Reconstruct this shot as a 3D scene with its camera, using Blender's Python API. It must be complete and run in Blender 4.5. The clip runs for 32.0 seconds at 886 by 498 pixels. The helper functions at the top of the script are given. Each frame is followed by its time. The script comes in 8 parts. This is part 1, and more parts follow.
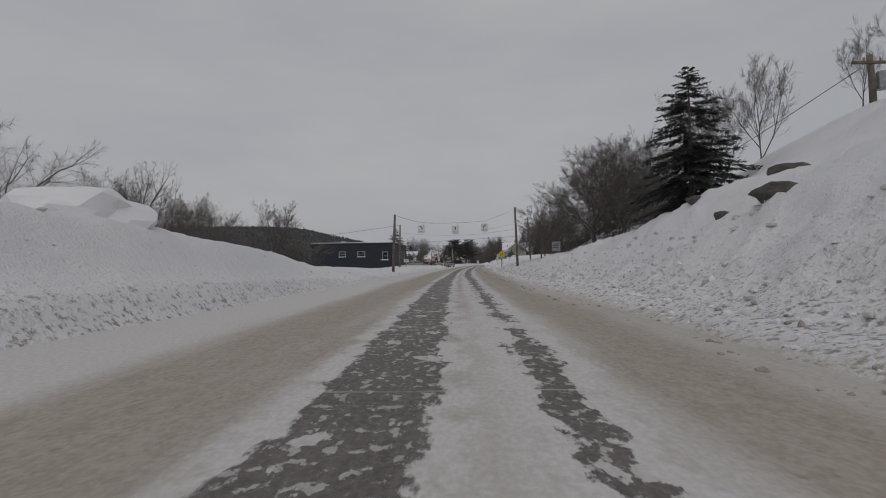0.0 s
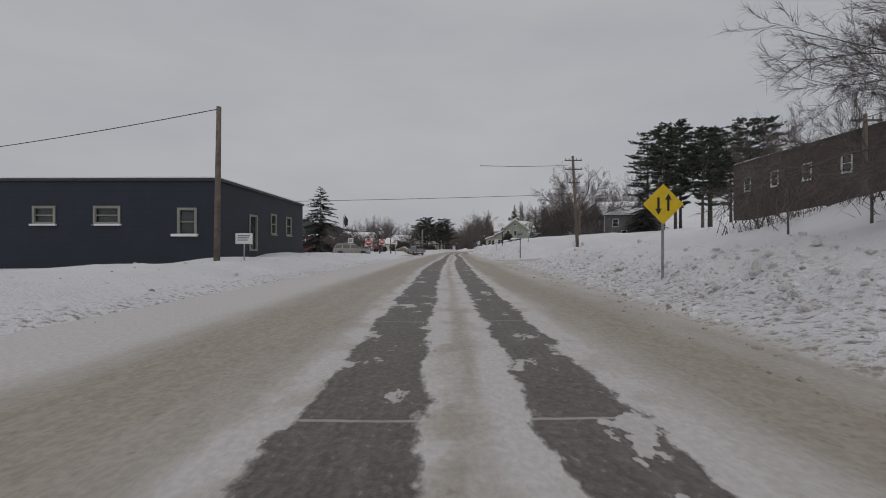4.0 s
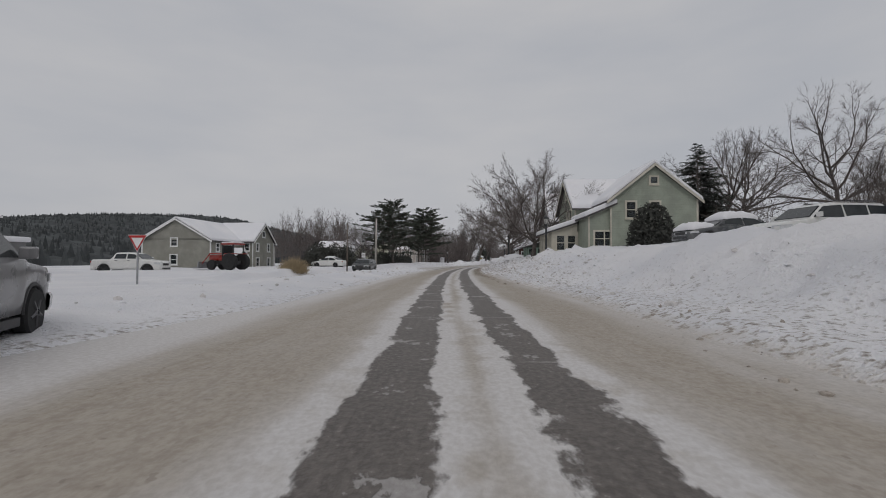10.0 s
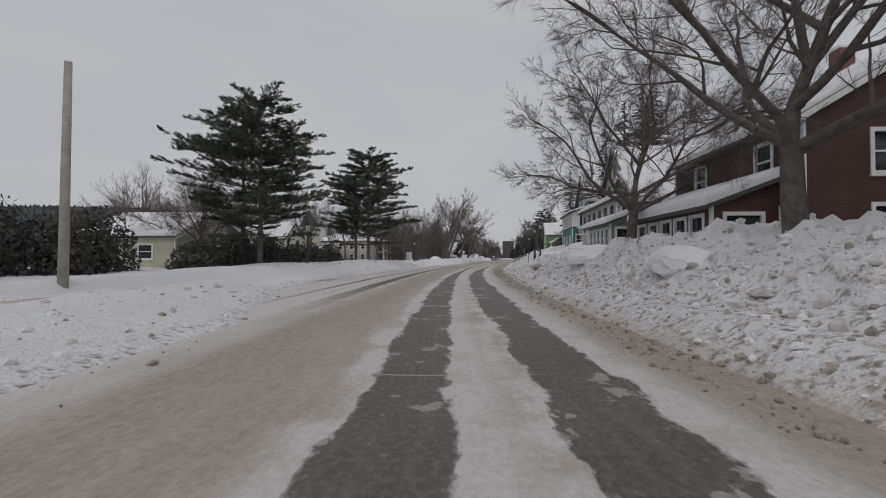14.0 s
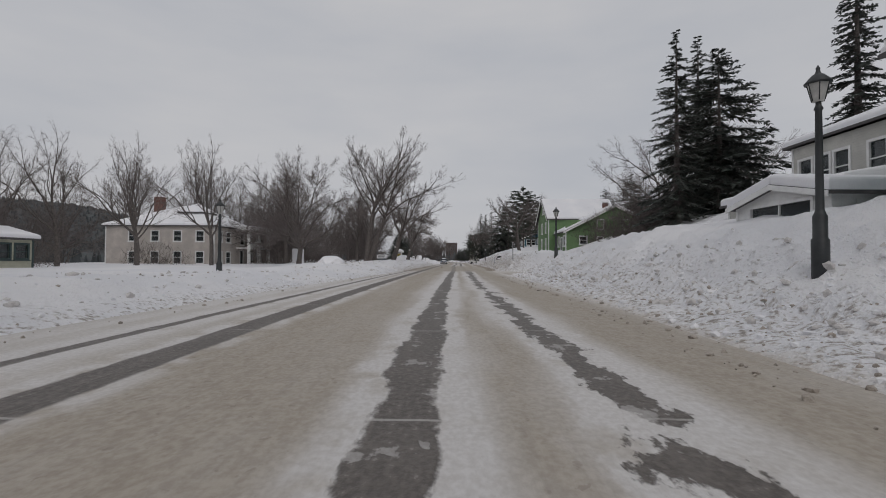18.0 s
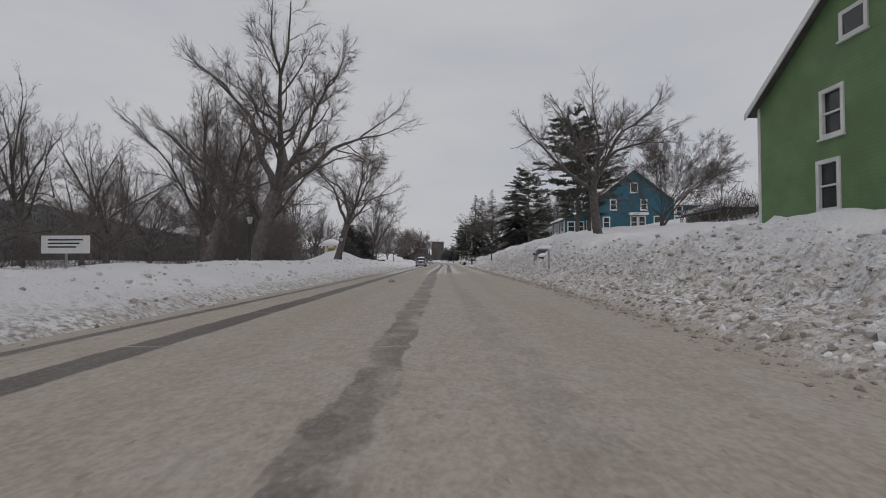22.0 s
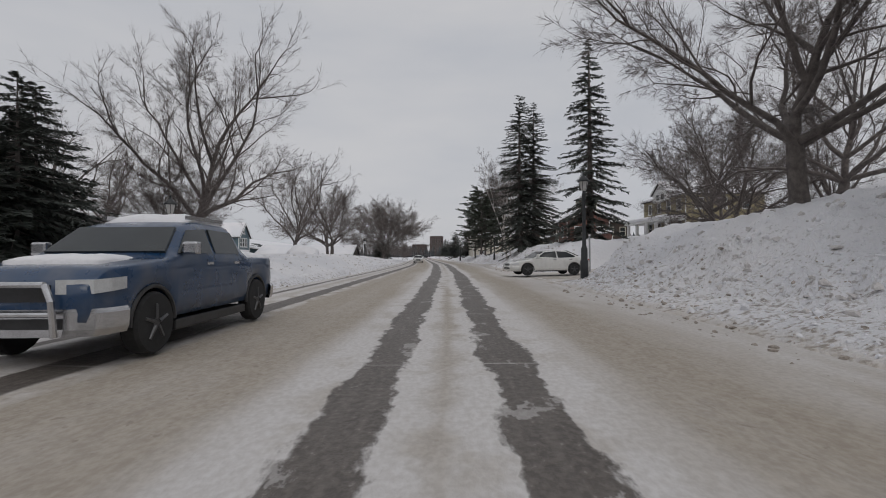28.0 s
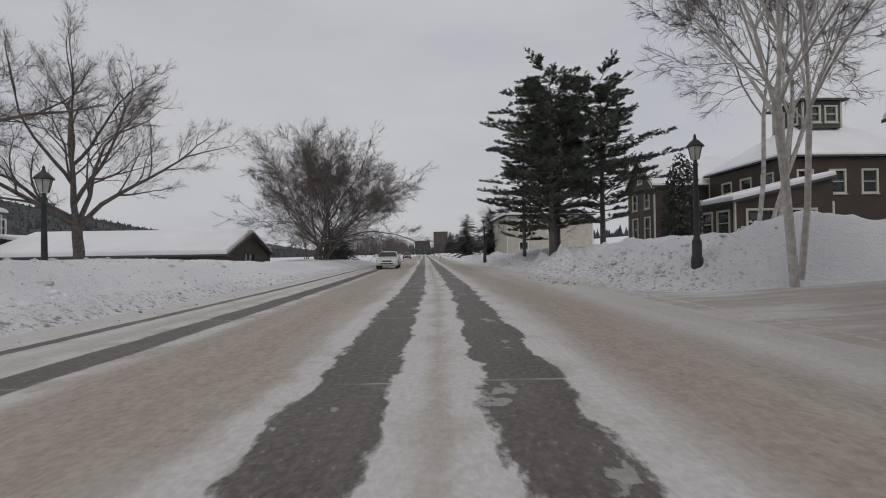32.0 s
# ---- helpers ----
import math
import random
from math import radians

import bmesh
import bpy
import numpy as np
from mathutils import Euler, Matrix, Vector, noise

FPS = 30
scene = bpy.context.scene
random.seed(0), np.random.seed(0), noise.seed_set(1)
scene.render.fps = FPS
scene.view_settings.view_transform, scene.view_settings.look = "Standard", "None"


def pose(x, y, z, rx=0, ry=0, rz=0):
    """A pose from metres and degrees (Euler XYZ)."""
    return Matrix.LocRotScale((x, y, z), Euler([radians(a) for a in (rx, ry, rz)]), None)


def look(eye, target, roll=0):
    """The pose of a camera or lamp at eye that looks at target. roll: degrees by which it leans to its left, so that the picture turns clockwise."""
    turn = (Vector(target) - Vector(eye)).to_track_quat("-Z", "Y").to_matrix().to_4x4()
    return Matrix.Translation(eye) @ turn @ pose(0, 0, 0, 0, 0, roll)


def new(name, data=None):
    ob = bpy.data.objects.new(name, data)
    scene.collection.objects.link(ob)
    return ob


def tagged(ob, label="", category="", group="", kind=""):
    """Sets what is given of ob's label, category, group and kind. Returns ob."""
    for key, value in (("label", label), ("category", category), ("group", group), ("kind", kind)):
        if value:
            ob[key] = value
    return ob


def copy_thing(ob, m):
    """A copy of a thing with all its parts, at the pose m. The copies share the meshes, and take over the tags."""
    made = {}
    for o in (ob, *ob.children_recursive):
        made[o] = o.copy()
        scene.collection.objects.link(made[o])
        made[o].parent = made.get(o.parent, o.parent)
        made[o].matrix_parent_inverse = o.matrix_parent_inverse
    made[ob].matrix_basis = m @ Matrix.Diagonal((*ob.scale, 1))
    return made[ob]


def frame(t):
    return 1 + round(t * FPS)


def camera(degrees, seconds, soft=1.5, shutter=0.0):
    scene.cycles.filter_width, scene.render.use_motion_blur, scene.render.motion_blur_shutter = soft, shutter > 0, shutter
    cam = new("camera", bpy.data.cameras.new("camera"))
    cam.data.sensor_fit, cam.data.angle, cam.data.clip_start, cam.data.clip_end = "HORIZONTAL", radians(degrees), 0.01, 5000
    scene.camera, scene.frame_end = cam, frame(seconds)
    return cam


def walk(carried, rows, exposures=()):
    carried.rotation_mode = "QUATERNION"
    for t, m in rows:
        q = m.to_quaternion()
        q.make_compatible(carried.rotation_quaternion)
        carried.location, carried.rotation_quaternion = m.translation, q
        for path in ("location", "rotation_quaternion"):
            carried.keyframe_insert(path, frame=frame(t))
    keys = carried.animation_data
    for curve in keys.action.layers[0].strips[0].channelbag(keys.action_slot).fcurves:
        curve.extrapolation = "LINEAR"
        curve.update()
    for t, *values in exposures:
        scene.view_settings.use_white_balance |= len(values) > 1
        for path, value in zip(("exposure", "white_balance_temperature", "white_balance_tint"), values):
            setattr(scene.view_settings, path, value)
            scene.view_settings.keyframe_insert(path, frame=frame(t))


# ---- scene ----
cam = camera(86.0, 32.0, soft=1.0)
PATH = [
    (0.0, (0.000, -0.000, 1.220), (1.237, 9.919, 1.520), -0.63),
    (0.5, (0.931, 7.019, 1.222), (2.290, 16.922, 1.494), -0.29),
    (1.0, (1.908, 14.042, 1.222), (3.374, 23.932, 1.421), -0.06),
    (1.5, (2.970, 21.059, 1.220), (4.523, 30.937, 1.338), 0.55),
    (2.0, (4.098, 28.073, 1.217), (5.723, 37.940, 1.291), 0.43),
    (2.5, (5.252, 35.028, 1.216), (6.942, 44.884, 1.222), 0.67),
    (3.0, (6.396, 41.895, 1.217), (8.146, 51.740, 1.167), 0.21),
    (3.5, (7.586, 48.779, 1.217), (9.378, 58.617, 1.127), -0.09),
    (4.0, (8.831, 55.704, 1.218), (10.646, 65.538, 1.215), 0.00),
    (4.5, (10.113, 62.642, 1.219), (11.967, 72.469, 1.252), 0.00),
    (5.0, (11.426, 69.583, 1.219), (13.341, 79.398, 1.246), 0.00),
    (5.5, (12.764, 76.526, 1.220), (14.746, 86.327, 1.198), -0.89),
    (6.0, (14.102, 83.480, 1.220), (16.103, 93.278, 1.245), -0.54),
    (6.5, (15.475, 90.330, 1.221), (17.539, 100.114, 1.366), 0.44),
    (7.0, (16.901, 97.238, 1.221), (18.996, 107.013, 1.470), 0.51),
    (7.5, (18.348, 104.165, 1.220), (20.435, 113.942, 1.476), 0.19),
    (8.0, (19.800, 111.158, 1.219), (21.887, 120.934, 1.484), 0.17),
    (8.5, (21.236, 118.184, 1.220), (23.324, 127.959, 1.497), 0.26),
    (9.0, (22.650, 125.189, 1.223), (24.735, 134.965, 1.498), 0.12),
    (9.5, (24.062, 132.149, 1.224), (26.141, 141.927, 1.492), -0.10),
    (10.0, (25.487, 139.056, 1.223), (27.576, 148.832, 1.483), 0.17),
    (10.5, (26.924, 145.897, 1.223), (29.002, 155.676, 1.457), 0.14),
    (11.0, (28.383, 152.688, 1.223), (30.458, 162.468, 1.453), 0.26),
    (11.5, (29.892, 159.446, 1.222), (32.008, 169.217, 1.437), 0.08),
    (12.0, (31.456, 166.259, 1.222), (33.605, 176.023, 1.427), -0.20),
    (12.5, (33.086, 173.105, 1.223), (35.330, 182.847, 1.445), 0.09),
    (13.0, (34.787, 179.958, 1.222), (37.150, 189.673, 1.440), -0.26),
    (13.5, (36.565, 186.761, 1.219), (39.076, 196.439, 1.403), -0.90),
    (14.0, (38.419, 193.556, 1.218), (41.086, 203.192, 1.410), 0.00),
    (14.5, (40.360, 200.333, 1.218), (43.161, 209.931, 1.416), 0.00),
    (15.0, (42.385, 207.093, 1.218), (45.300, 216.656, 1.421), 0.00),
    (15.5, (44.488, 213.845, 1.217), (47.516, 223.373, 1.427), 0.51),
    (16.0, (46.664, 220.615, 1.216), (49.823, 230.100, 1.420), -0.24),
    (16.5, (48.961, 227.379, 1.213), (52.313, 236.798, 1.402), -0.02),
    (17.0, (51.396, 234.040, 1.212), (54.929, 243.392, 1.452), -0.13),
    (17.5, (53.978, 240.570, 1.214), (57.654, 249.867, 1.435), 0.18),
    (18.0, (56.713, 247.093, 1.215), (60.538, 256.329, 1.457), 0.30),
    (18.5, (59.578, 253.618, 1.213), (63.510, 262.810, 1.441), 0.19),
    (19.0, (62.513, 260.130, 1.211), (66.525, 269.287, 1.433), 0.03),
    (19.5, (65.463, 266.631, 1.213), (69.525, 275.766, 1.412), 0.05),
    (20.0, (68.425, 273.101, 1.224), (72.530, 282.216, 1.453), 0.14),
    (20.5, (71.414, 279.495, 1.234), (75.524, 288.609, 1.461), -0.58),
    (21.0, (74.365, 285.836, 1.244), (78.460, 294.956, 1.492), -0.16),
    (21.5, (77.280, 292.195, 1.246), (81.367, 301.319, 1.478), -0.88),
    (22.0, (80.142, 298.580, 1.237), (84.224, 307.705, 1.476), -0.13),
    (22.5, (83.001, 305.048, 1.225), (87.072, 314.179, 1.443), 0.37),
    (23.0, (85.900, 311.565, 1.212), (89.997, 320.684, 1.431), 0.47),
    (23.5, (88.832, 318.109, 1.204), (92.964, 327.213, 1.406), 0.38),
    (24.0, (91.693, 324.629, 1.207), (95.870, 333.713, 1.432), 0.63),
    (24.5, (94.507, 330.978, 1.216), (98.723, 340.043, 1.430), 0.35),
    (25.0, (97.291, 337.156, 1.228), (101.519, 346.215, 1.453), 0.32),
    (25.5, (100.154, 343.416, 1.233), (104.377, 352.478, 1.480), 0.98),
    (26.0, (103.080, 349.768, 1.231), (107.279, 358.841, 1.454), 0.00),
    (26.5, (106.025, 356.162, 1.226), (110.193, 365.250, 1.431), 0.00),
    (27.0, (108.969, 362.580, 1.220), (113.099, 371.685, 1.410), 0.00),
    (27.5, (111.906, 369.014, 1.216), (115.998, 378.136, 1.387), -0.41),
    (28.0, (114.846, 375.459, 1.213), (118.938, 384.583, 1.370), -0.32),
    (28.5, (117.782, 381.939, 1.214), (121.868, 391.064, 1.381), -0.00),
    (29.0, (120.719, 388.392, 1.215), (124.793, 397.523, 1.372), 0.18),
    (29.5, (123.672, 394.804, 1.216), (127.736, 403.940, 1.353), 0.32),
    (30.0, (126.628, 401.202, 1.218), (130.691, 410.339, 1.330), -0.26),
    (30.5, (129.539, 407.598, 1.220), (133.595, 416.738, 1.354), -0.54),
    (31.0, (132.374, 413.956, 1.221), (136.421, 423.099, 1.365), 0.00),
    (31.5, (135.117, 420.274, 1.218), (139.145, 429.427, 1.297), -0.94),
    (32.0, (137.799, 426.600, 1.215), (141.802, 435.764, 1.306), -0.90),
]
walk(cam, [(t, look(eye, target, roll)) for t, eye, target, roll in PATH],
     [(0.0, -0.32), (2.0, -0.16), (5.0, -0.18), (9.0, -0.06), (12.0, -0.07), (16.0, 0.05), (20.0, 0.0), (22.5, 0.06), (25.0, 0.08), (29.0, 0.12), (32.0, 0.10)])

# ---- world and light: an overcast winter day ----
world = bpy.data.worlds.new("overcast_sky")
scene.world = world
world.use_nodes = True
wn, wl = world.node_tree.nodes, world.node_tree.links
sky = wn.new("ShaderNodeTexSky")
sky.sky_type, sky.sun_disc = "NISHITA", False
sky.sun_elevation, sky.sun_rotation = radians(42), radians(200)
sky.air_density, sky.dust_density = 1.0, 4.0
grey = wn.new("ShaderNodeHueSaturation")
grey.inputs["Saturation"].default_value = 0.35
wl.new(sky.outputs[0], grey.inputs["Color"])
thin = wn.new("ShaderNodeMixRGB")
thin.blend_type, thin.inputs[0].default_value = "MULTIPLY", 1.0
thin.inputs[2].default_value = (0.05, 0.05, 0.05, 1)
wl.new(grey.outputs[0], thin.inputs[1])
geo = wn.new("ShaderNodeTexCoord")
stretch = wn.new("ShaderNodeMapping")
stretch.inputs["Scale"].default_value = (1.4, 1.4, 5.0)
wl.new(geo.outputs["Generated"], stretch.inputs[0])
cloud = wn.new("ShaderNodeTexNoise")
cloud.inputs["Scale"].default_value, cloud.inputs["Detail"].default_value = 1.6, 5.0
wl.new(stretch.outputs[0], cloud.inputs["Vector"])
deck = wn.new("ShaderNodeValToRGB")
deck.color_ramp.elements[0].position, deck.color_ramp.elements[0].color = 0.3, (0.424, 0.438, 0.474, 1)
deck.color_ramp.elements[1].position, deck.color_ramp.elements[1].color = 0.72, (0.514, 0.512, 0.526, 1)
wl.new(cloud.outputs[0], deck.inputs[0])
over = wn.new("ShaderNodeMixRGB")
over.inputs[0].default_value = 0.88
wl.new(thin.outputs[0], over.inputs[1])
wl.new(deck.outputs[0], over.inputs[2])
wl.new(over.outputs[0], wn["Background"].inputs["Color"])
wn["Background"].inputs["Strength"].default_value = 1.08
sun = new("sun", bpy.data.lights.new("sun", "SUN"))
sun.data.energy, sun.data.angle, sun.data.color = 0.45, radians(40), (1.0, 0.97, 0.93)
sun.matrix_world = look((0, 0, 300), (60, 260, 0))

# ---- the road's line: station s along it, offset d to its right ----
LINE = np.array([eye[:2] for _, eye, _, _ in PATH])
for _ in range(30):
    LINE[1:-1] = 0.5 * LINE[1:-1] + 0.25 * (LINE[:-2] + LINE[2:])
first, last = LINE[0] - LINE[3], LINE[-1] - LINE[-4]
first, last = first / np.linalg.norm(first), last / np.linalg.norm(last)
LINE = np.vstack([LINE[0] + first * 7 * np.arange(12, 0, -1)[:, None], LINE])
# past the walk's end the street bends a little to the left, then runs straight
for k in range(59):
    turn = radians(0.65) if k < 4 else 0.0
    last = np.array((last[0] * math.cos(turn) - last[1] * math.sin(turn), last[0] * math.sin(turn) + last[1] * math.cos(turn)))
    LINE = np.vstack([LINE, LINE[-1] + last * 7])
STEP = np.linalg.norm(np.diff(LINE, axis=0), axis=1)
STAT = np.concatenate([[0], np.cumsum(STEP)])
STAT -= STAT[12]
TANG = np.gradient(LINE, axis=0)
TANG /= np.linalg.norm(TANG, axis=1)[:, None]


def xy(s, d):
    """World x, y of station s, offset d (arrays too). Far off, the offset runs in one fixed direction."""
    s, d = np.asarray(s, float), np.asarray(d, float)
    x, y = np.interp(s, STAT, LINE[:, 0]), np.interp(s, STAT, LINE[:, 1])
    x, y = x + last[0] * np.maximum(s - STAT[-1], 0), y + last[1] * np.maximum(s - STAT[-1], 0)
    tx, ty = np.interp(s, STAT, TANG[:, 0]), np.interp(s, STAT, TANG[:, 1])
    near = np.clip(d, -70, 70)
    far = d - near
    return x + near * ty + far * 0.958, y - near * tx - far * 0.287


def heading(s):
    tx, ty = np.interp(s, STAT, TANG[:, 0]), np.interp(s, STAT, TANG[:, 1])
    return math.atan2(-tx, ty)


def tab(s, *pairs):
    return np.interp(s, [p[0] for p in pairs], [p[1] for p in pairs])


def smooth(x, a, b):
    u = np.clip((x - a) / (b - a), 0, 1)
    return u * u * (3 - 2 * u)


def wave(x, y, seed=0):
    """Cheap smooth noise of about unit size, for arrays."""
    r = np.random.RandomState(seed)
    out = np.zeros(np.broadcast(x, y).shape)
    for k in range(9):
        a, f = r.uniform(0, 6.283), r.uniform(0.55, 1.9)
        out += np.sin(f * (x * math.cos(a) + y * math.sin(a)) + r.uniform(0, 6.283))
    return out / 3.0


def edge_right(s):
    return tab(s, (-80, 4.2), (0, 4.1), (30, 3.6), (60, 3.6), (85, 4.6), (128, 3.9), (160, 3.8), (186, 2.5), (212, 2.3), (245, 2.6), (270, 3.7),
               (290, 3.6), (308, 3.9), (330, 4.9), (360, 4.6), (400, 4.5), (430, 5.0), (460, 5.4), (480, 4.6), (520, 4.0))


def edge_left(s):
    return tab(s, (-80, -6.9), (0, -6.8), (30, -6.5), (120, -6.3), (143, -6.2), (155, -4.7), (190, -4.7), (206, -4.4), (216, -7.4), (225, -8.1),
               (250, -7.7), (275, -7.3), (300, -6.4), (360, -6.3), (400, -6.8), (430, -6.2), (460, -6.9), (520, -6.5))


# side roads and drives: station at the road, half width, lean (metres of station per metre of offset), side
SIDES = [(101.5, 5.2, 0.25, 1), (300.5, 4.6, 0.12, 1), (423.0, 4.2, 0.35, 1), (459.0, 3.8, 0.1, 1), (137.5, 6.0, 0.35, -1), (113.0, 2.6, 0.0, -1)]


def side_mask(s, d):
    """1 on the side roads, 0 off them."""
    m = np.zeros(np.broadcast(s, d).shape)
    for s0, half, lean, side in SIDES:
        off = np.abs(s - s0 - lean * (np.abs(d) - 5))
        mouth = half + 3.5 * np.exp(-np.maximum(np.abs(d) - 5.0, 0) / 1.6)
        m = np.maximum(m, np.where(d * side > 0, 1 - smooth(off, mouth, mouth + 2.0), 0))
    other = -11.2 + 4.5 * smooth(s, 212, 240)
    lane = (1 - smooth(np.abs(d - other), 1.7, 2.5)) * smooth(s, 150, 176) * (1 - smooth(s, 214, 232))
    return np.maximum(m, lane)


def ground_z(s, d):
    """Height of the snow."""
    s, d = np.broadcast_arrays(np.asarray(s, float), np.asarray(d, float))
    er, el = edge_right(s), edge_left(s)
    # right side: plough bank, then the slope
    b = tab(s, (-80, 1.3), (10, 1.25), (45, 0.9), (70, 0.9), (97, 1.15), (130, 1.1), (150, 1.15), (165, 0.8), (176, 2.0), (186, 1.3), (201, 1.75), (218, 1.9),
            (232, 1.0), (246, 0.62), (262, 0.75), (276, 1.15), (296, 1.1), (310, 1.45), (335, 1.4), (364, 1.45), (409, 1.05), (437, 1.05), (461, 1.0), (481, 0.9), (520, 0.7))
    h2 = tab(s, (-80, 5.0), (10, 4.6), (22, 4.4), (30, 3.2), (45, 2.0), (66, 1.7), (97, 1.25), (128, 2.6), (140, 2.6), (150, 2.5), (177, 2.1), (200, 1.5), (217, 1.9),
             (232, 2.9), (250, 2.9), (266, 3.0), (284, 3.0), (300, 2.2), (320, 2.2), (341, 2.6), (353, 3.6), (367, 3.7), (381, 3.5), (409, 2.9), (427, 2.45), (444, 2.2), (464, 2.0), (481, 1.4), (520, 1.0))
    h3 = tab(s, (-80, 9.5), (10, 9.0), (22, 8.6), (40, 5.6), (60, 5.2), (90, 2.6), (128, 3.2), (150, 3.3), (177, 2.6), (217, 2.2), (250, 4.0), (284, 4.6), (320, 4.2),
             (341, 3.6), (367, 5.0), (381, 5.2), (409, 3.4), (444, 2.7), (481, 1.8), (520, 1.5))
    h4 = tab(s, (-80, 14.0), (20, 13.0), (60, 8.5), (100, 4.0), (140, 4.6), (180, 5.0), (250, 9.0), (330, 8.0), (380, 8.0), (430, 4.6), (481, 3.0), (520, 2.5))
    e = d - er
    lump = 0.13 * wave(s * 2.1, d * 2.1, 1) + 0.10 * np.abs(wave(s * 4.3, d * 4.3, 2)) + 0.10 * np.abs(wave(s * 7.5, d * 9.5, 21)) - 0.09
    rough = tab(s, (-80, 0.7), (40, 0.6), (60, 0.45), (97, 0.3), (162, 0.3), (176, 0.8), (240, 0.65), (300, 0.9), (390, 0.9), (430, 0.7), (475, 0.9)) * (0.75 + 0.25 * smooth(wave(s * 0.12, d * 0.0, 25), -0.6, 0.6))
    calm = tab(s, (84, 0), (98, 1.6), (160, 1.6), (174, 0))
    lump = lump * (0.4 + 0.6 * rough)
    lump = lump + rough * (0.15 * np.maximum(wave(s * 3.0, d * 3.0, 26), 0) + 0.13 * np.maximum(wave(s * 5.2, d * 5.2, 27), 0) - 0.09)
    bank = b * (0.22 * smooth(e, 0.0, 0.9) + 0.78 * smooth(e - calm, 0.9, 4.2)) + (h2 - b) * smooth(d, 6.5, 12.0) + (h3 - h2) * smooth(d, 11.5, 20) + (h4 - h3) * smooth(d, 19, 42) + 10 * smooth(d, 45, 160)
    right = bank + 1.30 * lump * (0.2 * smooth(e, 0.1, 1.0) + 0.8 * smooth(e - calm, 1.0, 2.2)) * (1 - 0.75 * smooth(d, 8, 13)) + 0.20 * wave(s * 0.75, d * 0.75, 3) * smooth(e, 1, 4) * (1 - 0.5 * smooth(d, 14, 30))
    # left side
    bl = tab(s, (-80, 2.6), (12, 2.6), (24, 1.9), (32, 0.9), (45, 0.85), (61, 0.55), (98, 0.85), (125, 0.5), (150, 0.25), (166, 0.4), (200, 0.28), (215, 0.5), (230, 0.8), (254, 0.95),
             (283, 0.45), (298, 0.85), (316, 1.0), (337, 1.05), (358, 1.2), (372, 1.3), (400, 0.7), (419, 1.0), (438, 1.4), (461, 1.2), (480, 0.8), (520, 0.4))
    fl = tab(s, (-80, 1.5), (20, 1.0), (60, 0.25), (150, 0.35), (290, 0.5), (360, 0.7), (372, 1.3), (380, 0.7), (440, 1.0), (470, 0.7), (520, 0.4))
    f = el - d
    low = bl * (0.3 * smooth(f, 0.0, 0.8) + 0.7 * smooth(f, 0.7, 3.0)) * (1 - smooth(f, 4.5, 9.5)) + fl * smooth(f, 3.5, 9)
    low = low + (lump * 0.3) * smooth(f, 0.1, 1.4) * (1 - 0.8 * smooth(f, 2.5, 7)) + 0.08 * wave(s * 0.5, d * 0.5, 4) * smooth(f, 2, 6)
    low = low - 6.0 * smooth(-d, 60, 140) + tab(-d, (240, 0), (420, 40), (640, 92), (1500, 110)) * (0.75 + 0.25 * np.sin(s * 0.006 + 1.0))
    z = np.where(d > er, right, np.where(d < el, low, -0.06))
    # snow mound under the roofed sign, hollows where parked vehicles stand
    z = z + 1.0 * np.exp(-((s - 369.8) / 3.8) ** 2 - ((d + 13.8) / 2.4) ** 2)
    z = z - 1.35 * np.exp(-((s - 353.2) / 2.4) ** 2 - ((d - 7.5) / 1.5) ** 2) - 0.5 * np.exp(-((s - 252) / 3.5) ** 2 - ((d - 6.6) / 1.2) ** 2)
    m = side_mask(s, d)
    flat = np.where(d > 0, 0.02 + 0.055 * np.maximum(d - 7, 0), 0.02)
    return z * (1 - m) + np.minimum(flat, np.maximum(z, -0.06)) * m


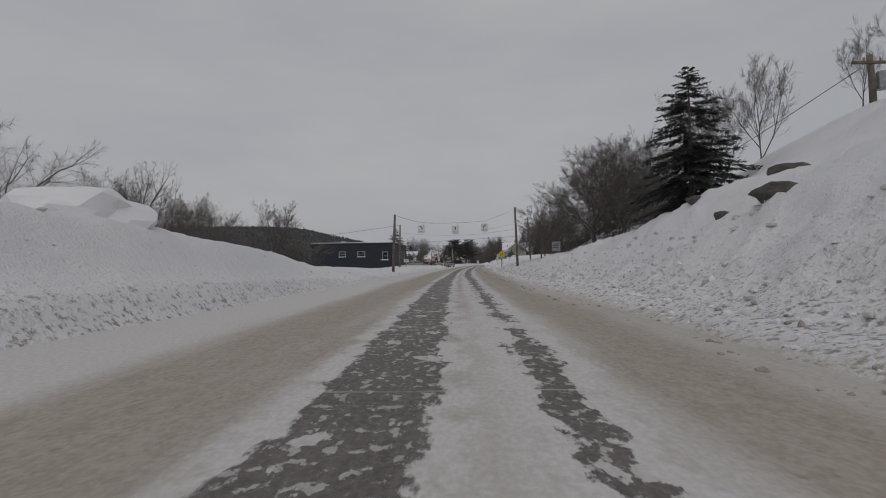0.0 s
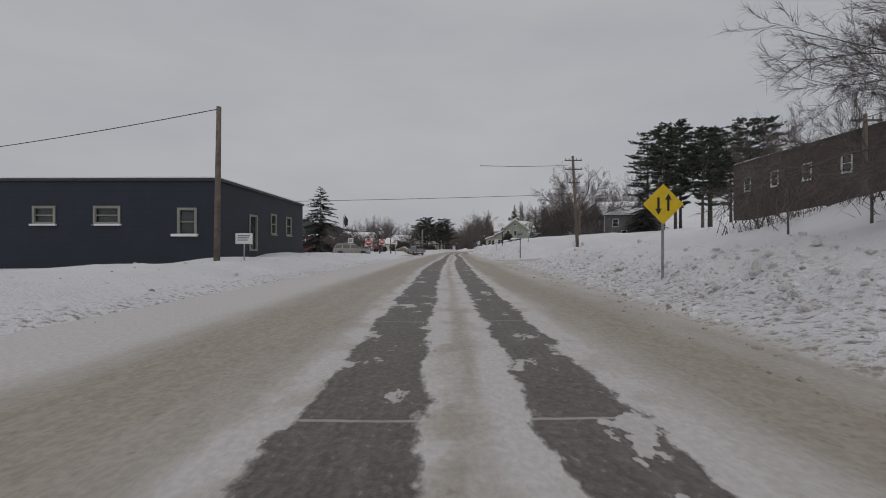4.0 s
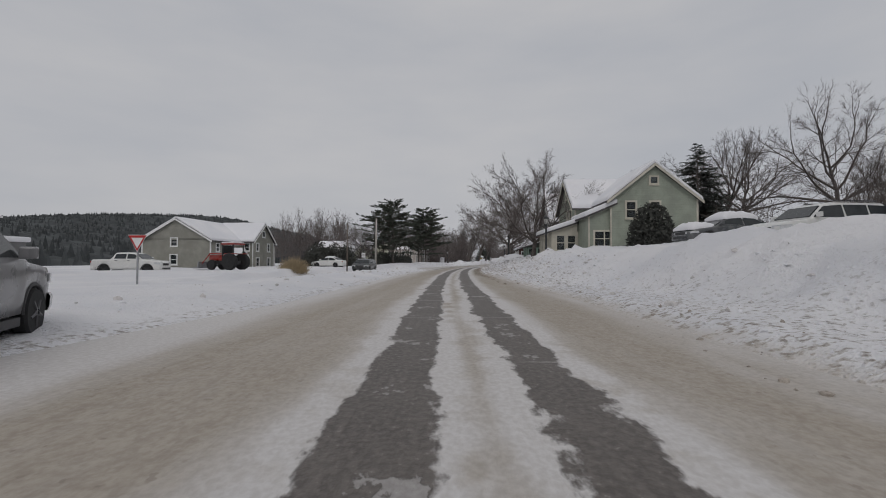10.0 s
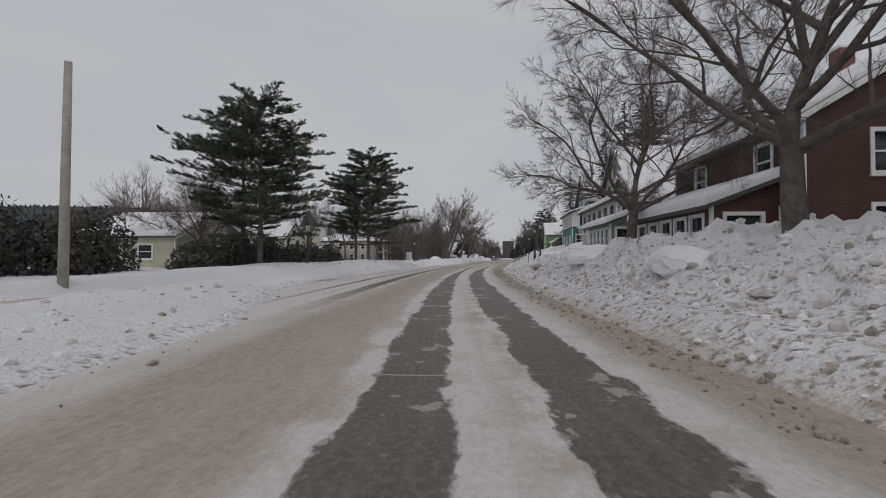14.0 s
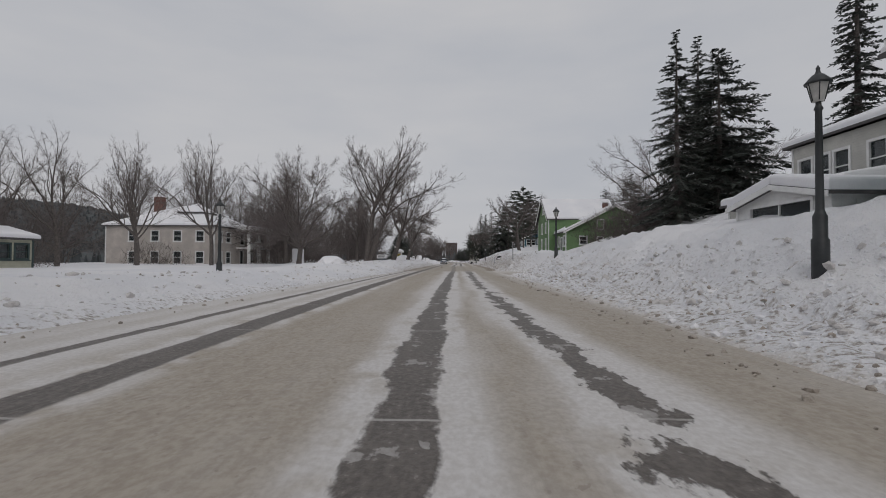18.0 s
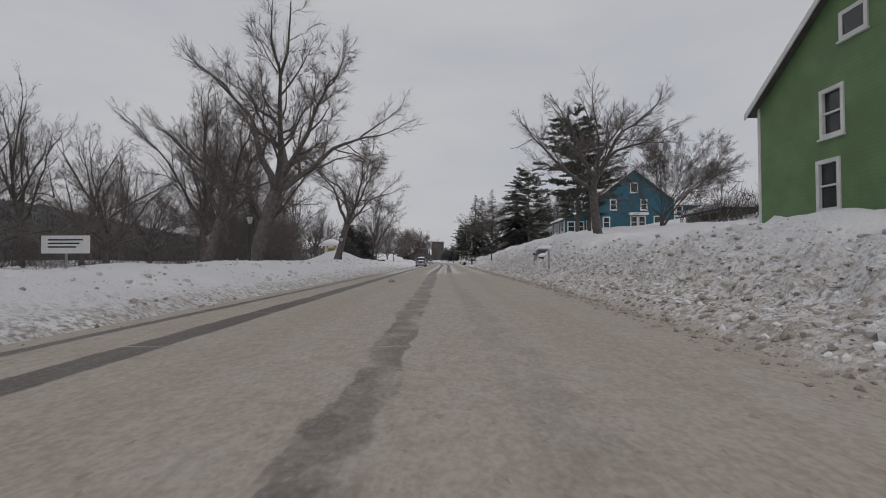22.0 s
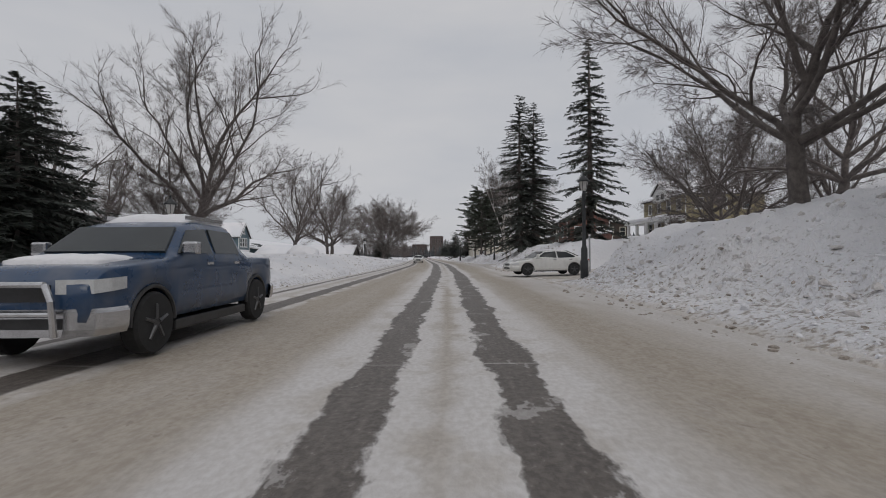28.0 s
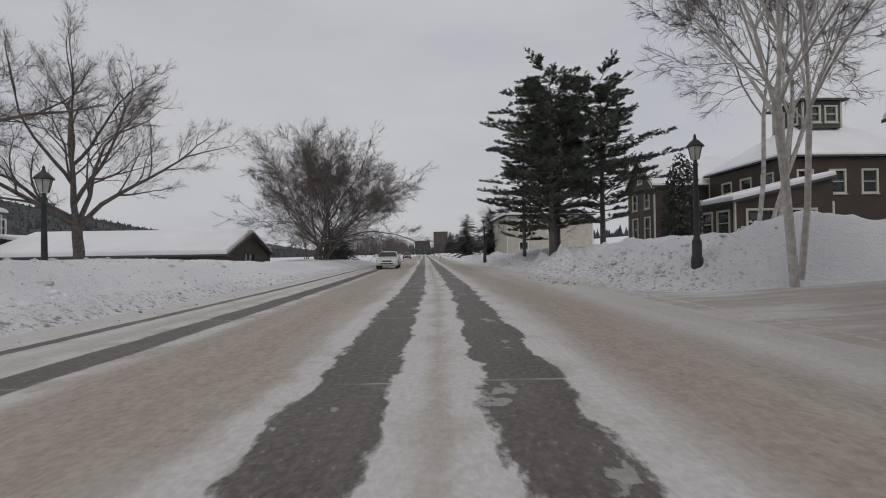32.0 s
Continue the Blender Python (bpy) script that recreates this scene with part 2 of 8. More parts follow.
# ---- materials ----
class Nodes:
    def __init__(self, name):
        self.mat = bpy.data.materials.new(name)
        self.mat.use_nodes = True
        self.tree = self.mat.node_tree
        self.bsdf = self.tree.nodes["Principled BSDF"]
        self.coord = self.tree.nodes.new("ShaderNodeTexCoord")

    def put(self, socket, value):
        if isinstance(value, bpy.types.NodeSocket):
            self.tree.links.new(value, socket)
        elif isinstance(value, tuple) and len(value) == 3 and socket.type == "RGBA":
            socket.default_value = (*value, 1)
        else:
            socket.default_value = value

    def math(self, op, a, b=0.0, c=0.0, clamp=False):
        n = self.tree.nodes.new("ShaderNodeMath")
        n.operation, n.use_clamp = op, clamp
        for k, v in enumerate((a, b, c)):
            self.put(n.inputs[k], v)
        return n.outputs[0]

    def noise(self, scale, detail=4.0, vector=None, rough=0.55):
        n = self.tree.nodes.new("ShaderNodeTexNoise")
        n.inputs["Scale"].default_value, n.inputs["Detail"].default_value, n.inputs["Roughness"].default_value = scale, detail, rough
        self.put(n.inputs["Vector"], vector or self.coord.outputs["Object"])
        return n.outputs[0]

    def scaled(self, vector, x, y, z):
        n = self.tree.nodes.new("ShaderNodeMapping")
        n.inputs["Scale"].default_value = (x, y, z)
        self.put(n.inputs[0], vector)
        return n.outputs[0]

    def step(self, v, a, b):
        n = self.tree.nodes.new("ShaderNodeMapRange")
        n.interpolation_type = "SMOOTHSTEP"
        self.put(n.inputs[0], v)
        self.put(n.inputs[1], a), self.put(n.inputs[2], b)
        return n.outputs[0]

    def mix(self, f, a, b):
        n = self.tree.nodes.new("ShaderNodeMixRGB")
        self.put(n.inputs[0], f), self.put(n.inputs[1], a), self.put(n.inputs[2], b)
        return n.outputs[0]

    def bump(self, height, strength=0.5, distance=0.02):
        n = self.tree.nodes.new("ShaderNodeBump")
        n.inputs["Strength"].default_value, n.inputs["Distance"].default_value = strength, distance
        self.put(n.inputs["Height"], height)
        self.tree.links.new(n.outputs[0], self.bsdf.inputs["Normal"])

    def done(self, colour, rough=0.7, metal=0.0):
        self.put(self.bsdf.inputs["Base Color"], colour)
        self.put(self.bsdf.inputs["Roughness"], rough)
        self.bsdf.inputs["Metallic"].default_value = metal
        return self.mat


def varied(name, colour, rough=0.7, amount=0.25, scale=3.0, metal=0.0, grain=0.0):
    """A plain material with stains at two scales."""
    n = Nodes(name)
    big, fine = n.noise(scale, 3.0), n.noise(scale * 9, 3.0)
    f = n.math("ADD", n.math("MULTIPLY", big, 0.65), n.math("MULTIPLY", fine, 0.35))
    dark = tuple(c * (1 - amount) for c in colour)
    light = tuple(min(1, c * (1 + amount)) for c in colour)
    if grain:
        n.bump(fine, grain, 0.02)
    return n.done(n.mix(n.step(f, 0.3, 0.7), dark, light), rough, metal)


def needles(name, colour, dust):
    """Conifer needles, lighter and darker by bough, with a dusting of snow."""
    n = Nodes(name)
    big, fine = n.noise(0.9, 3.0), n.noise(5.0, 3.0)
    c = n.mix(n.step(big, 0.3, 0.7), tuple(v * 0.6 for v in colour), tuple(v * 1.4 for v in colour))
    c = n.mix(n.math("MULTIPLY", n.step(n.math("ADD", n.math("MULTIPLY", big, 0.5), n.math("MULTIPLY", fine, 0.6)), dust, dust + 0.10), 0.6), c, (0.42, 0.43, 0.45))
    return n.done(c, 0.85)


def siding(name, colour, pitch=0.13):
    """Painted clapboard: a lap every pitch metres, its shade line put into the colour, with weathering."""
    n = Nodes(name)
    sep = n.tree.nodes.new("ShaderNodeSeparateXYZ")
    n.put(sep.inputs[0], n.coord.outputs["Object"])
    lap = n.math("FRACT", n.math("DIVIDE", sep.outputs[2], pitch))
    stain = n.noise(0.9, 5.0)
    streak = n.noise(1.0, 3.0, n.scaled(n.coord.outputs["Object"], 6, 6, 0.6))
    c = n.mix(n.step(stain, 0.35, 0.75), tuple(v * 0.82 for v in colour), tuple(min(1, v * 1.08) for v in colour))
    c = n.mix(n.math("MULTIPLY", n.step(streak, 0.55, 0.8), 0.25), c, tuple(v * 0.6 + 0.03 for v in colour))
    # shade in the crease of each lap, painted as a darker wall colour
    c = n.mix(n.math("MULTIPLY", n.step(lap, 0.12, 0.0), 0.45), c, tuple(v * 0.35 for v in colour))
    n.bump(lap, 0.8, 0.015)
    return n.done(c, 0.6)


def bricks(name, a, b, mortar):
    n = Nodes(name)
    t = n.tree.nodes.new("ShaderNodeTexBrick")
    sep, com = n.tree.nodes.new("ShaderNodeSeparateXYZ"), n.tree.nodes.new("ShaderNodeCombineXYZ")
    n.put(sep.inputs[0], n.coord.outputs["Object"])
    n.put(com.inputs[0], n.math("ADD", sep.outputs[0], sep.outputs[1])), n.put(com.inputs[1], sep.outputs[2])
    n.put(t.inputs["Vector"], com.outputs[0])
    t.inputs["Scale"].default_value = 1.0
    t.inputs["Brick Width"].default_value, t.inputs["Row Height"].default_value, t.inputs["Mortar Size"].default_value = 0.21, 0.075, 0.008
    n.put(t.inputs["Color1"], a), n.put(t.inputs["Color2"], b), n.put(t.inputs["Mortar"], mortar)
    n.bump(t.outputs["Fac"], -0.4, 0.01)
    return n.done(n.mix(n.math("MULTIPLY", n.noise(0.7), 0.35), t.outputs["Color"], tuple(v * 0.5 for v in a)), 0.85)


def snow_material():
    n = Nodes("snow")
    big, mid, fine = n.noise(0.25, 3.0), n.noise(1.7, 6.0), n.noise(14, 4.0)
    c = n.mix(n.step(big, 0.35, 0.7), (0.76, 0.76, 0.79), (0.84, 0.83, 0.845))
    c = n.mix(n.math("MULTIPLY", n.step(mid, 0.62, 0.82), 0.35), c, (0.60, 0.58, 0.58))
    n.bump(n.math("ADD", n.math("MULTIPLY", mid, 0.8), n.math("MULTIPLY", fine, 0.2)), 0.55, 0.12)
    return n.done(c, 0.75)


def bank_material():
    """Snow of the banks, soiled by sand and slush close to the road."""
    n = Nodes("bank_snow")
    sep = n.tree.nodes.new("ShaderNodeSeparateXYZ")
    n.put(sep.inputs[0], n.coord.outputs["UV"])
    far = sep.outputs[0]
    obj = n.coord.outputs["Object"]
    big, mid, clod, fine = n.noise(0.22, 3.0), n.noise(1.5, 6.0), n.noise(4.5, 5.0), n.noise(18, 3.0)
    c = n.mix(n.step(big, 0.35, 0.7), (0.77, 0.77, 0.80), (0.85, 0.84, 0.855))
    c = n.mix(n.math("MULTIPLY", n.step(mid, 0.6, 0.8), 0.30), c, (0.62, 0.60, 0.61))
    foul = n.math("MULTIPLY", n.step(sep.outputs[1], 296.0, 318.0), n.step(sep.outputs[1], 405.0, 372.0))
    near = n.step(far, n.math("ADD", 4.6, n.math("MULTIPLY", foul, 2.0)), 0.6)
    grain = n.noise(9.0, 5.0)
    lumps = n.math("ADD", n.math("MULTIPLY", clod, 0.5), n.math("MULTIPLY", grain, 0.5))
    soil = n.math("MULTIPLY", near, n.step(n.math("ADD", lumps, n.math("MULTIPLY", foul, 0.05)), 0.49, 0.60))
    c = n.mix(n.math("MULTIPLY", soil, 0.72), c, (0.36, 0.315, 0.27))
    pits = n.math("MULTIPLY", n.step(n.math("ADD", lumps, n.math("MULTIPLY", foul, 0.03)), 0.575, 0.64), n.step(far, 6.5, 1.0))
    c = n.mix(n.math("MULTIPLY", pits, 0.65), c, (0.20, 0.175, 0.155))
    c = n.mix(n.math("MULTIPLY", n.math("MULTIPLY", foul, n.step(far, 5.5, 0.8)), n.math("MULTIPLY", n.step(mid, 0.38, 0.58), 0.5)), c, (0.44, 0.39, 0.34))
    verge = n.math("MULTIPLY", n.step(n.math("ADD", far, n.math("MULTIPLY", mid, 0.8)), 1.15, 0.25), 0.8)
    c = n.mix(verge, c, (0.52, 0.46, 0.39))
    cell = n.tree.nodes.new("ShaderNodeTexVoronoi")
    cell.feature = "SMOOTH_F1"
    cell.inputs["Scale"].default_value = 3.1
    n.put(cell.inputs["Vector"], n.mix(0.12, obj, n.noise(2.0, 3.0)))
    chunk = n.math("MULTIPLY", n.math("SUBTRACT", 0.7, cell.outputs["Distance"]), n.step(far, 9.0, 2.0))
    n.bump(n.math("ADD", n.math("MULTIPLY", clod, 0.55), n.math("ADD", n.math("MULTIPLY", fine, 0.25), n.math("MULTIPLY", chunk, 0.5))), 0.95, 0.2)
    return n.done(c, 0.8)


# wheel tracks: station, then offset and half width of the left and of the right one
TRACKS = [(-80, -0.75, 0.5, 1.0, 0.30), (3, -0.74, 0.58, 1.0, 0.16), (31, -0.9, 0.56, 0.95, 0.28), (45, -0.79, 0.40, 0.80, 0.32), (87, -0.95, 0.54, 0.9, 0.46),
          (102, -0.74, 0.53, 1.04, 0.48), (116, -0.60, 0.34, 1.34, 0.36), (130, -0.52, 0.36, 1.25, 0.38), (145, -0.68, 0.42, 0.9, 0.34), (172, -0.85, 0.38, 0.78, 0.40),
          (187, -0.98, 0.42, 0.76, 0.42), (229, -1.10, 0.38, 0.42, 0.50), (243, -1.0, 0.14, 0.62, 0.38), (257, -1.05, 0.26, 0.92, 0.22), (278, -0.78, 0.28, 0.85, 0.10),
          (307, -0.60, 0.25, 1.1, 0.40), (342, -0.78, 0.36, 0.6, 0.22), (356, -1.0, 0.36, 0.63, 0.30), (398, -0.70, 0.28, 0.72, 0.30), (426, -0.55, 0.40, 0.98, 0.36), (454, -0.86, 0.40, 0.74, 0.40)]


def track_at(s, k):
    return np.interp(s, [row_[0] for row_ in TRACKS], [row_[k] for row_ in TRACKS])


def road_material():
    """Packed snow and sand over asphalt, worn bare in the wheel tracks. UV layers in metres: offset and station; distance from each track and its half width."""
    n = Nodes("winter_road")
    uv = n.coord.outputs["UV"]

    def layer(name):
        m, sep = n.tree.nodes.new("ShaderNodeUVMap"), n.tree.nodes.new("ShaderNodeSeparateXYZ")
        m.uv_map = name
        n.put(sep.inputs[0], m.outputs[0])
        return sep.outputs[0], sep.outputs[1]
    d, s = layer("metres")
    xl, hl = layer("left_track")
    xr, hr = layer("right_track")
    ragged = n.noise(1.0, 5.0, n.scaled(uv, 1.7, 0.8, 1), 0.6)
    torn = n.noise(1.0, 4.0, n.scaled(uv, 7.0, 3.6, 1), 0.6)
    patch = n.noise(1.0, 3.0, n.scaled(uv, 0.5, 0.16, 1))
    crumb = n.noise(1.0, 5.0, n.scaled(uv, 18, 12, 1))
    flake = n.noise(1.0, 3.0, n.scaled(uv, 8.0, 5.5, 1))
    blot = n.noise(1.0, 4.0, n.scaled(uv, 1.5, 1.1, 1), 0.55)
    drag = n.noise(1.0, 3.0, n.scaled(uv, 1.3, 0.06, 1), 0.5)
    ruts = n.noise(1.0, 4.0, n.scaled(uv, 9.0, 0.5, 1), 0.5)
    start = n.step(s, 62.0, 40.0)
    wide = n.step(s, 112.0, 96.0)
    broken = n.math("MULTIPLY", n.step(s, 249.0, 259.0), n.step(s, 304.0, 292.0))
    rag = n.math("ADD", n.math("MULTIPLY", n.math("SUBTRACT", ragged, 0.5), 1.1), n.math("ADD", n.math("MULTIPLY", n.math("SUBTRACT", torn, 0.5), 0.45), n.math("MULTIPLY", n.math("SUBTRACT", patch, 0.5), 0.5)))

    def track(x, half, worn):
        """Bare asphalt, and the clean rim of snow along it."""
        v = n.math("SUBTRACT", half, n.math("ABSOLUTE", x))
        v = n.math("ADD", v, n.math("MULTIPLY", rag, worn))
        return n.step(v, -0.02, 0.05), n.step(v, -0.50, -0.10)
    left, rim_l = track(xl, hl, n.math("ADD", 0.50, n.math("MULTIPLY", start, 0.25)))
    right, rim_r = track(xr, hr, n.math("ADD", 0.58, n.math("MULTIPLY", n.math("MAXIMUM", start, broken), 0.7)))
    later = n.step(s, 205.0, 222.0)
    o1, r1 = track(n.math("ADD", d, 4.25), 0.30, 0.16)
    o2, r2 = track(n.math("ADD", d, 5.75), 0.16, 0.16)
    dusty = n.math("MULTIPLY", n.step(s, 300.0, 312.0), n.step(s, 364.0, 348.0))
    gone = n.math("SUBTRACT", 1.0, n.math("MULTIPLY", dusty, n.math("ADD", 0.25, n.math("MULTIPLY", n.step(blot, 0.42, 0.66), 0.6))))
    clean = n.math("SUBTRACT", 1.0, n.math("MULTIPLY", dusty, 0.75))
    own = n.math("MULTIPLY", n.math("MAXIMUM", left, n.math("MULTIPLY", right, clean)), gone)
    # crumbs and torn patches of snow that still lie on the asphalt
    specks = n.math("MULTIPLY", n.step(flake, 0.55, 0.62), n.math("ADD", n.math("MULTIPLY", start, 0.6), n.math("MULTIPLY", wide, 0.05)))
    scraps = n.math("MULTIPLY", n.step(n.math("ADD", n.math("MULTIPLY", blot, 0.75), n.math("MULTIPLY", torn, 0.25)), 0.585, 0.605), n.math("ADD", 0.45, n.math("MULTIPLY", wide, 0.45)))
    own = n.math("MULTIPLY", own, n.math("SUBTRACT", 1.0, n.math("MAXIMUM", specks, scraps)))
    bare = n.math("MAXIMUM", own, n.math("MULTIPLY", n.math("MAXIMUM", o1, o2), later))
    rims = n.math("MAXIMUM", n.math("MULTIPLY", n.math("MAXIMUM", rim_l, rim_r), clean), n.math("MULTIPLY", n.math("MULTIPLY", n.math("MAXIMUM", r1, r2), later), 0.8))
    # cross joints of the slabs, filled with snow
    joint = n.math("ABSOLUTE", n.math("SUBTRACT", n.math("FRACT", n.math("ADD", n.math("DIVIDE", s, 4.6), n.math("MULTIPLY", torn, 0.008))), 0.5))
    joint = n.math("MULTIPLY", n.step(joint, 0.4935, 0.4965), n.step(patch, 0.38, 0.52))
    asphalt = n.mix(n.step(crumb, 0.40, 0.62), (0.080, 0.068, 0.060), (0.135, 0.117, 0.104))
    asphalt = n.mix(n.math("MULTIPLY", n.step(ruts, 0.48, 0.70), 0.30), asphalt, (0.20, 0.178, 0.160))
    asphalt = n.mix(n.math("MULTIPLY", n.step(blot, 0.40, 0.60), 0.22), asphalt, (0.17, 0.150, 0.132))
    asphalt = n.mix(n.math("MULTIPLY", n.step(crumb, 0.63, 0.70), 0.35), asphalt, (0.42, 0.40, 0.38))
    asphalt = n.mix(n.math("MULTIPLY", joint, 0.75), asphalt, (0.46, 0.44, 0.42))
    # sand on the packed snow: bands outside the tracks, thin on the crown, little on the verges
    bands = n.tree.nodes.new("ShaderNodeValToRGB")
    ramp = bands.color_ramp
    stops = [(-7, 0.20), (-5.4, 0.32), (-4.2, 0.62), (-2.8, 0.80), (-1.9, 0.66), (-1.45, 0.34), (-0.40, 0.26), (0.0, 0.60), (0.40, 0.30), (1.5, 0.34), (1.95, 0.72), (2.7, 0.82), (3.4, 0.50), (4.6, 0.22)]
    ramp.elements[0].position, ramp.elements[1].position = 0.0, 1.0
    ramp.elements[0].color, ramp.elements[1].color = (0.2, 0.2, 0.2, 1), (0.22, 0.22, 0.22, 1)
    for at, v in stops:
        ramp.elements.new((at + 7.5) / 13.0).color = (v, v, v, 1)
    waver = n.math("ADD", d, n.math("MULTIPLY", n.math("SUBTRACT", patch, 0.5), 1.1))
    n.put(bands.inputs[0], n.math("DIVIDE", n.math("ADD", waver, 7.5), 13.0))
    verge = n.math("MULTIPLY", n.math("MULTIPLY", n.step(d, -3.3, -4.8), n.step(s, 225.0, 200.0)), 0.55)
    f = n.math("ADD", bands.outputs[0], n.math("MULTIPLY", n.math("SUBTRACT", drag, 0.5), 0.75))
    f = n.math("ADD", f, n.math("MULTIPLY", n.math("SUBTRACT", ragged, 0.5), 0.45))
    f = n.math("ADD", f, n.math("MULTIPLY", n.math("SUBTRACT", torn, 0.5), 0.22))
    f = n.math("SUBTRACT", f, verge)
    f = n.math("SUBTRACT", f, n.math("MULTIPLY", rims, n.math("MULTIPLY", 0.62, n.step(blot, 0.36, 0.60))))
    f = n.math("MAXIMUM", f, n.math("MULTIPLY", dusty, n.math("ADD", 0.45, n.math("MULTIPLY", ragged, 0.5))), clamp=True)
    snow = n.mix(n.step(crumb, 0.3, 0.72), (0.545, 0.52, 0.505), (0.645, 0.625, 0.615))
    sand = n.mix(n.step(n.math("ADD", n.math("MULTIPLY", torn, 0.5), n.math("MULTIPLY", crumb, 0.5)), 0.36, 0.64), (0.315, 0.272, 0.222), (0.420, 0.374, 0.318))
    top = n.mix(n.step(f, 0.0, 0.85), snow, sand)
    grit = n.math("MULTIPLY", n.step(flake, 0.63, 0.70), n.step(f, 0.35, 0.75))
    top = n.mix(n.math("MULTIPLY", grit, 0.55), top, (0.23, 0.195, 0.160))
    tread = n.math("MULTIPLY", n.step(ruts, 0.60, 0.70), n.step(f, 0.3, 0.7))
    top = n.mix(n.math("MULTIPLY", tread, 0.22), top, (0.25, 0.22, 0.19))
    h = n.math("ADD", n.math("MULTIPLY", torn, 0.45), n.math("ADD", n.math("MULTIPLY", crumb, 0.35), n.math("MULTIPLY", ruts, 0.25)))
    n.bump(n.math("SUBTRACT", h, n.math("MULTIPLY", bare, 0.6)), 0.7, 0.05)
    return n.done(n.mix(bare, top, asphalt), n.mix(bare, (0.8, 0.8, 0.8), (0.55, 0.55, 0.55)))


def lane_material():
    """Packed sandy snow of the side roads, with curved tyre marks. UV: across and along in metres."""
    n = Nodes("side_road_snow")
    uv = n.coord.outputs["UV"]
    big, rut, fine = n.noise(0.35, 4.0), n.noise(1.0, 4.0, n.scaled(uv, 2.2, 0.10, 1)), n.noise(7.0, 5.0)
    f = n.math("ADD", n.math("MULTIPLY", big, 0.45), n.math("ADD", n.math("MULTIPLY", rut, 0.4), n.math("MULTIPLY", fine, 0.15)))
    c = n.mix(n.step(f, 0.36, 0.60), (0.66, 0.635, 0.62), (0.42, 0.375, 0.325))
    c = n.mix(n.math("MULTIPLY", n.step(rut, 0.60, 0.70), 0.5), c, (0.27, 0.24, 0.21))
    n.bump(n.math("ADD", n.math("MULTIPLY", rut, 0.6), n.math("MULTIPLY", fine, 0.4)), 0.6, 0.06)
    return n.done(c, 0.8)


def glass_material():
    n = Nodes("window_glass")
    n.bsdf.inputs["Transmission Weight"].default_value = 0.75
    n.bsdf.inputs["IOR"].default_value = 1.45
    return n.done((0.16, 0.18, 0.19), 0.04)


def car_paint(name, colour):
    n = Nodes(name)
    n.bsdf.inputs["Coat Weight"].default_value = 0.5
    dirt = n.noise(2.2, 5.0)
    return n.done(n.mix(n.math("MULTIPLY", n.step(dirt, 0.45, 0.75), 0.22), colour, (0.33, 0.31, 0.29)), n.mix(n.step(dirt, 0.4, 0.7), (0.25, 0.25, 0.25), (0.6, 0.6, 0.6)))


SNOW, BANK, ROAD, LANE, GLASS = snow_material(), bank_material(), road_material(), lane_material(), glass_material()
BARK = varied("bark", (0.120, 0.104, 0.096), 0.9, 0.4, 4.0, grain=0.6)
TWIG = varied("twig_bark", (0.150, 0.128, 0.122), 0.9, 0.35, 1.5)
BIRCH = varied("birch_bark", (0.52, 0.49, 0.46), 0.8, 0.3, 5.0)
NEEDLE, PINE = needles("spruce_needles", (0.088, 0.100, 0.088), 0.66), needles("pine_needles", (0.086, 0.100, 0.078), 0.72)
HEDGE = varied("cedar_foliage", (0.066, 0.068, 0.060), 0.9, 0.45, 1.5)
BRUSH = varied("dead_brush", (0.100, 0.084, 0.076), 0.9, 0.4, 1.0)
WHITE = varied("white_paint", (0.74, 0.74, 0.73), 0.55, 0.10, 2.0)
CREAM = varied("cream_paint", (0.56, 0.53, 0.45), 0.6, 0.12, 2.0)
BLACK = varied("black_iron", (0.030, 0.033, 0.035), 0.5, 0.3, 4.0)
STEEL = varied("galvanised_steel", (0.33, 0.34, 0.35), 0.45, 0.25, 5.0, metal=0.6)
WOODPOLE = varied("weathered_pole_wood", (0.155, 0.125, 0.105), 0.9, 0.35, 3.0, grain=0.4)
PALEPOLE = varied("pale_pole_wood", (0.36, 0.34, 0.31), 0.85, 0.2, 3.0)
SHINGLE = varied("dark_roof_edge", (0.085, 0.08, 0.08), 0.9, 0.3, 3.0)
STONE = varied("grey_foundation", (0.24, 0.23, 0.22), 0.9, 0.3, 3.0)
RUBBER = varied("tyre_rubber", (0.022, 0.022, 0.023), 0.85, 0.3, 4.0)
PLASTIC = varied("dark_plastic", (0.035, 0.035, 0.037), 0.5, 0.3, 4.0)
ALLOY = varied("dark_alloy", (0.10, 0.10, 0.105), 0.4, 0.3, 6.0, metal=0.5)
CHROME = varied("dull_chrome", (0.55, 0.55, 0.56), 0.25, 0.15, 6.0, metal=1.0)
SIGNWHITE = varied("sign_white", (0.72, 0.72, 0.72), 0.5, 0.06, 5.0)
SIGNYELLOW = varied("sign_yellow", (0.75, 0.52, 0.02), 0.5, 0.08, 5.0)
SIGNBLACK = varied("sign_black", (0.02, 0.02, 0.02), 0.5, 0.1, 5.0)
LAMPGLASS = varied("frosted_lamp_glass", (0.48, 0.47, 0.45), 0.3, 0.15, 8.0)
CARGLASS = varied("tinted_car_glass", (0.025, 0.03, 0.032), 0.08, 0.2, 4.0)
LAMPRED = varied("red_lens", (0.35, 0.02, 0.015), 0.2, 0.2, 6.0)
LAMPCLEAR = varied("clear_lens", (0.55, 0.56, 0.57), 0.15, 0.15, 6.0)
ROCK = varied("dark_rock", (0.085, 0.075, 0.068), 0.9, 0.45, 2.0, grain=0.8)
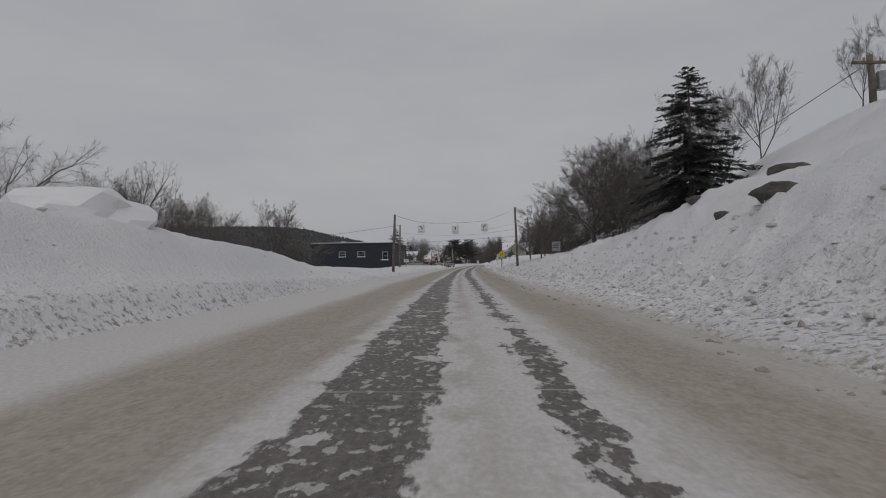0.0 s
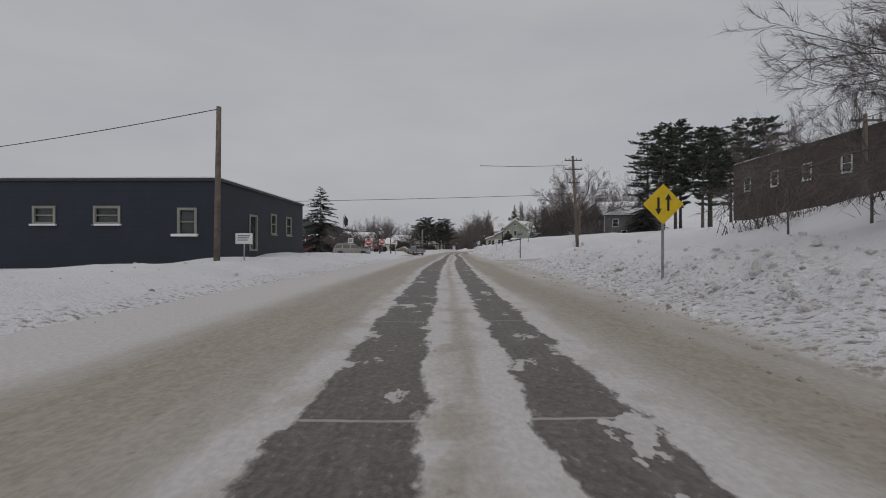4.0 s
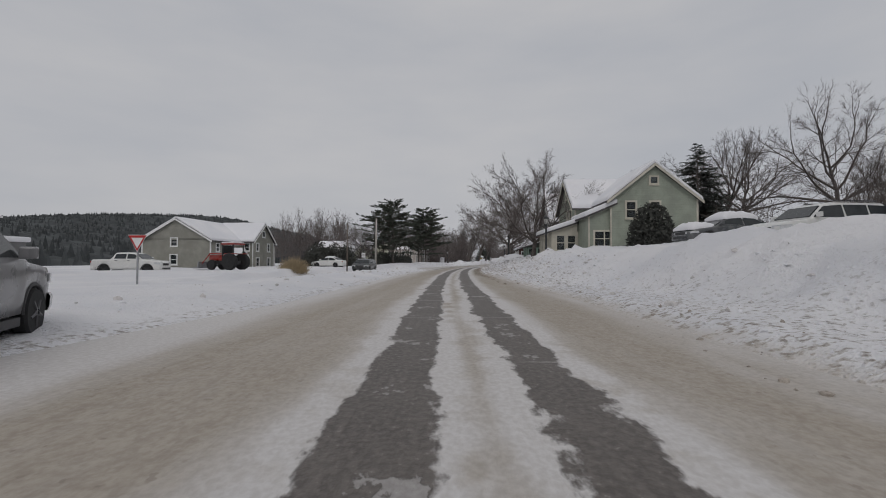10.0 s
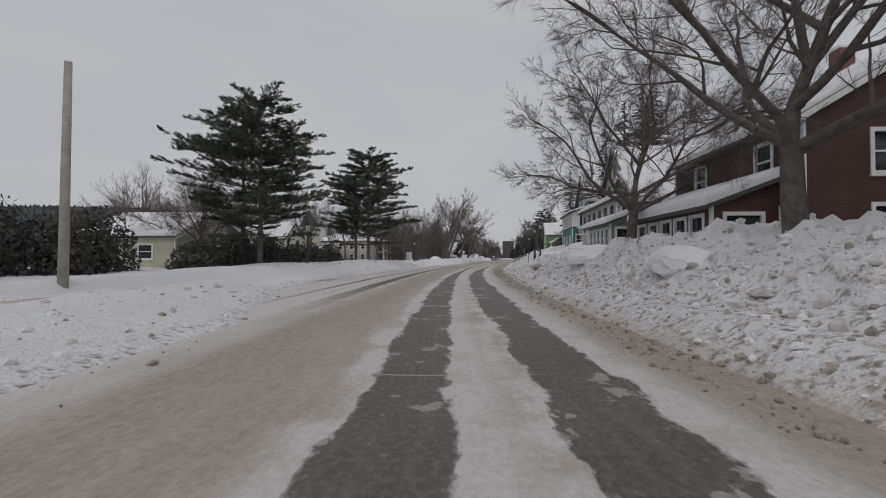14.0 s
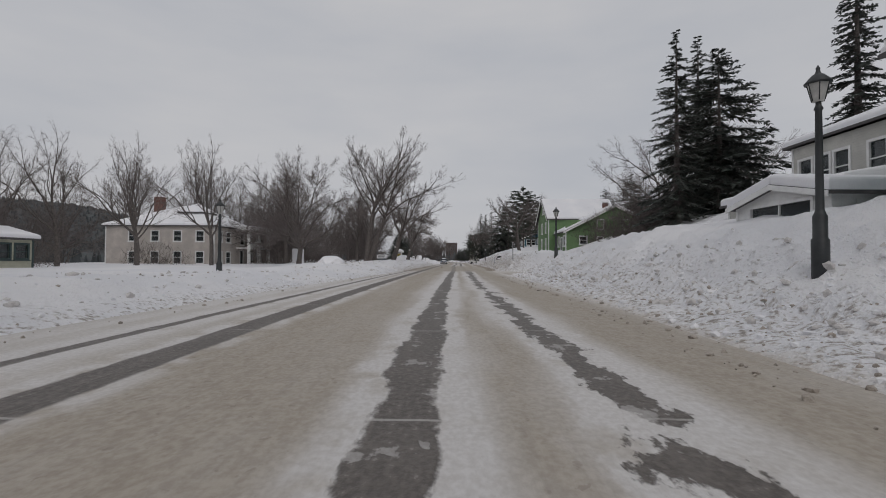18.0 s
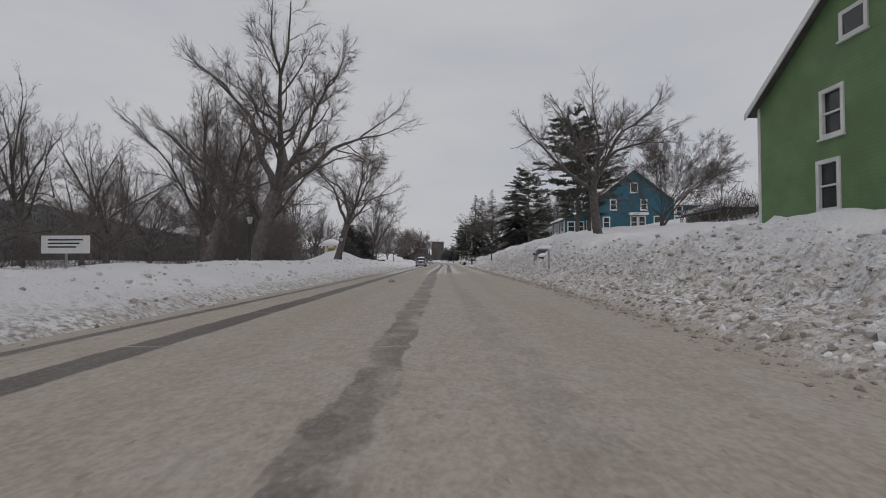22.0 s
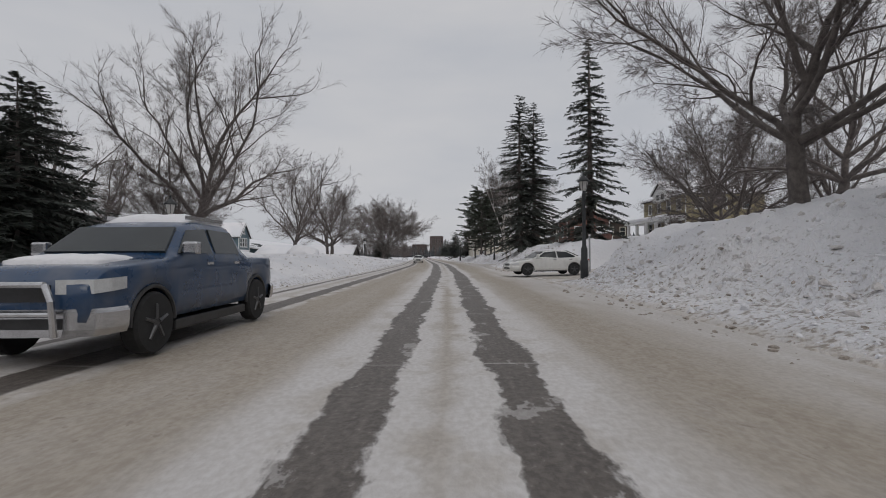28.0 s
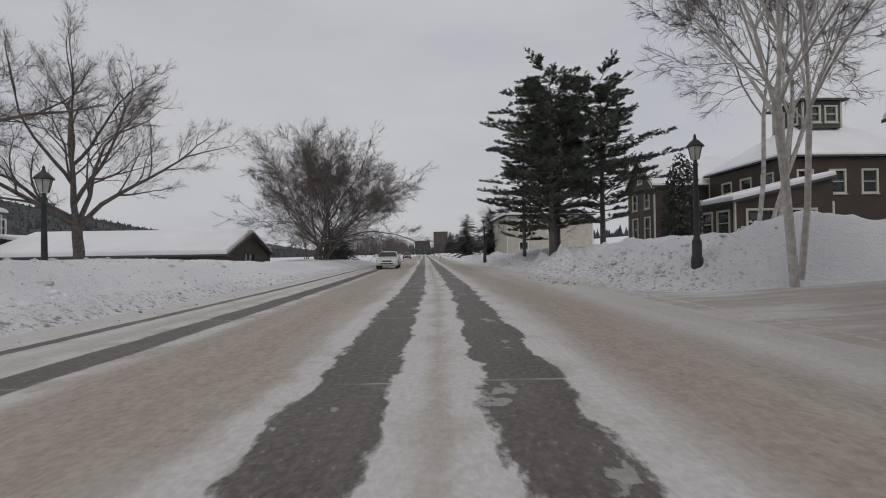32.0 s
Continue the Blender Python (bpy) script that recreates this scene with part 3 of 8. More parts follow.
DARKBRICK = bricks("dark_brown_brick", (0.085, 0.055, 0.048), (0.070, 0.047, 0.042), (0.14, 0.13, 0.12))
REDBRICK = bricks("red_brick", (0.19, 0.075, 0.055), (0.15, 0.06, 0.048), (0.25, 0.22, 0.2))


# ---- building helpers ----
def mesh_of(name, verts, faces, mat, flat=True):
    me = bpy.data.meshes.new(name)
    me.from_pydata([tuple(v) for v in verts], [], [tuple(f) for f in faces])
    me.materials.append(mat)
    if not flat:
        me.polygons.foreach_set("use_smooth", np.ones(len(me.polygons), bool))
    me.update()
    return me


def part(name, bm, material, parent=None, label="", smooth_faces=False):
    """Links a bmesh as one mesh object under a thing or a part."""
    me = bpy.data.meshes.new(name)
    bmesh.ops.recalc_face_normals(bm, faces=bm.faces)
    if smooth_faces:
        for f in bm.faces:
            f.smooth = True
    bm.to_mesh(me)
    bm.free()
    me.materials.append(material)
    ob = new(name, me)
    ob.parent = parent
    if label:
        ob["label"] = label
    return ob


def box(bm, x0, x1, y0, y1, z0, z1, bevel=0.0):
    vs = [bm.verts.new((x, y, z)) for x in (x0, x1) for y in (y0, y1) for z in (z0, z1)]
    fs = [bm.faces.new([vs[i] for i in f]) for f in ((0, 1, 3, 2), (4, 6, 7, 5), (0, 4, 5, 1), (2, 3, 7, 6), (0, 2, 6, 4), (1, 5, 7, 3))]
    if bevel:
        es = list({e for f in fs for e in f.edges})
        bmesh.ops.bevel(bm, geom=es, offset=bevel, segments=2, affect="EDGES", profile=0.6)


def boxed(name, dims, material, parent=None, label="", bevel=0.0):
    bm = bmesh.new()
    box(bm, *dims, bevel=bevel)
    return part(name, bm, material, parent, label)


def prism(bm, outline, y0, y1, axis="y"):
    """A polygon in x-z, drawn out along y (or in y-z along x)."""
    put = (lambda a, b, c: (a, c, b)) if axis == "y" else (lambda a, b, c: (c, a, b))
    lo = [bm.verts.new(put(a, b, y0)) for a, b in outline]
    hi = [bm.verts.new(put(a, b, y1)) for a, b in outline]
    n = len(outline)
    bm.faces.new(lo), bm.faces.new(hi[::-1])
    for i in range(n):
        bm.faces.new((lo[i], hi[i], hi[(i + 1) % n], lo[(i + 1) % n]))


def tube(bm, pts, radii, sides=8):
    """A tapering tube along points."""
    rings = []
    for i, p in enumerate(pts):
        p = Vector(p)
        a, b = Vector(pts[max(i - 1, 0)]), Vector(pts[min(i + 1, len(pts) - 1)])
        axis = (b - a).normalized()
        side = axis.cross(Vector((0.31, 0.95, 0.05))).normalized()
        up = axis.cross(side)
        rings.append([bm.verts.new(p + radii[i] * (math.cos(k * 6.28319 / sides) * side + math.sin(k * 6.28319 / sides) * up)) for k in range(sides)])
    for r0, r1 in zip(rings, rings[1:]):
        for k in range(sides):
            bm.faces.new((r0[k], r0[(k + 1) % sides], r1[(k + 1) % sides], r1[k]))
    bm.faces.new(rings[0][::-1]), bm.faces.new(rings[-1])


def spin(bm, profile, sides=14):
    """A turned shape: profile of (radius, z)."""
    rings = [[bm.verts.new((r * math.cos(k * 6.28319 / sides), r * math.sin(k * 6.28319 / sides), z)) for k in range(sides)] for r, z in profile]
    for r0, r1 in zip(rings, rings[1:]):
        for k in range(sides):
            bm.faces.new((r0[k], r0[(k + 1) % sides], r1[(k + 1) % sides], r1[k]))
    bm.faces.new(rings[0][::-1]), bm.faces.new(rings[-1])


def lettering(name, text, size, material, parent, m):
    cu = bpy.data.curves.new(name, "FONT")
    cu.body, cu.size, cu.extrude, cu.align_x, cu.align_y = text, size, 0.003, "CENTER", "CENTER"
    tmp = bpy.data.objects.new(name, cu)
    scene.collection.objects.link(tmp)
    me = bpy.data.meshes.new_from_object(tmp.evaluated_get(bpy.context.evaluated_depsgraph_get()))
    bpy.data.objects.remove(tmp)
    me.materials.clear()
    me.materials.append(material)
    ob = new(name, me)
    ob.parent, ob.matrix_local = parent, m
    return ob


def place(s, d, z=None, turn=0.0):
    """A pose on the ground at station s, offset d: +y along the road, +x to its right; turn: degrees to the left."""
    x, y = xy(s, d)
    z = float(ground_z(s, d)) if z is None else z
    return Matrix.Translation((float(x), float(y), z)) @ Matrix.Rotation(heading(s) + radians(turn), 4, "Z")


def thing(name, m, label, category, group="", kind=""):
    ob = new(name)
    ob.matrix_world = m
    return tagged(ob, label, category, group, kind)


# ---- ground, road ----
def sheet(name, s_rows, d_rows_of, z_of, material, uv_of):
    n, k = len(s_rows), len(d_rows_of(0.0))
    S2 = np.repeat(np.array(s_rows)[:, None], k, 1)
    D2 = np.array([d_rows_of(s) for s in s_rows])
    X, Y = xy(S2, D2)
    Z = z_of(S2, D2)
    verts = np.stack([X, Y, Z], -1).reshape(-1, 3)
    i = (np.arange(n - 1)[:, None] * k + np.arange(k - 1)).ravel()
    faces = np.stack([i, i + 1, i + 1 + k, i + k], 1)
    me = bpy.data.meshes.new(name)
    me.vertices.add(len(verts)), me.loops.add(faces.size), me.polygons.add(len(faces))
    me.vertices.foreach_set("co", verts.ravel())
    me.loops.foreach_set("vertex_index", faces.ravel())
    me.polygons.foreach_set("loop_start", np.arange(len(faces)) * 4)
    me.polygons.foreach_set("use_smooth", np.ones(len(faces), bool))
    u, v = uv_of(S2, D2)
    layer = me.uv_layers.new(name="metres")
    layer.data.foreach_set("uv", np.stack([u.ravel(), v.ravel()], 1)[faces.ravel()].ravel())
    me.materials.append(material)
    me.update()
    return new(name, me)


def ground_offsets(s):
    er, el = float(edge_right(s)), float(edge_left(s))
    near_r = np.concatenate([np.arange(0, 3.2, 0.16), np.arange(3.2, 9, 0.26), np.arange(9, 24, 1.2)]) + er
    near_l = el - np.concatenate([np.arange(0, 3.2, 0.16), np.arange(3.2, 9, 0.26), np.arange(9, 24, 1.2)])
    far_r = np.array([30, 34, 38, 43, 50, 60, 75, 95, 120, 160, 220, 320, 500, 800, 1400, 2600])
    far_l = np.array([32, 36, 42, 50, 60, 75, 95, 120, 140, 180, 260, 340, 430, 520, 620, 720, 900, 1500, 2600])
    return np.concatenate([-far_l[::-1], near_l[::-1], [el + 1.2, 0, er - 1.2], near_r, far_r])


s_rows = np.concatenate([[-2500, -1200, -600, -300, -150], np.arange(-80, -8, 4.0), np.arange(-8, 480, 0.25), np.arange(480, 500, 0.5), np.arange(500, 900, 5.0), [950, 1050, 1200, 1500, 2000, 3000]])
ground = sheet("ground", s_rows, ground_offsets, ground_z, BANK, lambda s, d: (np.where(d > 0, np.maximum(d - edge_right(s), 0), 1.0 + 3.0 * np.maximum(edge_left(s) - d, 0)) + 1.5 * (np.abs(d) > 12), s))
tagged(ground, "deep white snow with lumpy ploughed banks along the road", "snow ground", kind="structure")


def road_offsets(s):
    er, el = float(edge_right(s)), float(edge_left(s))
    return np.linspace(el - 0.25, er + 0.25, 15)


road = sheet("road", np.concatenate([np.arange(-80, 520, 2.0), np.arange(520, 900, 10.0)]), road_offsets,
             lambda s, d: 0.012 * np.sin(d * 2.1 + 0.3 * np.sin(s * 0.2)) + 0.0, ROAD, lambda s, d: (d, s))
for name, k in (("left_track", 1), ("right_track", 3)):
    base, extra = road.data.uv_layers["metres"], road.data.uv_layers.new(name=name)
    flat = np.zeros(len(road.data.loops) * 2, np.float32)
    base.data.foreach_get("uv", flat)
    flat = flat.reshape(-1, 2)
    extra.data.foreach_set("uv", np.stack([flat[:, 0] - track_at(flat[:, 1], k), track_at(flat[:, 1], k + 1)], 1).astype(np.float32).ravel())
tagged(road, "asphalt road under packed snow and sand, bare in the wheel tracks", "road", kind="structure")


def side_road(name, s0, half, lean, side, length, label):
    """A side road or drive of packed sandy snow, leaving the road square or aslant."""
    start = abs(float(edge_right(s0) if side > 0 else edge_left(s0))) - 0.9
    rows, n = start + (length - start) * np.linspace(0, 1, 44) ** 2, 15
    verts, uvs = [], []
    for a in rows:
        w = half + 3.2 * math.exp(-max(a - 5.0, 0) / 1.6)
        for k in np.linspace(-1, 1, n):
            s, d = s0 + lean * (a - 5) + k * w, side * a
            x, y = xy(s, d)
            verts.append((float(x), float(y), -0.04 + 0.062 * float(smooth(a, start, start + 1.3)) if a < start + 1.6 else max(0.022, float(ground_z(s, d)) + 0.02)))
            uvs.append((k * w, a))
    faces = [(i * n + k, i * n + k + 1, (i + 1) * n + k + 1, (i + 1) * n + k)[::-side] for i in range(len(rows) - 1) for k in range(n - 1)]
    me = mesh_of(name, verts, faces, LANE, False)
    layer = me.uv_layers.new(name="metres")
    for loop in me.loops:
        layer.data[loop.index].uv = uvs[loop.vertex_index]
    return tagged(new(name, me), label, "side road", kind="structure")


def far_lane_offsets(s):
    c = -11.2 + 4.5 * float(smooth(s, 212, 240))
    return np.linspace(c - 1.9, c + 1.9, 9)


far_lane = sheet("far_lane", np.arange(160, 226, 1.5), far_lane_offsets, lambda s, d: 0.035 + 0 * s, LANE, lambda s, d: (d + 11.2 - 4.5 * smooth(s, 212, 240) - 4.95, s + 60))
tagged(far_lane, "second lane of packed snow joining the road at the bend", "road", kind="structure")
side_road("side_road", 101.5, 5.0, 0.25, 1, 60, "side road of packed sandy snow with curved tyre ruts")
side_road("side_road", 300.5, 4.4, 0.12, 1, 45, "side street of packed sandy snow between high banks")
side_road("driveway", 423.0, 4.0, 0.35, 1, 20, "ploughed driveway of packed snow and sand")
side_road("side_road", 459.0, 3.6, 0.1, 1, 22, "side street of packed dirty snow")
side_road("side_road", 137.5, 5.6, 0.35, -1, 32, "side road of packed sandy snow turning off past a red building")


# ---- clods of snow along the banks ----
def clods(name, count, seed, lo, hi, size, material, label, along=(-5, 475), share=0.62):
    r = np.random.RandomState(seed)
    ico = bmesh.new()
    bmesh.ops.create_icosphere(ico, subdivisions=1, radius=1.0)
    base = np.array([v.co[:] for v in ico.verts])
    tri = np.array([[v.index for v in f.verts] for f in ico.faces])
    ico.free()
    s = r.uniform(*along, count)
    right = r.rand(count) < share
    calm = (s > 92) & (s < 166) | ~right
    s = np.where(calm & (r.rand(count) < 0.75), r.uniform(max(along[0], 180), along[1], count), s)
    right = right | (r.rand(count) < 0.6)
    off = lo + (hi - lo) * r.rand(count) ** 1.4
    d = np.where(right, edge_right(s) + off, edge_left(s) - off)
    keep = side_mask(s, d) < 0.2
    s, d = s[keep], d[keep]
    z = np.maximum(ground_z(s, d), 0)
    x, y = xy(s, d)
    k = len(s)
    rad = size * (0.3 + r.rand(k) ** 4 * 1.15)
    sq = r.uniform(0.6, 1.25, (k, 1, 3)) * np.array([1, 1, 0.75])
    jag = r.uniform(0.6, 1.25, (k, len(base), 1))
    v = base[None] * sq * jag * rad[:, None, None] + np.stack([x, y, z + rad * 0.15], -1)[:, None, :]
    f = tri[None] + (np.arange(k) * len(base))[:, None, None]
    return tagged(new(name, mesh_of(name, v.reshape(-1, 3), f.reshape(-1, 3), material)), label, "snow clods", kind="stuff")


clods("snow_clods", 20000, 5, 0.3, 5.0, 0.07, SNOW, "broken clods of ploughed snow on the road banks")
SOILED = varied("soiled_snow", (0.58, 0.555, 0.545), 0.85, 0.22, 5.0, grain=0.5)
clods("snow_chunks", 12000, 7, 1.0, 5.2, 0.105, SOILED, "angular chunks of soiled snow thrown up by the plough")
DIRTY = varied("dirty_slush", (0.36, 0.32, 0.28), 0.9, 0.35, 6.0, grain=0.5)
clods("slush_clods", 11000, 6, -0.7, 3.4, 0.055, DIRTY, "brown lumps of frozen slush and sand along the verge")


clods("slush_clods", 7500, 8, -0.5, 5.0, 0.07, DIRTY, "sandy brown lumps thrown over the high bank", (306, 392), 0.95)
clods("slush_clods", 2500, 9, -0.5, 3.6, 0.06, DIRTY, "sandy brown lumps along the foot of the bank", (176, 246), 0.95)


# ---- trees ----
def skin(segs, sides):
    """Tapering tubes for segments (p0, p1, r0, r1), as vertices and faces."""
    if not len(segs):
        return np.zeros((0, 3)), np.zeros((0, 4), int)
    a = np.array(segs)
    p0, p1, r0, r1 = a[:, 0:3], a[:, 3:6], a[:, 6], a[:, 7]
    ax = p1 - p0
    ax /= np.linalg.norm(ax, axis=1)[:, None] + 1e-9
    u = np.cross(ax, np.array([0.37, 0.83, 0.12]))
    u /= np.linalg.norm(u, axis=1)[:, None] + 1e-9
    w = np.cross(ax, u)
    ang = np.arange(sides) * 6.28319 / sides
    ring = np.cos(ang)[None, :, None] * u[:, None] + np.sin(ang)[None, :, None] * w[:, None]
    lo, hi = p0[:, None] + ring * r0[:, None, None], p1[:, None] + ring * r1[:, None, None]
    verts = np.concatenate([lo, hi], 1).reshape(-1, 3)
    k = np.arange(sides)
    f = np.stack([k, (k + 1) % sides, (k + 1) % sides + sides, k + sides], 1)
    return verts, (f[None] + (np.arange(len(a)) * 2 * sides)[:, None, None]).reshape(-1, 4)


def grow(seed, height=11.0, trunk=0.28, fork=0.28, levels=4, spread=0.9, limbs=6, lean=0.0, droop=0.0, stems=1, kink=0.17, dense=1.0, rise=0.02, full=True):
    """Segments of a bare tree: (thick ones, thin ones). Limbs leave the top of the trunk and a wavering leader."""
    r = random.Random(seed)
    thick, thin = [], []
    counts = (4, 7, 6, 4, 2) if full else (4, 6, 4, 3, 1)

    def tilted(v, angle, around=None):
        side = v.orthogonal().normalized()
        side = Matrix.Rotation(r.uniform(0, 6.283) if around is None else around, 3, v) @ side
        return (Matrix.Rotation(angle, 3, side) @ v).normalized()

    def branch(p, v, length, rad, level, heart):
        n = counts[min(level, 4)]
        tip = rad * (0.78 if level == 0 else 0.36)
        turn = r.uniform(0, 6.283)
        nodes = []
        for i in range(n):
            v = tilted(v, abs(r.gauss(0, kink * (0.35 if level == 0 else 1.0))))
            out = p - heart
            pull = out.normalized() * (0.07 if level and out.length > 0.5 else 0.0)
            v = (v + pull + Vector((0, 0, (rise if level else 0.03) - droop * 0.03 * level))).normalized()
            q = p + v * (length / n)
            r0, r1 = rad + (tip - rad) * i / n, rad + (tip - rad) * (i + 1) / n
            (thick if level < 3 else thin).append((*p, *q, max(r0, 0.008), max(r1, 0.006)))
            p = q
            nodes.append((p, v, r1))
            if 0 < level < levels and i >= (1 if level == 1 else 0):
                for k in range(2 if level < 3 and r.random() < 0.22 else 1):
                    if r.random() < 0.94 * dense:
                        branch(p, tilted(v, r.uniform(0.5, 1.0) * (0.75 + 0.25 * spread), turn + i * 2.4 + k * 3.1), length * (1.0 - 0.55 * (i + 1) / n) * r.uniform(0.45, 0.66), max(r1 * r.uniform(0.42, 0.62), 0.007), level + 1, heart)
        if level == 0:
            reach = height * (1 - fork)
            leader = branch(p, tilted(v, 0.10), reach * (0.92 - 0.14 * (spread > 0.9)), tip * 0.72, 1, heart)
            for k in range(limbs):
                high = k / limbs
                at, dv, rr = (p, v, tip) if high < 0.5 else leader[min(int((high - 0.5) * 6), 2)]
                out = spread * (1.0 - (0.30 if spread > 0.9 else 0.42) * high) * r.uniform(0.85, 1.12)
                branch(at - dv * (0.05 + 0.1 * height * fork * r.random() * (high < 0.5)), tilted(Vector((lean * 0.5, 0, 1)).normalized(), out, turn + k * 2.4), reach * (0.92 - 0.30 * high) * r.uniform(0.86, 1.0), min(rr * 0.8, tip * r.uniform(0.48, 0.66)), 1, heart)
        elif level < levels:
            for _ in range(2):
                branch(p, tilted(v, r.uniform(0.15, 0.45)), length * r.uniform(0.36, 0.5), tip, level + 1, heart)
        return nodes
    for k in range(stems):
        v = Vector((lean + r.uniform(-0.3, 0.3) * (stems > 1), r.uniform(-0.3, 0.3) * (stems > 1), 1)).normalized()
        if stems == 2:
            v = Vector((0.08, 0.05, 1)).normalized() if k == 0 else Vector((0.42, 0.1, 1)).normalized()
        foot = Vector((0.3 * k, 0.15 * k, -0.4))
        branch(foot, v, height * fork, trunk * (1 if k == 0 else 0.75), 0, foot + v * height * fork * 0.85)
    return thick, thin


def bare_tree(label, seed, bark=None, twig=None, fine=4, **shape):
    """A leafless tree, built once at the origin and then copied."""
    thick, thin = grow(seed, **shape)
    ob = tagged(new("bare_tree"), label, "bare tree", "bare street trees")

    v, f = skin(thick, 5)
    t = new("trunk", mesh_of("trunk", v, f, bark or BARK, False))
    t.parent = ob
    a = np.array(thin)
    rr = np.random.RandomState(seed)
    w = np.cross(a[:, 3:6] - a[:, 0:3], rr.normal(size=(len(a), 3)))
    w /= np.linalg.norm(w, axis=1)[:, None] + 1e-9
    v = np.stack([a[:, 0:3] - w * a[:, 6:7], a[:, 3:6] - w * a[:, 7:8], a[:, 3:6] + w * a[:, 7:8], a[:, 0:3] + w * a[:, 6:7]], 1).reshape(-1, 3)
    f = np.arange(len(v)).reshape(-1, 4)
    tips = []
    for _ in range(fine):
        t = rr.uniform(0.2, 1.0, (len(a), 1))
        p = a[:, 0:3] * (1 - t) + a[:, 3:6] * t
        ax = a[:, 3:6] - a[:, 0:3]
        ln = np.linalg.norm(ax, axis=1)[:, None] + 1e-6
        u = ax / ln + rr.normal(0, 0.5, (len(a), 3))
        u /= np.linalg.norm(u, axis=1)[:, None]
        w = np.cross(u, rr.normal(size=(len(a), 3)))
        w *= 0.0048 / (np.linalg.norm(w, axis=1)[:, None] + 1e-6)
        tips.append(np.stack([p - w, p + u * rr.uniform(0.25, 0.75, (len(a), 1)), p + w], 1).reshape(-1, 3))
    tips = np.concatenate(tips) if tips else np.zeros((0, 3))
    f = [tuple(q) for q in f] + [(len(v) + i, len(v) + i + 1, len(v) + i + 2) for i in range(0, len(tips), 3)]
    v = np.concatenate([v, tips])
    c = tagged(new("crown", mesh_of("crown", v, f, twig or TWIG, False)), kind="stuff")
    c.parent = ob
    return ob


def sprays(r, p, q, width, count, length, droop=0.25):
    """Small pointed needle blades along a bough from p to q."""
    verts, faces = [], []
    ax = q - p
    side = ax.cross(Vector((0, 0, 1)))
    side = side.normalized() if side.length > 1e-4 else Vector((1, 0, 0))
    for k in range(count):
        t = r.uniform(0.12, 1.0)
        c = p + ax * t
        sgn = 1 if k % 2 else -1
        v = (ax.normalized() * r.uniform(0.3, 0.9) + side * sgn * r.uniform(0.35, 1.0) + Vector((0, 0, r.uniform(-droop * 1.6, 0.22)))).normalized()
        ln = length * r.uniform(0.55, 1.2) * (1.1 - 0.5 * t)
        n = v.cross(Vector((r.uniform(-.4, .4), r.uniform(-.4, .4), 1))).normalized() * width * r.uniform(0.7, 1.3)
        i = len(verts)
        verts += [c, c + v * ln * 0.5 - n, c + v * ln, c + v * ln * 0.5 + n]
        faces.append((i, i + 1, i + 2, i + 3))
    return verts, faces


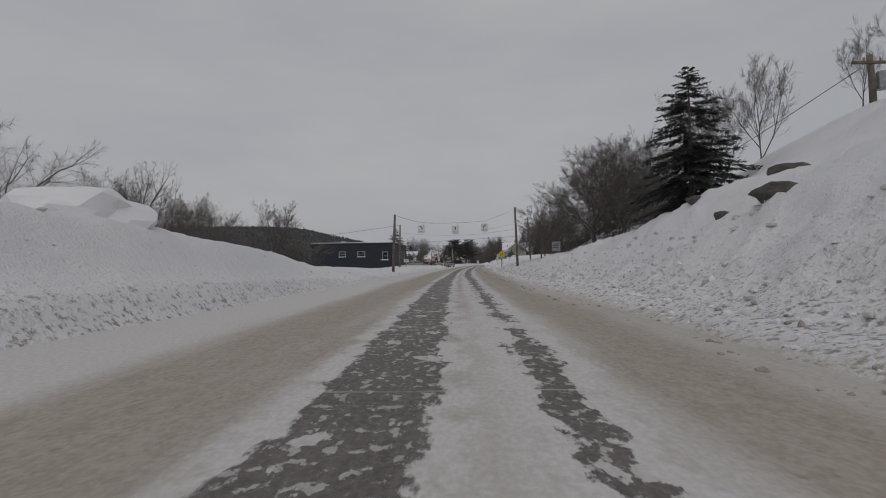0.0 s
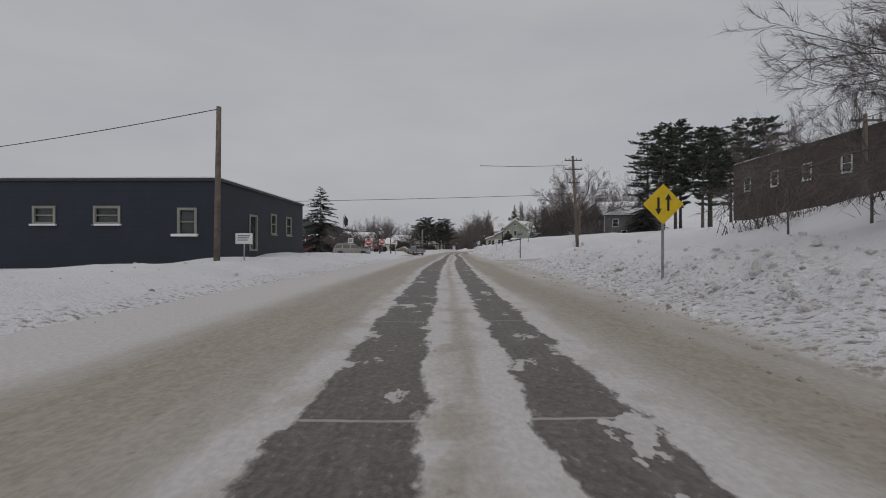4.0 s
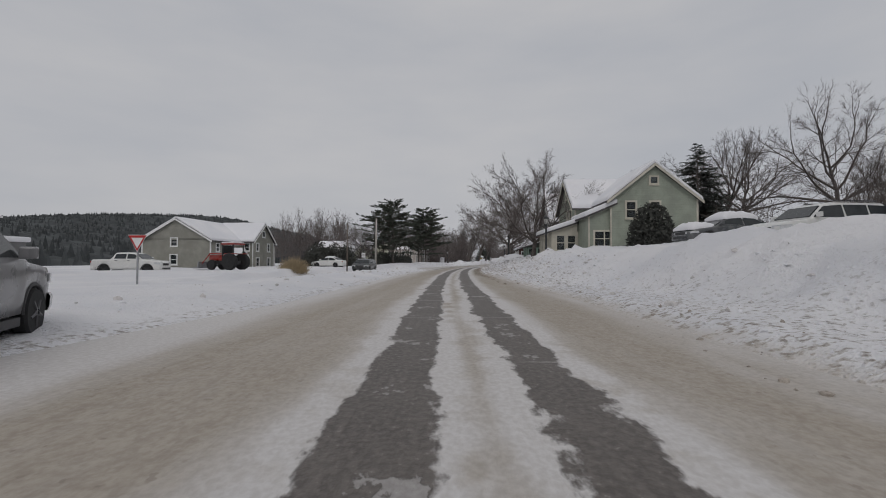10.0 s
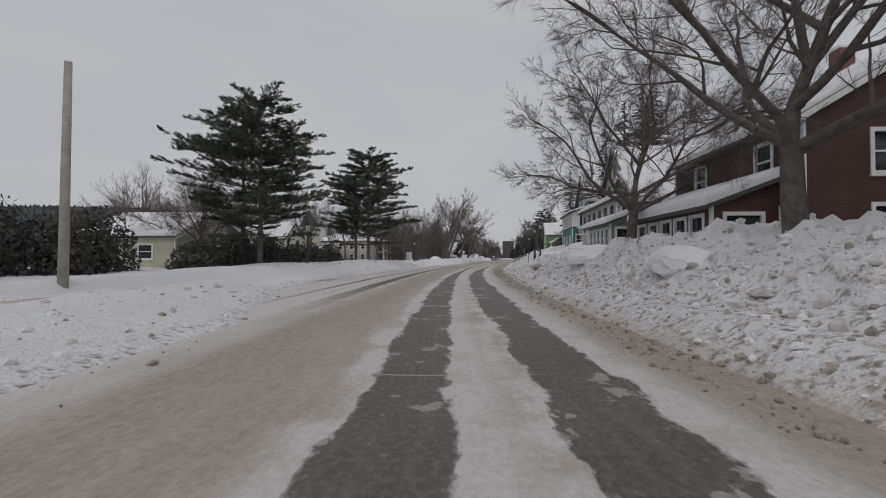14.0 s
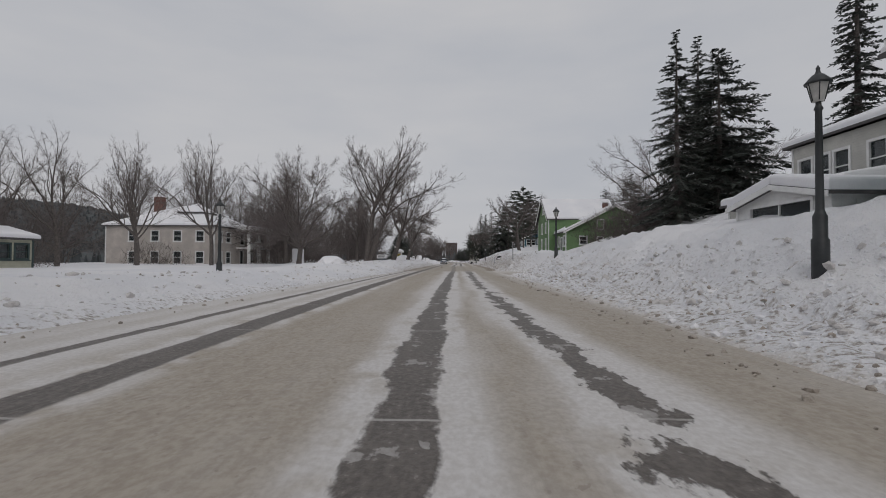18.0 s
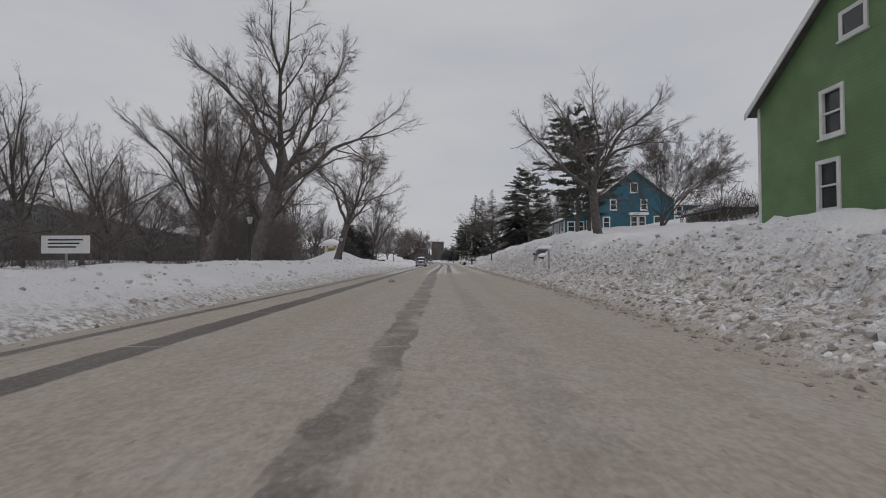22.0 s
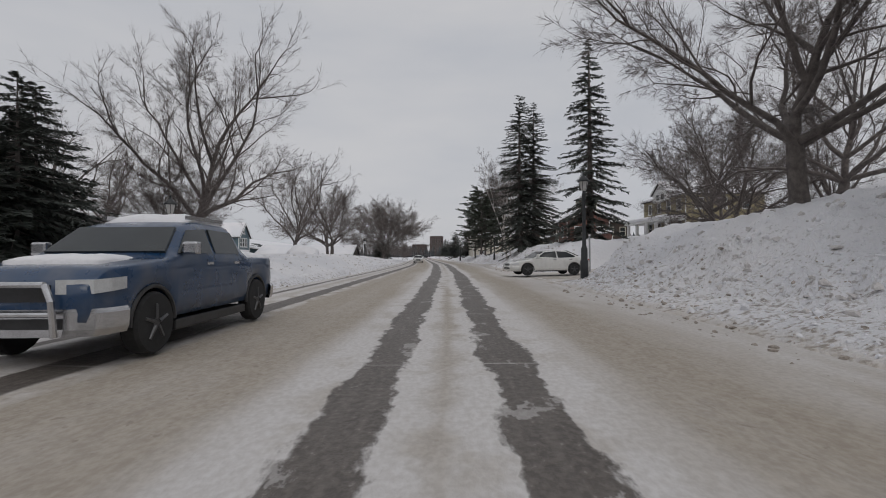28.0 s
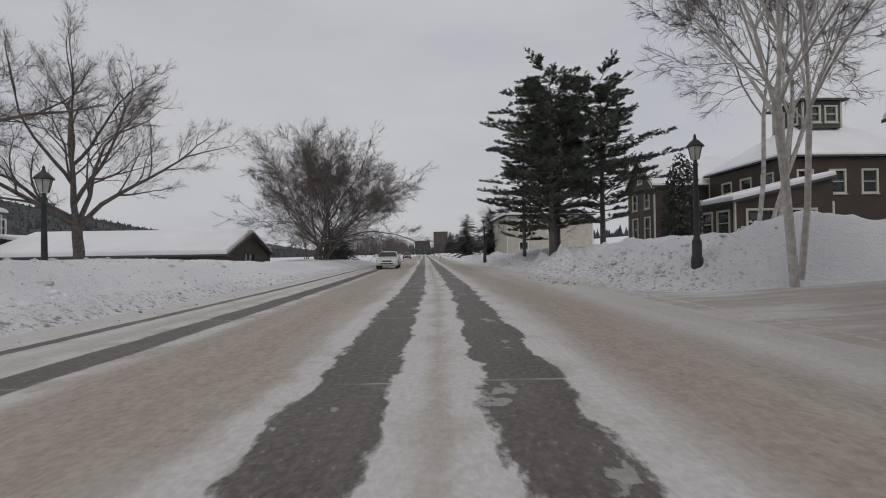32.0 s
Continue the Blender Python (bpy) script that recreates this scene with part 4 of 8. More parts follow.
def conifer(name, label, seed, height, radius, bare=0.06, material=None, gappy=0.0, whorls=30, tip=0.9, pine=False, fine=1.0):
    r = random.Random(seed)
    ob = tagged(new(name), label, "conifer", "conifers")
    bm = bmesh.new()
    tube(bm, [(0, 0, -0.5), (0.05, 0.02, height * 0.5), (0, 0, height * 0.985)], [height * 0.017, height * 0.010, 0.02], 8)
    limbs, verts, faces = [], [], []
    for w in range(whorls):
        h = bare + (1 - bare) * (w / whorls) ** (0.92 if not pine else 0.8)
        if pine:
            reach = radius * (0.55 + 0.6 * math.sin(3.0 * min(1, (h - bare) / (1 - bare) + 0.12))) * r.uniform(0.55, 1.15)
        else:
            reach = radius * (1 - h) ** tip * 1.02 / (1 - bare) ** tip + 0.12
        for b in range(r.randint(5, 7) if not pine else r.randint(3, 5)):
            if r.random() < gappy:
                continue
            a = r.uniform(0, 6.283)
            ln = reach * r.uniform(0.72, 1.12)
            z = height * h + r.uniform(-0.3, 0.3) * height / whorls
            lift = r.uniform(-0.30, 0.02) if not pine else r.uniform(0.0, 0.30)
            p = Vector((0, 0, z))
            q = Vector((ln * math.cos(a), ln * math.sin(a), z + lift * ln + (0.5 * ln * (h - 0.6) if not pine else 0)))
            limbs.append((*p, *q, 0.012 * height * 0.28 * (1.1 - h) + 0.012, 0.008))
            if pine:
                ax = (q - p).normalized()
                side = ax.cross(Vector((0, 0, 1))).normalized()
                for k in range(int((5 + ln * 3.0) * fine ** 0.5)):
                    t = r.uniform(0.25, 1.0)
                    c = p.lerp(q, t)
                    v = (ax * r.uniform(0.4, 1.0) + side * r.choice((-1, 1)) * r.uniform(0.2, 1.0) + Vector((0, 0, r.uniform(-0.05, 0.38)))).normalized()
                    tw = (0.30 + 0.26 * ln * (1.15 - t)) * r.uniform(0.6, 1.1)
                    limbs.append((*c, *(c + v * tw), 0.012, 0.005))
                    for _ in range(int((3 + tw * 7) * fine ** 0.5)):
                        m = c + v * tw * r.uniform(0.25, 1.0) + Vector((r.gauss(0, 0.04), r.gauss(0, 0.04), r.gauss(0, 0.03)))
                        for _ in range(5):
                            u = (v * 0.8 + Vector((r.gauss(0, 0.7), r.gauss(0, 0.7), r.gauss(0.25, 0.5)))).normalized() * r.uniform(0.12, 0.24)
                            n = u.cross(Vector((r.random(), r.random(), r.random()))).normalized() * 0.030 / fine ** 0.7
                            i = len(verts)
                            verts += [m - n, m + u, m + n]
                            faces.append((i, i + 1, i + 2))
            else:
                vs, fs = sprays(r, p, q, (0.055 + 0.012 * ln) / fine, int((16 + ln * 17) * fine), (0.20 + 0.20 * ln) / fine ** 0.5)
                i = len(verts)
                verts += vs
                faces += [tuple(x + i for x in f) for f in fs]
    t = part("trunk", bm, BARK, ob)
    v, f = skin(limbs, 4)
    m = tagged(new("bough", mesh_of("bough", v, f, BARK, False)), kind="stuff")
    m.parent = ob
    c = tagged(new("crown", mesh_of("crown", verts, faces, material or NEEDLE)), kind="stuff")
    c.parent = ob
    return ob


def set_down(ob, s, d, size=1.0, turn=0.0, z=None, lean=0.0, label="", first=False):
    m = place(s, d, z) @ Matrix.Rotation(radians(turn), 4, "Z") @ Matrix.Rotation(radians(lean), 4, "Y") @ Matrix.Diagonal((size, size, size, 1))
    if first:
        ob.matrix_world = m
        c = ob
    else:
        c = copy_thing(ob, m)
        c.matrix_basis = m
    if label:
        c["label"] = label
    return c


oak = dict(height=12, trunk=0.36, fork=0.22, limbs=10, spread=1.12, kink=0.22, rise=0.0)
elm = dict(height=15, trunk=0.36, fork=0.34, limbs=6, spread=0.72, rise=0.04, dense=0.9)
clump = dict(height=9.5, trunk=0.17, fork=0.18, limbs=4, spread=1.0, stems=4, kink=0.2, rise=0.0)
OAK = bare_tree("broad leafless maple with dense fine twigs, in the snow", 11, **oak)
ELM = bare_tree("tall leafless tree with ascending limbs, in the snow", 12, **elm)
CROOK = bare_tree("crooked leafless tree with arching dark limbs", 23, height=13, trunk=0.44, fork=0.36, limbs=5, spread=0.95, kink=0.26, lean=0.34, dense=0.88)
THIN = bare_tree("slender leafless tree among brush", 14, height=9, trunk=0.10, fork=0.3, limbs=4, spread=0.6, levels=3, rise=0.08)
CLUMP = bare_tree("many-stemmed leafless tree with a rounded twiggy crown", 15, dense=0.8, **clump)
BIRCHES = bare_tree("white-barked leafless birch in a clump", 16, BIRCH, TWIG, height=13, trunk=0.13, fork=0.42, limbs=4, spread=0.6, droop=0.9, stems=3, dense=0.62, rise=0.06)
LOWTREE = bare_tree("low spreading leafless ornamental tree", 17, height=4.6, trunk=0.12, fork=0.22, limbs=7, spread=1.25, levels=3, kink=0.25)
TWIN = bare_tree("tall leafless elm with two thick trunks rising from one foot", 19, height=18, trunk=0.50, fork=0.46, limbs=6, spread=0.85, stems=2, dense=0.74)
DOME = bare_tree("tall leafless maple with a rounded crown of arching limbs", 27, height=14.5, trunk=0.40, fork=0.24, limbs=8, spread=0.80, kink=0.20, rise=0.03, dense=0.9)
OAK_FAR = bare_tree("broad leafless maple standing far off in the snow", 11, full=False, **oak)
ELM_FAR = bare_tree("tall leafless tree far off in the snow", 12, full=False, **{**elm, "dense": 1.0})
CLUMP_FAR = bare_tree("twiggy many-stemmed tree at the back of the gardens", 15, full=False, **clump)
SPRUCE = conifer("spruce", "dark spruce with drooping boughs, standing in snow", 31, 14, 6.3, tip=0.78, fine=1.6, whorls=36)
SLIM = conifer("spruce", "tall narrow dark spruce with hanging boughs", 32, 22, 3.3, bare=0.03, whorls=40, tip=0.75)
RAGGED = conifer("spruce", "ragged old spruce with gaps between snowy boughs", 33, 20, 3.6, bare=0.08, gappy=0.12, whorls=38, tip=0.7, fine=1.5)
WPINE = conifer("pine_tree", "white pine with layered plates of dark needles", 34, 14, 4.4, bare=0.16, material=PINE, whorls=30, pine=True, fine=1.9)
POLEPINE = conifer("pine_tree", "tall bare-stemmed pine with a high dark crown", 35, 15, 3.4, bare=0.24, material=PINE, whorls=26, pine=True, fine=1.7)
FIR = conifer("spruce", "tall broad dark spruce with heavy hanging boughs", 36, 20, 4.2, bare=0.07, whorls=46, tip=0.62, fine=2.4)
FINEPINE = conifer("pine_tree", "white pine with long level boughs of soft dark needles", 37, 13, 5.2, bare=0.18, material=PINE, whorls=28, pine=True, fine=2.3)
used = set()


def tree(ob, s, d, size=1.0, turn=0.0, **more):
    if abs(d) > 24 or s > 505 or s < 40:
        ob = {OAK: OAK_FAR, ELM: ELM_FAR, CLUMP: CLUMP_FAR}.get(ob, ob)
    c = set_down(ob, s, d, size, turn, first=ob.name not in used, **more)
    used.add(ob.name)
    return c


# start: right slope and left bank
tree(SPRUCE, 26.5, 12.9, 0.60, 10, z=3.7)
for s, d, k, t in ((46, 15, 0.9, 0), (56, 17, 1.0, 60), (64, 13, 0.75, 150)):
    tree(CLUMP, s, d, k, t)
for s, d, k, t in ((20, 19, 0.35, 20), (15, 17, 0.4, 80), (25, 21, 0.45, 200), (10, 18, 0.4, 130), (35, 22, 0.9, 0), (40, 20, 0.9, 90), (44, 24, 1.0, 40), (51, 20, 0.9, 200)):
    tree(THIN, s, d, k, t)
for s, d, k, t in ((57, 9.5, 0.55, 0), (60, 8.6, 0.45, 90), (63, 10.5, 0.5, 45), (55, 12, 0.5, 180), (67, 11, 0.5, 20), (58, 13, 0.6, 250), (70, 12, 0.45, 320), (74, 12.5, 0.45, 30), (78, 14, 0.4, 70)):
    tree(THIN, s, d, k, t)
for s, d, k, t in ((24, -19, 0.62, 0), (27, -17, 0.6, 120), (31, -22, 0.7, 45), (20, -20, 0.66, 200), (36, -20, 0.6, 70), (42, -24, 0.66, 10), (48, -27, 0.7, 100), (17, -23, 0.66, 300), (56, -22, 0.8, 33)):
    tree(OAK if k > 0.65 else CLUMP, s, d, k * 0.78, t)
tree(OAK, 50, 14, 0.68, 30)
# by the dark building and the park with flags
tree(SPRUCE, 131, -20.5, 0.78, 40, z=0.3)
for s, d, t in ((126, -17, 0), (130.5, -14.5, 70), (135, -19, 140), (139, -15.5, 220)):
    tree(LOWTREE, s, d, 0.9, t)
# hillside beyond the leaning pole
for s, d, k, t in ((150, 41, 1.0, 0), (154, 45, 1.1, 60), (158, 41, 1.05, 120), (161, 49, 1.1, 200), (152, 51, 1.0, 30), (147, 47, 0.95, 10), (163, 56, 1.1, 90), (156, 57, 1.0, 140), (145, 54, 1.0, 330), (150, 60, 1.05, 75)):
    tree(POLEPINE, s, d, k * 1.32, t)
tree(OAK, 143, 22.5, 0.95, 50)
for s, d, k, t in ((148, 21, 0.85, 0), (152, 18, 0.75, 80), (157, 23, 0.8, 160), (143, 27, 0.9, 220), (163, 27, 0.8, 30), (168, 31, 0.85, 120), (155, 30, 0.9, 300), (173, 36, 0.9, 20), (180, 34, 0.8, 100)):
    tree((OAK, CLUMP, OAK)[int(t) % 3], s, d, k * 0.72, t)
tree(SPRUCE, 138, 33, 0.6, 0), tree(SPRUCE, 190, 24, 0.75, 20), tree(SPRUCE, 196, 28, 0.6, 120)
# bend
tree(OAK, 207.5, 6.6, 0.76, 20, label="big leafless maple with dense twigs beside a red-brown house")
tree(OAK, 189.0, 7.6, 0.74, 120), tree(OAK, 219.5, 7.4, 0.72, 100)
for s, d, k, t in ((196, 30, 0.85, 0), (203, 35, 0.9, 80), (210, 29, 0.8, 160), (188, 36, 0.9, 230), (217, 34, 0.85, 300), (226, 30, 0.8, 40), (181, 42, 0.95, 120), (172, 44, 1.0, 200)):
    tree(OAK, s, d, k, t)
tree(FINEPINE, 229.5, -14.6, 0.94, 0, z=0.3), tree(FINEPINE, 231.8, -17.0, 0.88, 140), tree(FINEPINE, 251.5, -12.6, 1.0, 60, z=0.4), tree(FINEPINE, 253.2, -14.6, 0.85, 200)
tree(OAK, 236, -23, 0.62, 20), tree(CLUMP, 243, -27, 0.6, 140), tree(ELM, 262, -24, 0.6, 0)
# tall spruces over the white and teal houses
tree(SLIM, 257.4, 15.6, 0.68, 30, z=3.0), tree(RAGGED, 252.5, 16.6, 0.80, 90, z=3.2), tree(RAGGED, 250.0, 19.0, 0.85, 210, z=3.4), tree(SLIM, 254, 19.6, 0.74, 0, z=3.4), tree(RAGGED, 246.5, 16.8, 0.78, 50, z=3.2)
tree(SPRUCE, 290, 19.5, 0.95, 0), tree(RAGGED, 287, 15, 0.70, 60), tree(RAGGED, 294, 20, 0.8, 100), tree(CLUMP, 297, 16, 0.65, 0), tree(CLUMP, 303, 24, 0.8, 70), tree(OAK, 307, 28, 0.9, 10), tree(OAK, 314, 33, 0.9, 200)
tree(SLIM, 283, 24, 0.72, 10)
# left park, white house
for s, d, k, t in ((268, -42, 0.8, 0), (275, -50, 0.85, 50), (282, -46, 0.8, 100), (290, -52, 0.9, 170), (298, -56, 0.85, 220), (262, -50, 0.8, 300), (303, -34, 0.7, 33), (296, -29, 0.55, 60), (292, -33, 0.6, 10)):
    tree(ELM, s, d, k, t)
for k in range(16):
    r = random.Random(700 + k)
    tree((CLUMP, ELM, OAK)[k % 3], 262 + k * 5.2 + r.uniform(-2, 2), -48 - r.uniform(0, 22), r.uniform(0.75, 1.0), r.uniform(0, 360))
tree(ELM, 305, -27, 0.72, 15), tree(OAK, 322.5, -26, 0.85, 0), tree(OAK, 329, -31, 0.9, 90), tree(CLUMP, 336, -30, 0.8, 150)
tree(TWIN, 320.0, -12.9, 0.86, 0)
tree(OAK, 306.6, -17.9, 0.90, 200, label="broad leafless maple before a pale pink house")
tree(CROOK, 340.2, -12.0, 1.15, 350, label="great dark leaning tree arching over the verge"), tree(CROOK, 346, -18, 0.95, 10), tree(CROOK, 361.5, -11.6, 0.95, 0, label="leaning dark leafless tree beside the snow bank"), tree(ELM, 352, -21, 0.85, 120), tree(CROOK, 356.5, -18.5, 0.95, 40), tree(ELM, 366, -22, 0.8, 60)
for k in range(26):
    r = random.Random(100 + k)
    tree((ELM, OAK, CLUMP, THIN)[k % 4], 325 + k * 4.2 + r.uniform(-3, 3), -27 - r.uniform(0, 26), r.uniform(0.7, 1.0), r.uniform(0, 360))
for k in range(18):
    r = random.Random(900 + k)
    tree((ELM_FAR, CLUMP_FAR, OAK_FAR)[k % 3], 318 + k * 5.6 + r.uniform(-2, 2), -21 - r.uniform(0, 14), r.uniform(0.6, 0.9), r.uniform(0, 360))
tree(SPRUCE, 414.5, -17.8, 0.60, 15), tree(SPRUCE, 417.5, -19.6, 0.64, 75), tree(SPRUCE, 413, -20.6, 0.66, 145), tree(SPRUCE, 419, -22, 0.56, 215)
tree(SPRUCE, 400, -18.0, 0.52, 0), tree(SPRUCE, 403, -18.5, 0.5, 40), tree(SPRUCE, 406, -18.5, 0.55, 90), tree(SPRUCE, 409, -17.5, 0.55, 120), tree(SPRUCE, 404, -19, 0.66, 200), tree(SPRUCE, 411.5, -19.5, 0.5, 250), tree(SPRUCE, 416, -19.0, 0.22, 0), tree(SPRUCE, 419, -19.5, 0.2, 50), tree(SPRUCE, 421.5, -20, 0.2, 90)
# right, before and beyond the blue house
tree(CROOK, 347, 12.0, 0.85, 200), tree(CLUMP, 352, 19, 0.8, 40), tree(WPINE, 363.5, 15.0, 0.95, 30), tree(WPINE, 365.8, 17.0, 0.8, 130), tree(SPRUCE, 345, 28, 0.7, 0), tree(SPRUCE, 340, 31, 0.8, 200), tree(OAK, 338, 31, 0.8, 80), tree(OAK, 311.5, 24.5, 0.95, 30), tree(OAK, 309, 30, 1.0, 130)
tree(SPRUCE, 399.5, 13.6, 1.0, 20, z=3.0), tree(WPINE, 392, 14.5, 0.95, 100, z=3.2), tree(CLUMP, 395, 21, 0.9, 0), tree(CLUMP, 385, 28, 0.9, 160)
tree(OAK, 409.2, 10.8, 0.82, 0, label="spreading leafless oak with snow on its trunk, on a snow bank"), tree(OAK_FAR, 418, 19.5, 0.8, 60), tree(OAK, 428, 27, 0.9, 120), tree(OAK, 400, 24, 0.8, 300)
tree(RAGGED, 435.5, 12.6, 0.92, 40, z=1.8), tree(FIR, 452.4, 9.4, 0.98, 70, z=1.4), tree(FIR, 454.6, 11.6, 0.97, 160, z=1.3)
tree(OAK, 428.5, 20.5, 0.80, 70, label="broad leafless maple with long level limbs before a mustard house"), tree(OAK, 437, 24, 0.9, 10), tree(OAK, 446, 30, 0.9, 200)
tree(BIRCHES, 463.5, 9.6, 0.98, 20), tree(BIRCHES, 468, 12.5, 0.9, 120)
tree(WPINE, 483, 8.2, 0.9, 0, z=0.9), tree(WPINE, 485, 12.5, 0.9, 40), tree(WPINE, 487, 9.5, 0.9, 90), tree(WPINE, 491, 8, 0.75, 200), tree(WPINE, 493, 11.5, 0.8, 0)
tree(SPRUCE, 520, 9, 0.5, 0), tree(OAK, 512, 12, 0.6, 60), tree(SPRUCE, 545, 8, 0.6, 30), tree(OAK, 560, 14, 0.8, 10)
# left, last stretch
tree(DOME, 429.3, -18.0, 0.98, 40, label="big leafless maple with broken snowy limbs"), tree(CLUMP, 425, -17, 0.7, 200)
tree(DOME, 467, -22.0, 0.92, 30), tree(DOME, 477, -19.0, 0.78, 160), tree(CLUMP, 499, -11.6, 1.25, 0), tree(CLUMP, 505, -12.0, 1.2, 70), tree(OAK, 440, -32, 0.8, 0), tree(OAK, 448, -55, 0.9, 100)
tree(SPRUCE, 519, -14, 0.42, 10), tree(SPRUCE, 524, -13, 0.42, 60), tree(OAK, 455, -14.0, 0.7, 250)
for k in range(34):
    r = random.Random(300 + k)
    side = -1 if k % 2 else 1
    tree((THIN, CLUMP, SPRUCE, THIN)[k % 4], 530 + k * 8 + r.uniform(-3, 3), side * r.uniform(11, 24), r.uniform(0.6, 0.95), r.uniform(0, 360))
for ob in (OAK, ELM, CROOK, THIN, CLUMP, BIRCHES, LOWTREE, SPRUCE, SLIM, RAGGED, WPINE, POLEPINE, FIR, FINEPINE, TWIN, DOME, OAK_FAR, ELM_FAR, CLUMP_FAR):
    if ob.name not in used:
        raise ValueError(ob.name)


# ---- houses ----
class House:
    """A house beside the road. Places in stations and distances from the road's line; heights are absolute."""

    def __init__(self, name, label, s, v, z, side, turn=0.0, category="house", group="", move=(0.0, 0.0)):
        self.s, self.v, self.z, self.side = s, v, z, side
        self.ob = thing(name, place(s + move[0], side * (v + move[1]), z) @ Matrix.Rotation(radians(-90 * side + turn), 4, "Z"), label, category, group)

    def at(self, s, v, z):
        return Vector((-self.side * (s - self.s), v - self.v, z - self.z))

    def quad(self, bm, *pts):
        bm.faces.new([bm.verts.new(self.at(*p)) for p in pts])

    def block(self, name, s0, s1, v0, v1, z0, z1, material, parent=None, label="", bevel=0.0):
        a, b = self.at(s0, v0, z0), self.at(s1, v1, z1)
        return boxed(name, (min(a.x, b.x), max(a.x, b.x), min(a.y, b.y), max(a.y, b.y), min(a.z, b.z), max(a.z, b.z)), material, parent or self.ob, label, bevel)

    def window(self, place_of, a, z, w, h, trim, thick=0.16, rail=True, proud=0.045, name="window", deep=0.09, material=None):
        """Frame, panes and sill in an opening; place_of(a, depth, z)."""
        t = 0.11

        def bar(bm, a0, a1, z0, z1, d0=-proud, d1=0.06):
            ps = [place_of(x, y, q) for x in (a0, a1) for y in (d0, d1) for q in (z0, z1)]
            vs = [bm.verts.new(self.at(*p)) for p in ps]
            for f in ((0, 1, 3, 2), (4, 6, 7, 5), (0, 4, 5, 1), (2, 3, 7, 6), (0, 2, 6, 4), (1, 5, 7, 3)):
                bm.faces.new([vs[i] for i in f])
        bm = bmesh.new()
        ring = [[place_of(x, y, q) for y in (-proud, 0.06)] for x, q in ((a - t, z - t), (a + w + t, z - t), (a + w + t, z + h + t), (a - t, z + h + t), (a + 0.02, z + 0.02), (a + w - 0.02, z + 0.02), (a + w - 0.02, z + h - 0.02), (a + 0.02, z + h - 0.02))]
        vs = [[bm.verts.new(self.at(*p)) for p in pair] for pair in ring]
        for k in range(4):
            j = (k + 1) % 4
            for q in ((vs[k][0], vs[j][0], vs[j + 4][0], vs[k + 4][0]), (vs[k][1], vs[k + 4][1], vs[j + 4][1], vs[j][1]), (vs[k][0], vs[k][1], vs[j][1], vs[j][0]), (vs[k + 4][0], vs[j + 4][0], vs[j + 4][1], vs[k + 4][1])):
                bm.faces.new(q)
        frame_ob = part(name, bm, trim, self.ob)
        if rail:
            bm = bmesh.new()
            bar(bm, a + 0.02, a + w - 0.02, z + h * 0.5 - 0.03, z + h * 0.5 + 0.03, 0.0, 0.07)
            part("sash_rail", bm, trim, frame_ob)
        if w > 1.3:
            bm = bmesh.new()
            bar(bm, a + w * 0.5 - 0.04, a + w * 0.5 + 0.04, z + 0.02, z + h - 0.02, 0.003, 0.067)
            part("mullion", bm, trim, frame_ob)
        bm = bmesh.new()
        ps = [place_of(x, y, q) for x in (a, a + w) for y in (deep, deep + 0.01) for q in (z, z + h)]
        vs = [bm.verts.new(self.at(*p)) for p in ps]
        for f in ((0, 1, 3, 2), (4, 6, 7, 5), (0, 4, 5, 1), (2, 3, 7, 6), (0, 2, 6, 4), (1, 5, 7, 3)):
            bm.faces.new([vs[i] for i in f])
        part("pane", bm, material or GLASS, frame_ob).visible_shadow = False
        if name == "window":
            bm = bmesh.new()
            ps = [place_of(x, y, q) for x in (a - t - 0.04, a + w + t + 0.04) for y in (-0.11, 0.0) for q in (z - t - 0.06, z - t)]
            vs = [bm.verts.new(self.at(*p)) for p in ps]
            for f in ((0, 1, 3, 2), (4, 6, 7, 5), (0, 4, 5, 1), (2, 3, 7, 6), (0, 2, 6, 4), (1, 5, 7, 3)):
                bm.faces.new([vs[i] for i in f])
            part("sill", bm, trim, frame_ob)
        return frame_ob

    def panel(self, bm, f, length, z0, z1, openings, thick=0.16):
        """A wall with openings through it: f(a, depth, z) gives station, distance, height."""
        A = sorted({0, length, *[o[0] for o in openings], *[o[0] + o[2] for o in openings]})
        Z = sorted({z0, z1, *[o[1] for o in openings], *[o[1] + o[3] for o in openings]})
        for a0, a1 in zip(A, A[1:]):
            for q0, q1 in zip(Z, Z[1:]):
                am, zm = (a0 + a1) / 2, (q0 + q1) / 2
                if any(o[0] < am < o[0] + o[2] and o[1] < zm < o[1] + o[3] for o in openings):
                    continue
                for dep in (0, thick):
                    self.quad(bm, f(a0, dep, q0), f(a1, dep, q0), f(a1, dep, q1), f(a0, dep, q1))
        for a, z, w, h in [o[:4] for o in openings]:
            for p, q in (((a, z), (a + w, z)), ((a + w, z), (a + w, z + h)), ((a + w, z + h), (a, z + h)), ((a, z + h), (a, z))):
                self.quad(bm, f(p[0], 0, p[1]), f(q[0], 0, q[1]), f(q[0], thick, q[1]), f(p[0], thick, p[1]))

    def volume(self, s0, s1, v0, v1, z0, eave, ridge, roof, wall, trim, front=(), near=(), over=0.35, snow=0.26, attic=(), roofmat=None, corner=True, door=None):
        """Four walls and a roof. roof: front (gable to the road), side (gable along it), hip, flat, shed. Openings: (from s0 or v0, z, w, h)."""
        L, D = s1 - s0, v1 - v0
        ff = lambda a, dep, z: (s0 + a, v0 + dep, z)
        fn = lambda a, dep, z: (s0 + dep, v0 + a, z)
